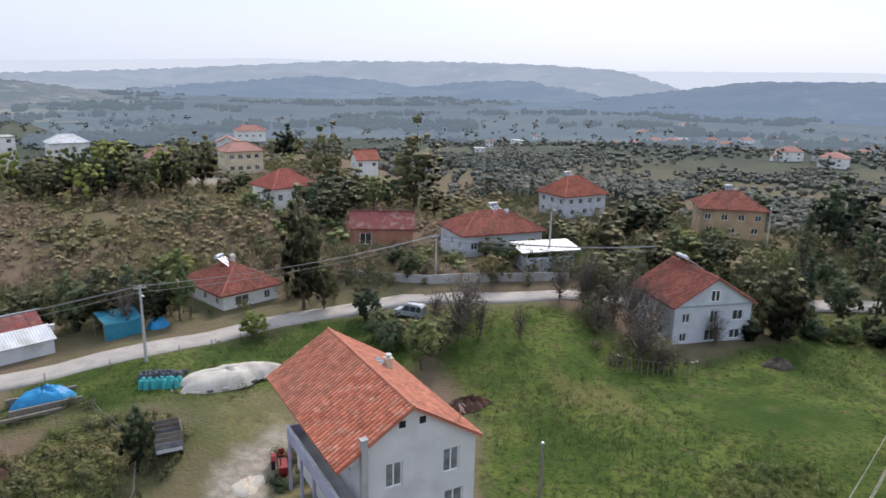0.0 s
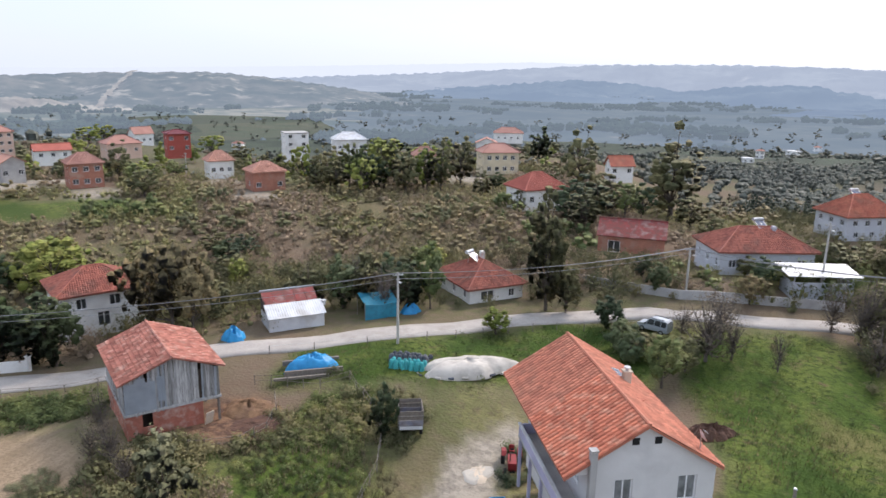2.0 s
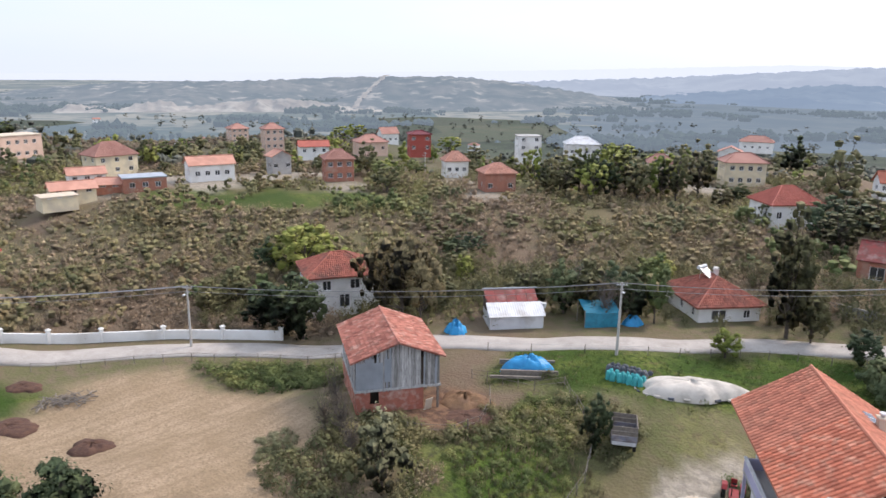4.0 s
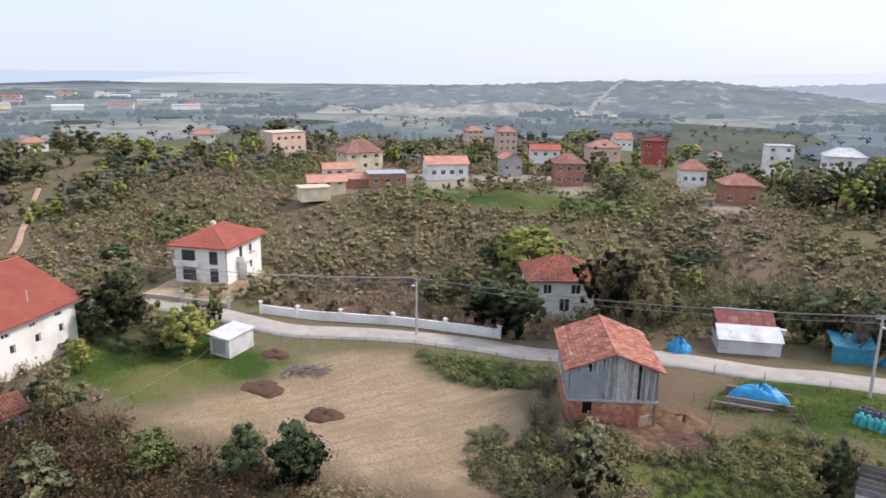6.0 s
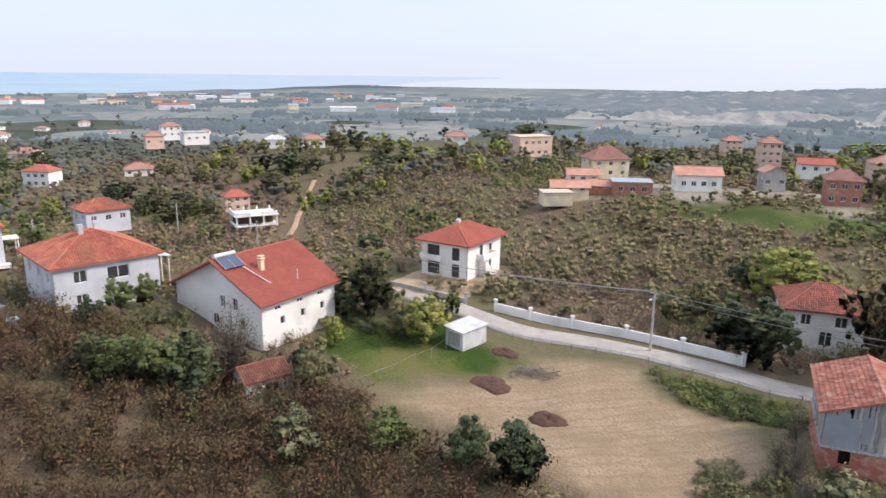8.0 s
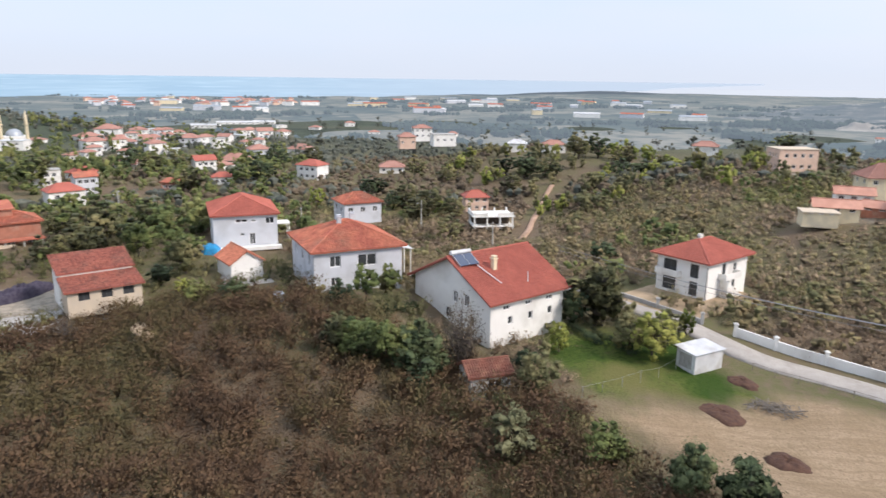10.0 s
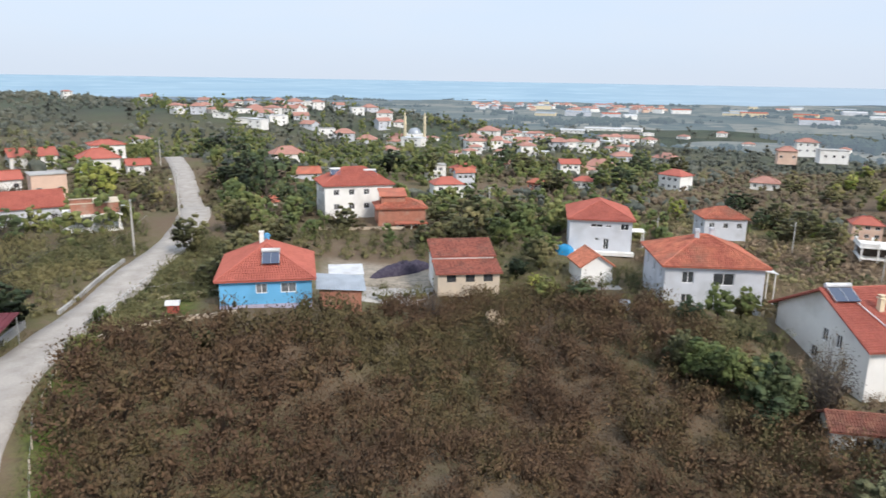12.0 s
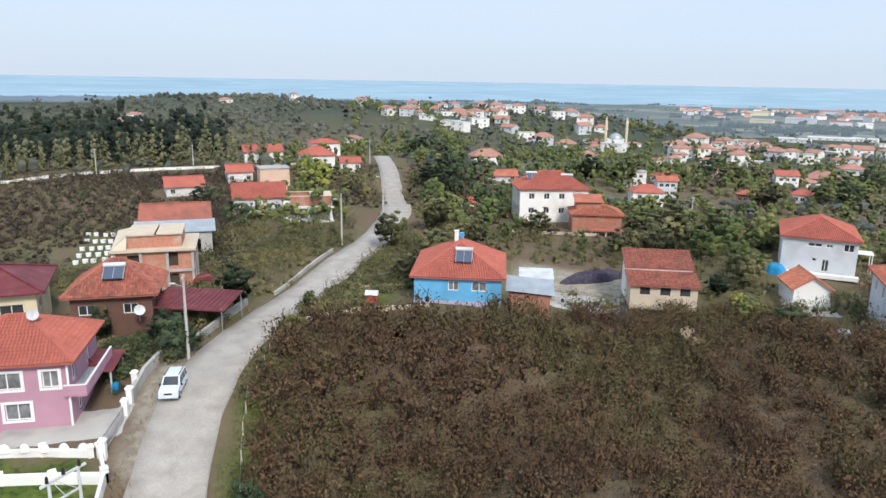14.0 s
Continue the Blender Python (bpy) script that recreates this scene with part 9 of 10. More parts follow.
def van(name, label, category, m, paint, tall=1.8):
    ob = thing(name, label, category, m)
    prof = [(-2.05, 0.35), (2.05, 0.35), (2.1, 0.75), (1.95, 0.95), (1.1, 1.08), (0.35, tall - 0.06), (-0.2, tall), (-1.7, tall - 0.02), (-2.02, tall - 0.25), (-2.1, 0.9)]
    part("body", body_shell(prof, 1.72, 0.16), paint, ob)
    part("windscreen", Geo().poly([(-0.70, 1.06, 1.13), (0.70, 1.06, 1.13), (0.60, 0.42, tall - 0.10), (-0.60, 0.42, tall - 0.10)], [(0, 1, 2, 3)]), GLASS, ob)
    for s in (-1, 1):
        for y0, y1 in ((0.75, -0.25), (-0.35, -1.15), (-1.25, -1.9)):
            part("side_window", Geo().poly([(s * 0.845, y0, 1.05), (s * 0.845, y1, 1.05), (s * 0.735, y1, tall - 0.18), (s * 0.735, min(y0, 0.45), tall - 0.18)], [(0, 1, 2, 3)]), GLASS, ob)
        for y in (-1.3, 1.32):
            w_ = part("wheel", Geo().tube((s * 0.66, y, 0.31), (s * 0.88, y, 0.31), 0.31, n=16), RUBBER, ob)
            part("rim", Geo().tube((s * 0.88, y, 0.31), (s * 0.895, y, 0.31), 0.19, n=10), STEEL, w_)
        part("headlight", Geo().box((s * 0.62, 2.03, 0.82), (0.3, 0.12, 0.18)), METAL_WHITE, ob)
        part("mirror", Geo().box((s * 0.95, 0.85, 1.1), (0.16, 0.1, 0.16)), RUBBER, ob)
    part("bumper", Geo().box((0, 2.1, 0.45), (1.7, 0.12, 0.28)), paint, ob)
    part("grille", Geo().box((0, 2.13, 0.72), (0.7, 0.06, 0.12)), RUBBER, ob)
    part("number_plate", Geo().box((0, 2.17, 0.45), (0.5, 0.03, 0.11)), FRAME, ob)
    part("roof_rails", Geo().box((-0.62, -0.6, tall + 0.03), (0.05, 2.0, 0.05)).box((0.62, -0.6, tall + 0.03), (0.05, 2.0, 0.05)), RUBBER, ob)
    return ob


van("van", "bluish white compact van parked on the lane", "van", pose(-15.8, -64.0, gz(-15.8, -64.0) + 0.18, 0, 0, -28), CAR_BLUE)
van("car", "dark red car parked before the brick house", "car", on_ground(-30.0, -97.6, 100, 0.15), CAR_RED, 1.45)
van("car", "grey car parked beside the grey house", "car", on_ground(-106.5, -19.0, 40, 0.1), METAL_GREY, 1.45)
van("van", "old grey van under the trees by the lane", "van", on_ground(-10.0, 90.4, 70, 0.1), METAL_GREY, 1.9)

# ---- the village by the lane ----
# unfinished brick house: slabs, columns, brick infill
BB = brick_big
for k, z in enumerate((0.0, 3.0, 6.0)):
    part("floor_slab", Geo().box((0, 0, z), (10.4 + 0.6 * (k == 2), 9.6 + 0.6 * (k == 2), 0.3)), CONCRETE if k < 2 else SLAB, BB)
for x in (-5.0, -1.7, 1.7, 5.0):
    for y in (-4.6, 0, 4.6):
        part("column", Geo().box((x, y, 2.3), (0.35, 0.35, 7.4)), CONCRETE, BB)
for z in (0.15, 3.15):
    for (x0, y0), (x1, y1), holes in (((-5, -4.5), (5, -4.5), [(-2.6, z + 0.7, 1.6, 1.5), (2.4, z + 0.5, 1.4, 1.9)]), ((5, -4.5), (5, 4.5), [(-2, z + 0.6, 1.5, 1.7), (2.2, z + 0.6, 1.4, 1.7)]), ((5, 4.5), (-5, 4.5), []), ((-5, 4.5), (-5, -4.5), [])):
        g = Geo()
        wall_face(g, (x0, y0), (x1, y1), z, z + 2.7, holes)
        part("brick_wall", g, BRICK, BB)
# Dark box in place of the shade behind the brick walls.
part("dark_room", Geo().box((0, 0, 2.9), (8.8, 8.0, 5.2)), WOOD_AND_SHADE, BB)
g = Geo()
for p_, q_ in (((-3.4, -3.6), (3.6, -3.6)), ((3.6, -3.6), (3.6, 3.0)), ((3.6, 3.0), (-3.4, 3.0)), ((-3.4, 3.0), (-3.4, -3.6))):
    wall_face(g, p_, q_, 6.15, 7.9, [])
part("attic_wall", g, BRICK, BB)
part("attic_slab", Geo().box((-1.7, -0.3, 8.0), (3.6, 7.2, 0.22)).box((2.1, -0.3, 8.05), (3.4, 7.2, 0.22)), SLAB, BB)
part("side_slope", Geo().poly([(-5.4, -4.9, 6.2), (-3.4, -4.9, 6.2), (-3.4, 3.0, 7.9), (-5.4, 3.0, 7.4), (-3.4, -3.6, 7.8)], [(0, 1, 4), (0, 4, 2, 3)]), SLAB, BB)
# burgundy carport beside it
cpt = thing("carport", "low burgundy sheet-metal carport roof on posts", "carport", pose(-23.6, -82.6, 1.4, 0, 0, 138))
part("sheet", Geo().box((0, 0, 2.5), (9.6, 6.2, 0.12), m=pose(0, 0, 2.6, 6, 0, 0)), METAL_RED, cpt)
g = Geo()
for k in range(16):
    g.box((-4.6 + 0.61 * k, 0, 2.69), (0.06, 6.2, 0.05), m=pose(-4.6 + 0.61 * k, 0, 2.69, 6, 0, 0))
part("seams", g, METAL_RED, cpt)
for sx in (-4.5, 0, 4.5):
    for sy in (-2.9, 2.9):
        part("post", Geo().tube((sx, sy, -0.6), (sx, sy, 2.5), 0.07, n=6), STEEL, cpt)
# concrete frame with brick top
cf = thing("house", "open concrete frame of an unfinished house", "house", pose(-59.6, -127.5, -0.2, 0, 0, 156))
for z in (2.8, 5.6):
    part("floor_slab", Geo().box((0, 0, z), (9.6, 7.6, 0.3)), WHITE, cf)
for x in (-4.2, 0, 4.2):
    for y in (-3.3, 3.3):
        part("column", Geo().box((x, y, 2.7), (0.4, 0.4, 6.2)), WHITE, cf)
g = Geo()
wall_face(g, (-3.6, 3.0), (4.0, 3.0), 2.9, 5.4, [])
part("rear_wall", g, CONCRETE, cf)
g = Geo()
for p_, q_ in (((-3.4, -2.6), (4.4, -2.6)), ((4.4, -2.6), (4.4, 3.2)), ((4.4, 3.2), (-3.4, 3.2)), ((-3.4, 3.2), (-3.4, -2.6))):
    wall_face(g, p_, q_, 5.75, 7.6, [])
part("brick_wall", g, BRICK, cf)
part("top_slab", Geo().box((2.4, 0.3, 7.66), (4.2, 6.0, 0.16)).box((-1.6, -2.5, 7.66), (4.0, 0.3, 0.14)).box((-1.6, 3.1, 7.66), (4.0, 0.3, 0.14)), SLAB, cf)
# the stepped brick house rises to a second, smaller roof
part("upper_storey", Geo().box((-1.6, 0.4, 6.3), (5.2, 4.4, 3.2)), BRICK_FAR, stepped, "bare brick upper storey")
part("upper_roof", Geo().poly([(-4.6, -2.2, 7.8), (1.4, -2.2, 7.8), (1.4, 3.0, 8.8), (-4.6, 3.0, 8.8), (-4.6, -2.2, 7.65), (1.4, -2.2, 7.65), (1.4, 3.0, 8.65), (-4.6, 3.0, 8.65)], [(0, 1, 2, 3), (7, 6, 5, 4), (4, 5, 1, 0), (5, 6, 2, 1), (7, 4, 0, 3), (6, 7, 3, 2)]), TILE_PINK, stepped)
part("porch_slab", Geo().box((1.6, -5.6, 2.6), (7.0, 2.4, 0.2)), TILE_PINK, stepped)
for k in (-1.4, 1.6, 4.6):
    part("post", Geo().box((k, -6.5, 0.8), (0.25, 0.25, 3.6)), CONCRETE, stepped)
# pale concrete shell on the slope below the dirt path
x, y = polar(95.7, 207)
shell = thing("house", "bare concrete shell with open floors and stub columns", "house", pose(x, y, -12.5, 0, 0, 108))
for z, w_, d_ in ((0.2, 12.0, 9.0), (3.1, 12.4, 9.2)):
    part("floor_slab", Geo().box((0, 0, z), (w_, d_, 0.3)), WHITE, shell)
for x_ in (-5.6, -1.9, 1.9, 5.6):
    for y_ in (-4.1, 4.1):
        part("column", Geo().box((x_, y_, 1.9), (0.4, 0.4, 4.8)), WHITE, shell)
part("rear_wall", Geo().box((0, 3.9, 1.65), (11.0, 0.2, 2.7)), PALE, shell)
for x_, w_ in ((-3.8, 3.2), (3.2, 4.4)):
    part("parapet", Geo().box((x_, -4.4, 3.7), (w_, 0.18, 0.9)), WHITE, shell)
part("side_parapet", Geo().box((-6.0, 0, 3.7), (0.18, 8.6, 0.9)), WHITE, shell)
# Dark box fills the open storey as its shade.
part("dark_floor", Geo().box((0, 1.2, 1.6), (10.4, 4.6, 2.6)), WOOD_AND_SHADE, shell)
# long house with a zinc lean-to roof
zh = house("house", "house with a red roof and a zinc lean-to", -33.4, -124.5, 0.8, 163, 11.6, 9.5, 5.6, "gable_x", 2.0, PALE, TILE_OLD, 0.4, front=[(2.5, 2.6, 1.6, 1.3)], tiles=False)
part("lean_roof", Geo().poly([(-6.4, -9.2, 4.4), (6.2, -9.2, 4.4), (6.2, -4.6, 5.6), (-6.4, -4.6, 5.6), (-6.4, -9.2, 4.28), (6.2, -9.2, 4.28), (6.2, -4.6, 5.48), (-6.4, -4.6, 5.48)], [(0, 1, 2, 3), (7, 6, 5, 4), (4, 5, 1, 0), (5, 6, 2, 1), (7, 4, 0, 3)]), METAL_GREY, zh)
g = Geo()
wall_face(g, (-5.8, -8.8), (5.6, -8.8), -1.5, 4.3, [(3.2, 0.6, 1.4, 2.4), (-1.5, 1.6, 2.0, 1.2)])
wall_face(g, (5.6, -8.8), (5.6, -4.6), -1.5, 4.3, [])
part("lean_wall", g, CONCRETE, zh)
# stepped low building, small gabled shed, open shed, blue-house annexe
bl = thing("house", "low house with two stepped red roofs", "house", pose(-84.6, -62.6, 0.2, 0, 0, 137))
for y0, y1, h_, nm, up_ in ((-0.6, 4.8, 3.5, "rear", 1.5), (-5.0, -0.6, 2.1, "front", 0.95)):
    g = Geo()
    cs = [(-4.6, y0), (4.6, y0), (4.6, y1), (-4.6, y1)]
    rr = [wall_face(g, cs[k], cs[(k + 1) % 4], -1.5, h_, ([(-2.6, 0.7, 1.4, 1.1), (0.2, 0.7, 1.4, 1.1), (2.9, 0.7, 1.4, 1.1)] if nm == "front" and k == 0 else [])) for k in range(4)]
    part(nm + "_wall", g, WHITE if nm == "rear" else SLAB, bl)
    for rects, at in rr:
        glaze(bl, rects, at, FRAME_DARK)
    s = [(-5.0, y0 - (0.5 if nm == "front" else 0.15), h_), (5.0, y0 - (0.5 if nm == "front" else 0.15), h_), (5.0, y1 if nm == "front" else y1 + 0.3, h_ + up_), (-5.0, y1 if nm == "front" else y1 + 0.3, h_ + up_)]
    rf_ = part(nm + "_roof", Geo().poly([Vector(p) for p in s] + [Vector(p) - Vector((0, 0, 0.14)) for p in s], [(0, 1, 2, 3), (7, 6, 5, 4), (4, 5, 1, 0), (5, 6, 2, 1), (7, 4, 0, 3), (6, 7, 3, 2)]), TILE_OLD, bl)
    tagged(part("roof_tiles", tile_rows(Geo(), *s), TILE_OLD, rf_), kind="stuff")
s33 = house("shed", "small white shed with an orange gabled roof", -101.4, -49.6, -0.9, 136, 5.8, 7.0, 2.6, "gable_y", 1.9, WHITE, TILE, 0.4, category="shed")
solid("water_tank", mound(5.2, 3.4, 1.5, 1.0, 20, 6, 0.75, 0.03), TARP, "bright blue plastic sheet over a tank", "tarpaulin", smooth=True, m=on_ground(-112, -60, 60))
solid("box", Geo().box((0, 0, 0.5), (1.6, 1.3, 1.0)).box((0, 0, 1.05), (1.8, 1.5, 0.08)), METAL_GREY, "grey metal box in the orchard edge", "box", m=on_ground(-86.6, -37.1, 30))
osd = thing("shelter", "open cart shelter with a pale flat roof", "shelter", on_ground(-72.4, -75.6, 138))
part("roof", Geo().box((0, 0, 2.6), (5.2, 5.4, 0.16), m=pose(0, 0, 2.75, 2, 0, 0)), METAL_WHITE, osd)
part("side_walls", Geo().box((-2.4, 0.3, 1.2), (0.14, 4.6, 2.6)).box((2.4, 0.3, 1.2), (0.14, 4.6, 2.6)).box((0, 2.5, 1.2), (4.8, 0.14, 2.6)), WOOD_AND_SHADE, osd)
part("front_post", Geo().box((-2.4, -2.4, 1.2), (0.14, 0.14, 2.6)).box((2.4, -2.4, 1.2), (0.14, 0.14, 2.6)), METAL_WHITE, osd)
ann = thing("annexe", "brick lean-to with a corrugated zinc roof", "annexe", pose(-60.2, -64.0, 2.0, 0, 0, 139))
g = Geo()
for p_, q_ in (((-2.6, -2.0), (2.6, -2.0)), ((2.6, -2.0), (2.6, 2.4)), ((2.6, 2.4), (-2.6, 2.4)), ((-2.6, 2.4), (-2.6, -2.0))):
    wall_face(g, p_, q_, -1.5, 1.9, [])
part("wall", g, BRICK, ann)
part("roof", corrugated((-3.0, -2.4, 2.35), (3.2, -2.4, 1.9), (3.2, 2.8, 2.5), (-3.0, 2.8, 3.0), 40), METAL_GREY, ann)
# dark net-covered stack behind, beehives, small things
solid("net_cover", mound(13, 1.6, 1.7, 9.0, flat=0.8, noise_h=0.16), NET, "long row of goods under dark netting", "covered stack", smooth=True, m=on_ground(-85.4, -75.8, -12))
hive = Geo().box((0, 0, 0.35), (0.85, 0.75, 0.6)).box((0, 0, 0.7), (0.95, 0.85, 0.1)).box((0, 0, 0.02), (0.6, 0.6, 0.1)).mesh("beehive", FRAME)
for i in range(25):
    k, j = i % 5, i // 5
    x, y = -19.6 - 1.35 * k + rs.uniform(-0.25, 0.25) - 1.7 * j, -142.5 + 1.55 * k - 6.4 * j + rs.uniform(-0.5, 0.5)
    solid("beehive", hive, None, "white wooden beehive on the grass", "beehive", "row of beehives", m=on_ground(x, y, 160))
ph = thing("playhouse", "small red and white playhouse on a lawn", "playhouse", on_ground(-42.0, -72.5, 140))
part("cabin", Geo().box((0, 0, 0.5), (1.3, 1.0, 1.0)), RED_PAINT, ph)
part("roof", Geo().poly([(-0.8, -0.6, 1.0), (0.8, -0.6, 1.0), (0.8, 0.6, 1.0), (-0.8, 0.6, 1.0), (-0.8, 0, 1.5), (0.8, 0, 1.5)], [(0, 1, 5, 4), (2, 3, 4, 5), (1, 2, 5), (3, 0, 4), (3, 2, 1, 0)]), METAL_WHITE, ph)
pg = thing("play_tower", "wooden play tower with a green roof", "play tower", on_ground(37.2, 135.1, 20))
for sx in (-1, 1):
    for sy in (-1, 1):
        part("post", Geo().box((sx, sy, 1.2), (0.14, 0.14, 3.0)), WOOD_AND_SHADE, pg)
part("deck", Geo().box((0, 0, 1.3), (2.2, 2.2, 0.14)).box((0, -1.05, 1.8), (2.2, 0.08, 0.8)).box((1.05, 0, 1.8), (0.08, 2.2, 0.8)), BRICK, pg)
part("roof", Geo().poly([(-1.3, -1.3, 2.7), (1.3, -1.3, 2.7), (1.3, 1.3, 2.7), (-1.3, 1.3, 2.7), (0, 0, 3.7)], [(0, 1, 4), (1, 2, 4), (2, 3, 4), (3, 0, 4), (3, 2, 1, 0)]), BAG_TEAL, pg)
solid("bare_patch", mound(6.5, 2.6, 0.2, 2.0, noise_h=0.1), SOIL, "bare sandy patch among the bushes", "soil", smooth=True, m=on_ground(-74.5, -49.5, 40, 1.6))

# small roofs between the village houses
SMALL_ROOFS = [(160.2, 215, -1, 9, 3.4, 2.0, "gable_x"), (157.6, 205, -1, 9, 5.5, 0.3, "flat"), (154.2, 235, 0, 13, 5, 2.6, "hip"), (158.4, 262, 0, 16, 3.5, 2.2, "gable_x"), (151.6, 232, 0, 8, 3, 1.6, "gable_x"), (153.6, 290, 0, 14, 4, 1.5, "hip")]
for az_, d_, z_, w_, h_, r_, k_ in SMALL_ROOFS:
    far_house("red-roofed house along the lane", az_, d_, z_, w_, h_, r_, k_, PEACH if k_ == "flat" else WHITE, TILE_NEW if k_ != "flat" else CONCRETE, 8, 0.8, 1, 2)

# ---- the little town below, with its mosque ----
rt = random.Random(77)


def town_house(az_, d_, w, kind):
    x, y = polar(az_, d_)
    z, yaw, d = gz(x, y), az_ + rt.uniform(-40, 40), w * rt.uniform(0.65, 0.9)
    if kind == 4:
        return house("warehouse", "long low pale shed among far fields", x, y, z, az_ + rt.uniform(-12, 12), w, 14, 4.5, "gable_x", 1.6, WHITE, METAL_WHITE, 0.4, tiles=False, cap=False, category="warehouse", group="sheds on the plain", front=row_of(6, w * 0.8, 1.5, 2.4, 1.4))
    storeys = 4 if kind == 3 else rt.choice((1, 1, 2, 2))
    h = 2.9 * storeys + 0.4
    holes = [q for k in range(storeys) for q in row_of(2 if d_ > 420 else 3, w * 0.5, 2.9 * k + 1.0, 1.5, 1.3)]
    side = [] if d_ > 360 else row_of(2, d * 0.45, 1.0, 1.2, 1.3)
    if kind in (0, 3):
        if kind == 3 or rt.random() < 0.35:
            return house("house", "distant pale flat-roofed town house", x, y, z, yaw, w, d, h, "flat", 0.3, WHITE, rt.choice((CONCRETE, METAL_WHITE)), 0.0, tiles=False, cap=False, group="town houses", front=holes, left=side, right=side)
        return house("house", "distant white town house with a hazy roof", x, y, z, yaw, w, d, h, "hip", w * 0.15, WHITE, TILE_FAR, 0.5, tiles=False, cap=False, group="town houses", front=holes, left=side, right=side)
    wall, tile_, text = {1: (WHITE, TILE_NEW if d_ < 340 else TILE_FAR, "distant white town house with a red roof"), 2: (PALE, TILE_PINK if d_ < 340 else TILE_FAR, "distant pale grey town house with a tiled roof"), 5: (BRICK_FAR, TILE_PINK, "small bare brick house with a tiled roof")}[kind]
    return house("house", text, x, y, z, yaw, w, d, h, rt.choice(("hip", "hip", "gable_x")), w * 0.2, wall, tile_, 0.5, tiles=False, cap=False, group="town houses", front=holes, left=side, right=side)


# bearing, distance, width, kind: 0 white flat, 1 white with a red roof, 2 peach, 3 tall block, 4 long low shed, 5 brick
TOWN = []
TOWN += [(143.9, 588, 13.3, 0), (143.5, 533, 14.1, 0), (142.1, 1100, 17, 2), (141.4, 540, 14.3, 0), (140.1, 582, 13.2, 1), (139.0, 1100, 17, 2), (138.3, 639, 12.1, 0), (139.7, 630, 9.5, 0), (137.2, 1100, 16.6, 1), (136.0, 1100, 15.0, 0), (135.3, 1100, 16.7, 0), (134.1, 1100, 16.6, 0), (133.0, 595, 13.5, 1), (133.2, 575, 13.0, 2), (142.8, 515, 11.7, 0), (141.2, 1100, 16.6, 1), (138.8, 1100, 17, 2), (148.4, 577, 10.9, 0), (147.7, 617, 9.3, 2), (147.1, 580, 9.6, 1)]
TOWN += [(145.9, 582, 11.0, 0), (145.3, 552, 12.5, 0), (144.6, 625, 11.8, 1), (136.2, 513, 15.5, 2), (134.4, 517, 15.6, 2), (137.6, 522, 11.8, 0), (132.3, 557, 12.6, 0), (131.6, 543, 16.4, 1), (130.7, 499, 15.1, 0), (128.6, 1100, 15.0, 3), (129.9, 1100, 11.6, 3), (126.1, 555, 17, 0), (124.7, 575, 17, 1), (125.7, 459, 13.9, 0), (124.4, 463, 12.3, 1), (122.7, 577, 13.1, 0), (121.6, 441, 11.7, 0), (121.3, 1410, 17, 0), (123.5, 1100, 16.6, 0), (120.8, 575, 8.7, 1)]
TOWN += [(120.0, 611, 11.6, 0), (119.2, 504, 13.3, 2), (118.1, 513, 11.6, 0), (118.0, 1117, 42.2, 4), (115.7, 1193, 63.1, 4), (113.7, 1204, 36.4, 4), (115.6, 598, 15.8, 0), (115.0, 526, 9.9, 0), (113.7, 603, 13.7, 1), (125.7, 1100, 12.5, 0), (126.9, 1100, 12.5, 0), (126.7, 316, 10.7, 1), (126.6, 279, 8.4, 2), (128.0, 248, 11.3, 1), (117.0, 292, 8.8, 1), (115.9, 383, 17, 1), (114.2, 422, 12.8, 2), (120.7, 278, 7.4, 5), (129.0, 302, 9.1, 0), (126.2, 401, 7.9, 0)]
TOWN += [(160.9, 659, 12.0, 0), (155.8, 729, 8.8, 0), (150.6, 716, 10.8, 2), (168.1, 526, 13.5, 0), (167.3, 545, 10.7, 0), (151.3, 394, 10.1, 0), (153.3, 394, 10.1, 0), (110.9, 480, 16.3, 1), (110.1, 313, 11.8, 1), (115.6, 611, 11.6, 0), (113.7, 603, 11.4, 2), (117.2, 495, 9.4, 0), (118.9, 526, 11.9, 0), (120.5, 438, 8.6, 0), (121.7, 548, 9.9, 2), (105.2, 1046, 17, 0), (112.5, 1132, 17, 0), (109.8, 1107, 17, 0), (107.1, 1167, 17, 0), (0.9, 550, 7.5, 0)]
TOWN += [(0.1, 585, 6.6, 0), (-2.1, 854, 12.9, 0), (-3.6, 920, 8.3, 0), (-9.6, 622, 7.1, 2), (-11.3, 924, 17, 0), (-12.7, 937, 17, 0), (-13.9, 933, 17, 1), (-14.6, 1005, 15.2, 0), (-14.8, 1280, 17, 0), (-16.8, 975, 14.7, 2), (-17.8, 962, 17, 2), (-19.2, 1005, 17, 0), (-21.4, 1098, 17, 1), (-22.3, 1018, 15.4, 0), (-22.1, 540, 16.3, 1), (-21.2, 536, 6.1, 0), (-24.2, 552, 10.4, 2), (-25.0, 517, 17, 1), (-25.1, 966, 17, 0), (-26.8, 966, 17, 0)]
TOWN += [(-27.5, 1010, 15.3, 1), (-11.7, 1100, 17, 0), (-25.5, 1100, 17, 2)]
for row in TOWN:
    town_house(*row)
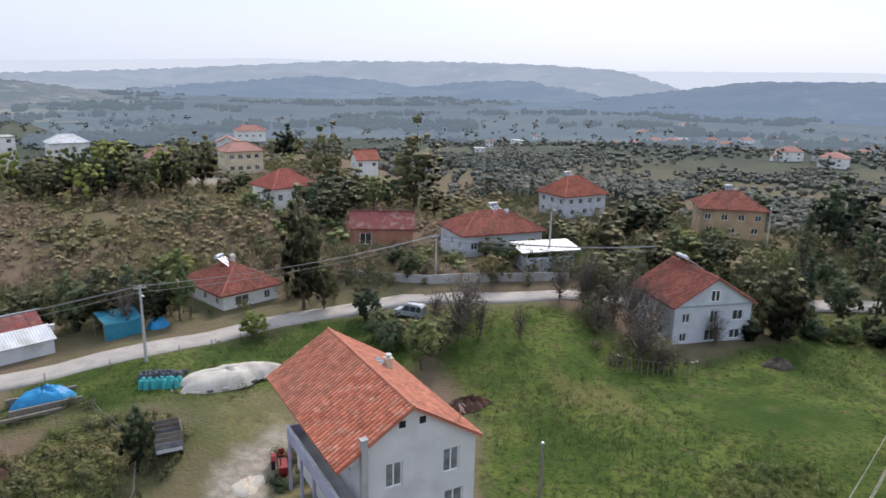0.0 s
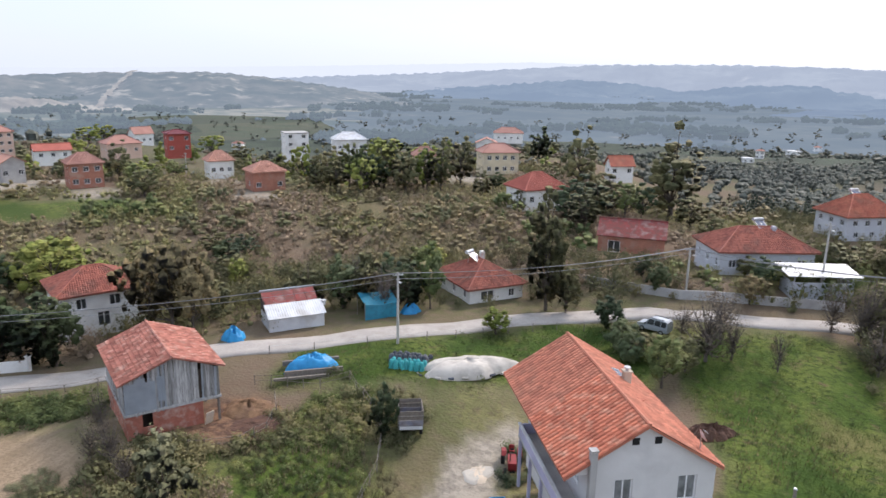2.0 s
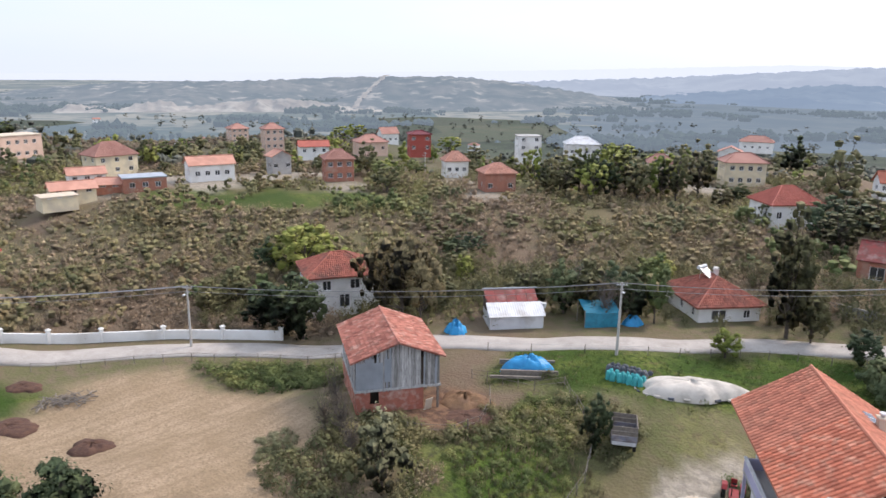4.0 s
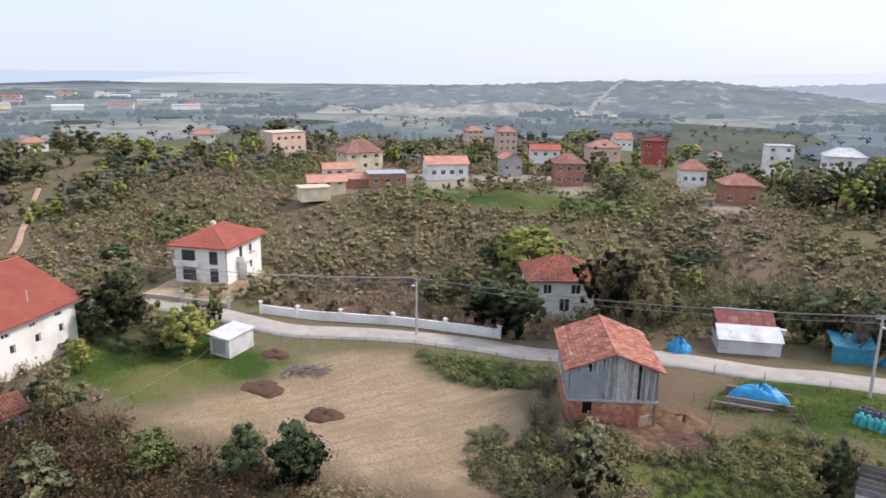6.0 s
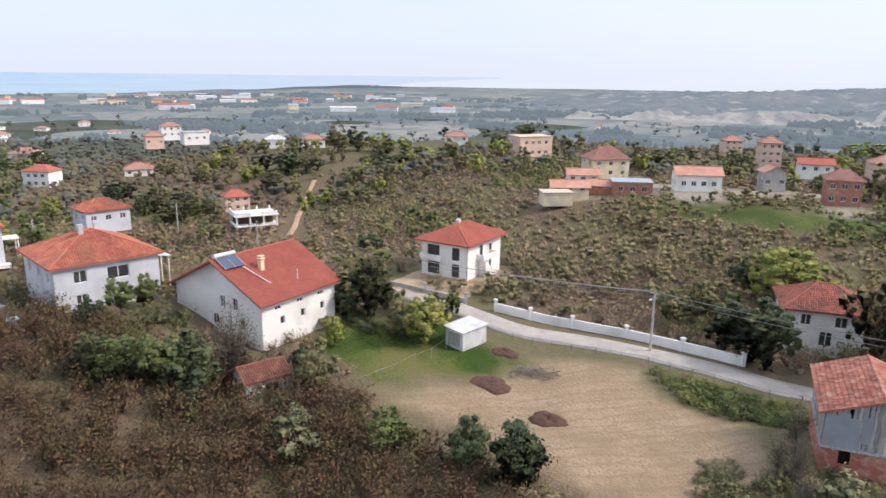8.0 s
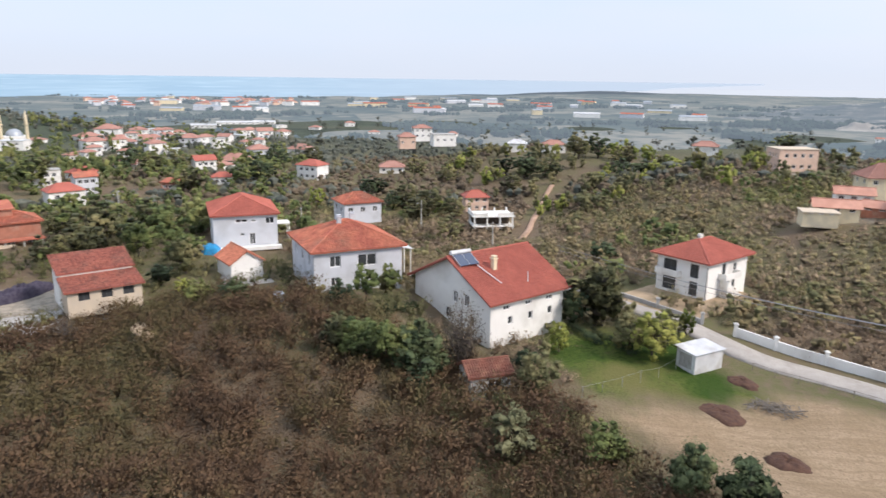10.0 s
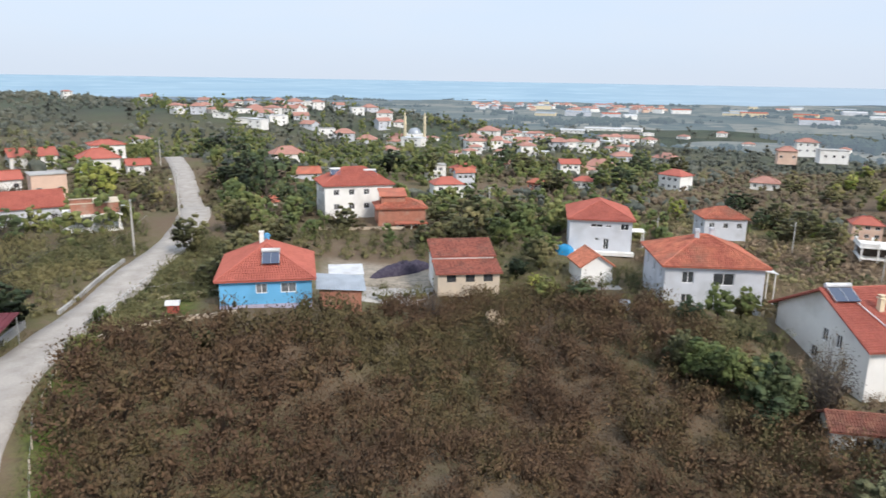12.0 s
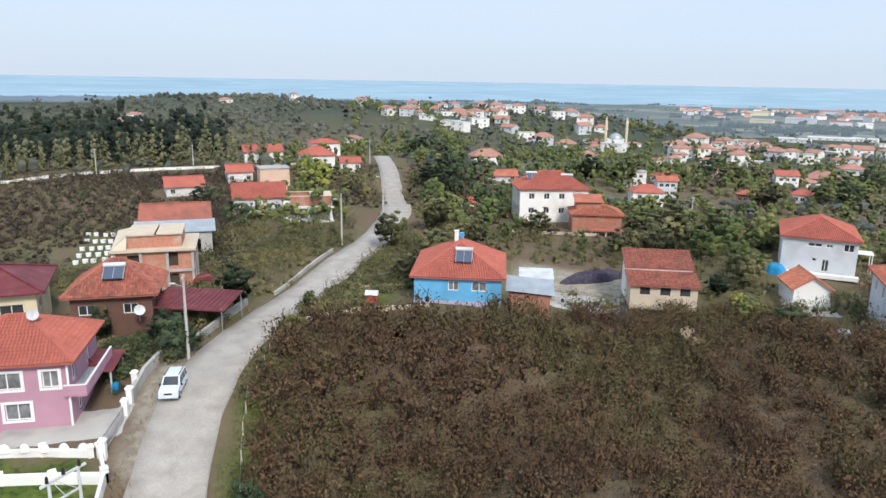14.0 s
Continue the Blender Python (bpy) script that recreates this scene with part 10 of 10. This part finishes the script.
# more roofs half hidden in the gardens between them
for i in range(26):
    town_house(rt.uniform(112, 134), rt.uniform(330, 640), rt.uniform(8, 13), rt.choice((0, 0, 1, 1, 2)))
for i in range(22):
    town_house(rt.uniform(134, 149), rt.uniform(540, 700), rt.uniform(9, 14), rt.choice((0, 0, 1, 2, 2)))
for i in range(10):
    town_house(rt.uniform(20, 110), rt.uniform(640, 1200), rt.uniform(10, 16), rt.choice((0, 1)))
for i in range(60):
    az_, d_ = rt.uniform(111, 126), rt.uniform(1900, 2280)
    x, y = polar(az_, d_)
    w_ = rt.uniform(14, 26)
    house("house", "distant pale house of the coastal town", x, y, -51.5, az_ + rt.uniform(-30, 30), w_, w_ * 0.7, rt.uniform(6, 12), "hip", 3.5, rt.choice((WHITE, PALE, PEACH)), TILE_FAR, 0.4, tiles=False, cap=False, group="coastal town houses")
x, y = polar(130.6, 540)
mq = thing("mosque", "white mosque with a dome and two minarets", "mosque", pose(x, y, gz(x, y), 0, 0, 130) @ Matrix.Diagonal((0.56, 0.56, 0.56, 1)))
part("prayer_hall", Geo().box((0, 0, 6), (22, 22, 13)), WHITE, mq)
part("dome", Geo().poly([(9 * cos(2 * pi * i / 20) * cos(k * pi / 12), 9 * sin(2 * pi * i / 20) * cos(k * pi / 12), 12.4 + 8 * sin(k * pi / 12)) for k in range(6) for i in range(20)] + [(0, 0, 20.6)],
                        [(k * 20 + i, k * 20 + (i + 1) % 20, (k + 1) * 20 + (i + 1) % 20, (k + 1) * 20 + i) for k in range(5) for i in range(20)] + [(100 + i, 100 + (i + 1) % 20, 120) for i in range(20)]), METAL_GREY, mq, smooth=True)
for sx in (-13, 13):
    mn = part("minaret", Geo().tube((sx, -9, 0), (sx, -9, 34), 1.9, 1.7, 12).tube((sx, -9, 25), (sx, -9, 26.4), 2.7, 2.9, 12).tube((sx, -9, 34), (sx, -9, 42), 1.8, 0.1, 12), CREAM, mq)


# ---- woods and small growth ----
def wood_templates(seed, count, height, radius, clumps, per, size, cone=False):
    out = []
    rng = np.random.default_rng(seed)
    for _ in range(count):
        pts = crown_points(rng, clumps, radius, height * 0.46, height * 0.54, "cone" if cone else "round")
        q = np.concatenate([leaf_cards(rng, pts, max(2, per // 2), radius * 0.24, size * 0.55), lumps(rng, pts, radius * 0.30, 5 if size < 0.7 else 4, 2)])
        s_ = radius * 0.05
        out.append(np.concatenate([q, np.array([[[-s_, 0, 0], [s_, 0, 0], [s_ * 0.4, 0, height * 0.7], [-s_ * 0.4, 0, height * 0.7]], [[0, -s_, 0], [0, s_, 0], [0, s_ * 0.4, height * 0.7], [0, -s_ * 0.4, height * 0.7]]])]))
    return out


dark_wood = wood_templates(31, 5, 15, 4.0, 20, 9, 0.75)
pine_wood = wood_templates(32, 5, 17, 3.0, 22, 9, 0.6, True)


def ring_points(n, a0, a1, d0, d1, seed):
    r = np.random.default_rng(seed)
    a, d = np.radians(r.uniform(a0, a1, n)), r.uniform(d0, d1, n)
    return np.stack([-d * np.sin(a), d * np.cos(a)], -1)


p = ring_points(260, 161, 185, 262, 400, 41)
scatter("wood", "dense dark wood beyond the orchards", "wood", p, dark_wood, LEAF_WOOD, 0.7, 1.15, 42)
p = ring_points(170, 158, 187, 252, 272, 43)
scatter("wood", "row of grey-green pines along the wood", "wood", p, pine_wood, LEAF_SILVER, 0.45, 0.75, 44)
p = ring_points(160, -12, 4, 250, 330, 45)
scatter("wood", "dark grove below the hill", "wood", p[(p[:, 0] > -5) & (p[:, 0] < 60)], dark_wood, LEAF_WOOD, 0.3, 0.55, 46)
p = ring_points(420, 15, 100, 228, 350, 47)
p = p[house_clear(p[:, 0], p[:, 1], 11)]
scatter("ridge_trees", "mixed garden trees along the ridge", "trees", p[:200], wood_templates(33, 5, 7, 2.6, 22, 10, 0.42), LEAF_OLIVE, 0.6, 1.2, 48)
scatter("ridge_trees", "yellowing garden trees along the ridge", "trees", p[160:300], wood_templates(34, 4, 6, 2.6, 22, 10, 0.42), LEAF_BRIGHT, 0.6, 1.2, 49)
p = ring_points(420, 110, 158, 130, 420, 50)
p = p[house_clear(p[:, 0], p[:, 1], 9) & road_clear(p[:, 0], p[:, 1], 6)]
scatter("village_trees", "garden trees between village houses", "trees", p, wood_templates(35, 6, 6.5, 2.5, 20, 8, 0.42), LEAF_GREEN, 0.5, 1.1, 51)
# taller shrubs in drifts over the hillside
for seed_, leaf_, lo_, text_ in ((91, LEAF_OLIVE, 0.3, "olive shrubs standing in the hillside scrub"), (92, LEAF_AUTUMN, 0.1, "browning shrubs standing in the hillside scrub"), (93, LEAF_GREEN, 0.5, "green shrubs standing in the hillside scrub")):
    p = grid_points((-250, 10, -80, 250), 6.0, seed_, lambda x, y: slope_area(x, y) & (wobble(x, y, 10.0, seed_ * 1.7) > lo_))
    scatter("hillside_shrubs", text_, "shrubs", p, wood_templates(seed_, 5, 3.6, 1.9, 10, 6, 0.33), leaf_, 0.5, 1.15, seed_)
p = ring_points(520, 112, 152, 300, 760, 57)
p = p[house_clear(p[:, 0], p[:, 1], 9) & road_clear(p[:, 0], p[:, 1], 6)]
scatter("town_trees", "dark trees among far town houses", "trees", p, wood_templates(38, 5, 7.5, 3.2, 10, 5, 0.75), LEAF_GREEN, 0.6, 1.2, 58)
p = ring_points(1100, -36, 182, 420, 1300, 52)
p = p[house_clear(p[:, 0], p[:, 1], 14) & ((np.degrees(np.arctan2(-p[:, 0], p[:, 1])) < 149) | (np.arange(len(p)) % 4 == 0))]
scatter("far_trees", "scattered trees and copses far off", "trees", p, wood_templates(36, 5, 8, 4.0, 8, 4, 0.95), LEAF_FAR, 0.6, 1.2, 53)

# grass tufts, weeds, low garden plants
tuft, low_tuft = [], []
rng_t = np.random.default_rng(61)
for kind_ in range(12):
    n = 16 if kind_ < 6 else 9
    b0 = rng_t.normal(0, 0.16 if kind_ < 6 else 0.45, (n, 3)) * (1, 1, 0)
    lean_ = rng_t.normal(0, 0.22, (n, 3)) * (1, 1, 0)
    hh = rng_t.uniform(0.25, 0.7, (n, 1))
    sd = rng_t.normal(0, 1, (n, 3)) * (1, 1, 0)
    sd = sd / (np.linalg.norm(sd, axis=1, keepdims=True) + 1e-9) * 0.035
    tip = b0 + lean_ * hh + (0, 0, 1) * hh
    (tuft if kind_ < 6 else low_tuft).append(np.stack([b0 - sd, b0 + sd, tip + sd * 0.2, tip - sd * 0.2], 1))
p = grid_points((-60, 95, 25, 118), 0.82, 62, lambda x, y: (inside(x, y, MEADOW) | inside(x, y, VERGE)) & road_clear(x, y, 2.8) & house_clear(x, y, 6.5) & (wobble(x, y, 5.0, 2.0) > -0.25))
scatter("meadow_grass", "uneven tufts of green meadow grass", "grass", p, low_tuft, GRASS, 0.4, 0.9, 63)
low_bush = bush_templates(66, 5, 16, 10, 0.2, 0.11, 0.9, 0.9, 0)
def below_barn(x, y):
    return (np.degrees(np.arctan2(-x, y)) > 22) & (~inside(x, y, YARD)) & (~inside(x, y, BARN_YARD)) & house_clear(x, y, 6.0) & (wobble(x, y, 4.0, 1.0) > -0.1)


p = grid_points((-48, -18, 30, 62), 1.7, 64, below_barn)
scatter("weeds", "tall dry weeds and grass below the barn", "weeds", p, tuft, DRY_GRASS, 0.8, 1.8, 65)
p = grid_points((-48, -18, 30, 62), 1.35, 94, below_barn)
scatter("weeds", "tangled green and tan weeds below the barn", "weeds", p, low_bush, LEAF_OLIVE, 0.5, 1.3, 95)
p = grid_points((-48, -18, 30, 62), 0.75, 96, below_barn)
scatter("rough_grass", "rough green grass among the weeds", "grass", p, low_tuft, GRASS, 0.5, 1.1, 97)
GARDEN_BED = [(-39.5, 57.5), (-33.5, 56.5), (-30.5, 51.5), (-36, 48.5), (-39, 52)]
p = grid_points((-40, -30, 48, 58), 0.9, 67, lambda x, y: inside(x, y, GARDEN_BED))
scatter("garden_bed", "low green vegetable plants in a plot", "vegetables", p, low_bush, LEAF_GREEN, 0.6, 1.0, 68)
WEED_STRIP = [(-75.5, 39.0), (-67.5, 38.6), (-58.5, 43.5), (-57, 47.5), (-63.5, 50.0), (-70, 45)]
p = grid_points((-78, -56, 36, 52), 1.0, 69, lambda x, y: inside(x, y, WEED_STRIP))
scatter("weeds", "thick green weeds along the field edge", "weeds", p, low_bush, LEAF_GREEN, 0.6, 1.2, 70)
p = ring_points(50, 55, 58.5, 59, 63, 71)
scatter("cabbage_bed", "grey-green cabbages in a small bed", "vegetables", p, low_bush, LEAF_SILVER, 0.4, 0.6, 72)


def foreground(x, y):
    a, d = np.degrees(np.arctan2(-x, y)), np.hypot(x, y)
    return (d > 30) & (d < 66) & (a > 30) & (a < 100) & (~inside(x, y, SOIL_FIELD)) & (~inside(x, y, ORCHARD)) & (~inside(x, y, BARN_YARD)) & (~inside(x, y, YARD)) & house_clear(x, y, 6.5) & (d < 52 + 6 * wobble(x, y, 6.0, 2.0)) & ((a > 42) | (d < 46))


p = grid_points((-70, -10, -15, 55), 1.7, 73, foreground)
scatter("brambles", "tangled brown-green brambles and shrubs", "scrub", p, near_bush, LEAF_SCRUB, 0.4, 0.9, 74)
p = grid_points((-100, -50, -25, 12), 2.2, 75, lambda x, y: inside(x, y, [(-74, 2), (-62, 9), (-58, -2), (-76, -22), (-86, -26), (-92, -20), (-84, -14)]) & house_clear(x, y, 7.0))
scatter("hedge_growth", "dense green shrubs round the big house", "scrub", p, near_bush, LEAF_OLIVE, 0.6, 1.3, 76)
p = grid_points((-1, 60, 45, 60), 1.1, 81, lambda x, y: inside(x, y, [(18, 52), (20, 57.5), (25, 60.5), (30.5, 59.5), (30, 52), (24, 47)]))
scatter("weeds", "dark green nettles in the meadow", "weeds", p, low_bush, LEAF_GREEN, 0.4, 0.8, 82)

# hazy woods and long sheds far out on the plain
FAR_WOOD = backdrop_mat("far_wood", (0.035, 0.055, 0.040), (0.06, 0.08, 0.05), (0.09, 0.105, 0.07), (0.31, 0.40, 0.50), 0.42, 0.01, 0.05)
def belt(seed, count):
    """Stretches of woodland canopy as many uneven tree tops."""
    r = np.random.default_rng(seed)
    return [lumps(r, np.stack([r.normal(0, 11, 7), r.normal(0, 4, 7), r.uniform(2.0, 4.0, 7)], -1), 4.6, 4, 2, 0.95) for _ in range(count)]


blob = belt(37, 6)
p = ring_points(9000, -42, 190, 800, 2700, 54)
bear_p, dist_p = np.arctan2(-p[:, 0], p[:, 1]) * 1500, np.hypot(p[:, 0], p[:, 1])
p = p[wobble(bear_p, dist_p * 1.6, 95.0, 3.0) + 0.5 * wobble(bear_p, dist_p * 2.2, 34.0, 5.0) > 0.32]
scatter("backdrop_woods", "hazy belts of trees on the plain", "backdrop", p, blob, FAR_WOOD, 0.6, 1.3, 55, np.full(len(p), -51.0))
for i in range(46):
    az_, d_ = rt.uniform(78, 128), rt.uniform(1500, 2550)
    x, y = polar(az_, d_)
    w_, h_ = rt.uniform(20, 70), rt.uniform(6, 11)
    house("warehouse", "distant pale industrial shed on the plain", x, y, -51.2, az_ + rt.uniform(-15, 15), w_, rt.uniform(18, 28), h_, "gable_x", 2.5, rt.choice((WHITE, PALE, CREAM)), rt.choice((METAL_WHITE, METAL_GREY, TILE_PINK)), 0.4, tiles=False, cap=False, category="warehouse", group="sheds on the plain")


# weeds and grass in the plots beside the orchard lane and before the yard
LOW_PLOT = [(-37, 55), (-32, 52), (-26, 50), (-22.5, 43), (-33, 40), (-42, 44)]
p = grid_points((-44, -20, 38, 56), 1.15, 96, lambda x, y: inside(x, y, LOW_PLOT) & (wobble(x, y, 3.0, 2.0) > -0.4))
scatter("weeds", "low rank green weeds in the yard plot", "weeds", p, low_bush, LEAF_GREEN, 0.35, 0.8, 97)
p = grid_points((-44, -20, 38, 56), 0.9, 98, lambda x, y: inside(x, y, LOW_PLOT))
scatter("dry_grass", "pale dry stalks standing in the yard", "grass", p, tuft, DRY_GRASS, 0.6, 1.3, 99)
p = grid_points((-56, -8, -96, -38), 0.8, 100, lambda x, y: inside(x, y, LANE_VERGE) & road_clear(x, y, 3.3))
scatter("verge_grass", "tufted grass verge along the lane", "grass", p, low_tuft, GRASS, 0.5, 1.1, 101)


def plots(x, y):
    a, d = np.degrees(np.arctan2(-x, y)), np.hypot(x, y)
    return (d > 72) & (d < 125) & (a > 146) & (a < 182) & house_clear(x, y, 7.2) & road_clear(x, y, 4.0) & ~inside(x, y, ORCHARD) & (wobble(x, y, 5.0, 4.0) > -0.25)


p = grid_points((-70, 10, -125, -45), 1.6, 102, plots)
scatter("weeds", "rough weeds and low shrubs between gardens", "weeds", p, low_bush, LEAF_OLIVE, 0.6, 1.5, 103)
p = grid_points((-22, -12, 46, 64), 0.9, 104, lambda x, y: inside(x, y, [(-15.4, 58.5), (-17.6, 60.5), (-19.2, 57.6), (-18.6, 54.6), (-16.8, 52.8), (-14.4, 55.0)]) & (np.hypot(x + 17.6, y - 56.0) > 1.7))
scatter("weeds", "dark rank weeds round the parked tractor", "weeds", p, low_bush, LEAF_DARK, 0.5, 1.1, 105)
LANE_PLOT = [(-11.6, -67.4), (-15.4, -72.6), (-20.6, -79.0), (-17.6, -82.0), (-12.6, -78.6), (-10.2, -74.4)]
p = grid_points((-22, -8, -84, -64), 0.95, 106, lambda x, y: inside(x, y, LANE_PLOT) & road_clear(x, y, 3.6))
scatter("weeds", "dark tangled weeds in a neglected front garden", "weeds", p, low_bush, LEAF_DARK, 0.5, 1.3, 107)
p = grid_points((-22, -8, -84, -64), 1.5, 108, lambda x, y: inside(x, y, LANE_PLOT) & road_clear(x, y, 3.6))
scatter("dry_grass", "dry stalks in a neglected front garden", "grass", p, tuft, DRY_GRASS, 0.8, 1.5, 109)
p = grid_points((-60, -4, -104, -38), 0.7, 110, lambda x, y: ~road_clear(x, y, 4.1) & road_clear(x, y, 3.25) & (wobble(x, y, 2.2, 3.0) > 0.0))
scatter("verge_grass", "ragged dry grass at the edge of the lane", "grass", p, low_tuft, DRY_GRASS, 0.5, 1.0, 111)
# coarse tufts that break up the meadow and the trodden yard
weed_tuft = bush_templates(67, 6, 6, 6, 0.15, 0.10, 0.42, 0.5, 0, 0.4)
p = grid_points((-60, 95, 25, 118), 1.7, 114, lambda x, y: (inside(x, y, MEADOW) | inside(x, y, VERGE)) & road_clear(x, y, 2.8) & house_clear(x, y, 6.5) & (wobble(x, y, 7.0, 5.0) + 0.5 * wobble(x, y, 2.5, 2.0) > 0.05))
scatter("meadow_weeds", "coarse dark green tufts in the meadow", "weeds", p, weed_tuft, LEAF_GREEN, 0.4, 1.2, 115)
p = grid_points((-60, 95, 25, 118), 1.5, 116, lambda x, y: (inside(x, y, MEADOW) | inside(x, y, VERGE)) & road_clear(x, y, 2.8) & house_clear(x, y, 6.5) & (wobble(x, y, 9.0, 8.0) > 0.35))
scatter("dry_grass", "pale dry stalks in the meadow", "grass", p, low_tuft, DRY_GRASS, 0.5, 1.1, 117)
p = grid_points((-34, -8, 34, 70), 1.0, 118, lambda x, y: inside(x, y, YARD) & ~inside(x, y, GRAVEL) & house_clear(x, y, 8.0) & (wobble(x, y, 2.4, 6.0) > -0.1))
scatter("dry_grass", "trampled dry grass in the yard", "grass", p, low_tuft, DRY_GRASS, 0.3, 0.8, 119)
p = grid_points((-84, -42, 2, 44), 0.7, 120, lambda x, y: inside(x, y, SOIL_FIELD) & (wobble(x, y, 6.5, 3.0) + 0.5 * wobble(x, y, 2.2, 7.0) > 0.55))
scatter("grass_patch", "thin green regrowth on the bare field", "grass", p, low_tuft, GRASS, 0.4, 0.9, 121)
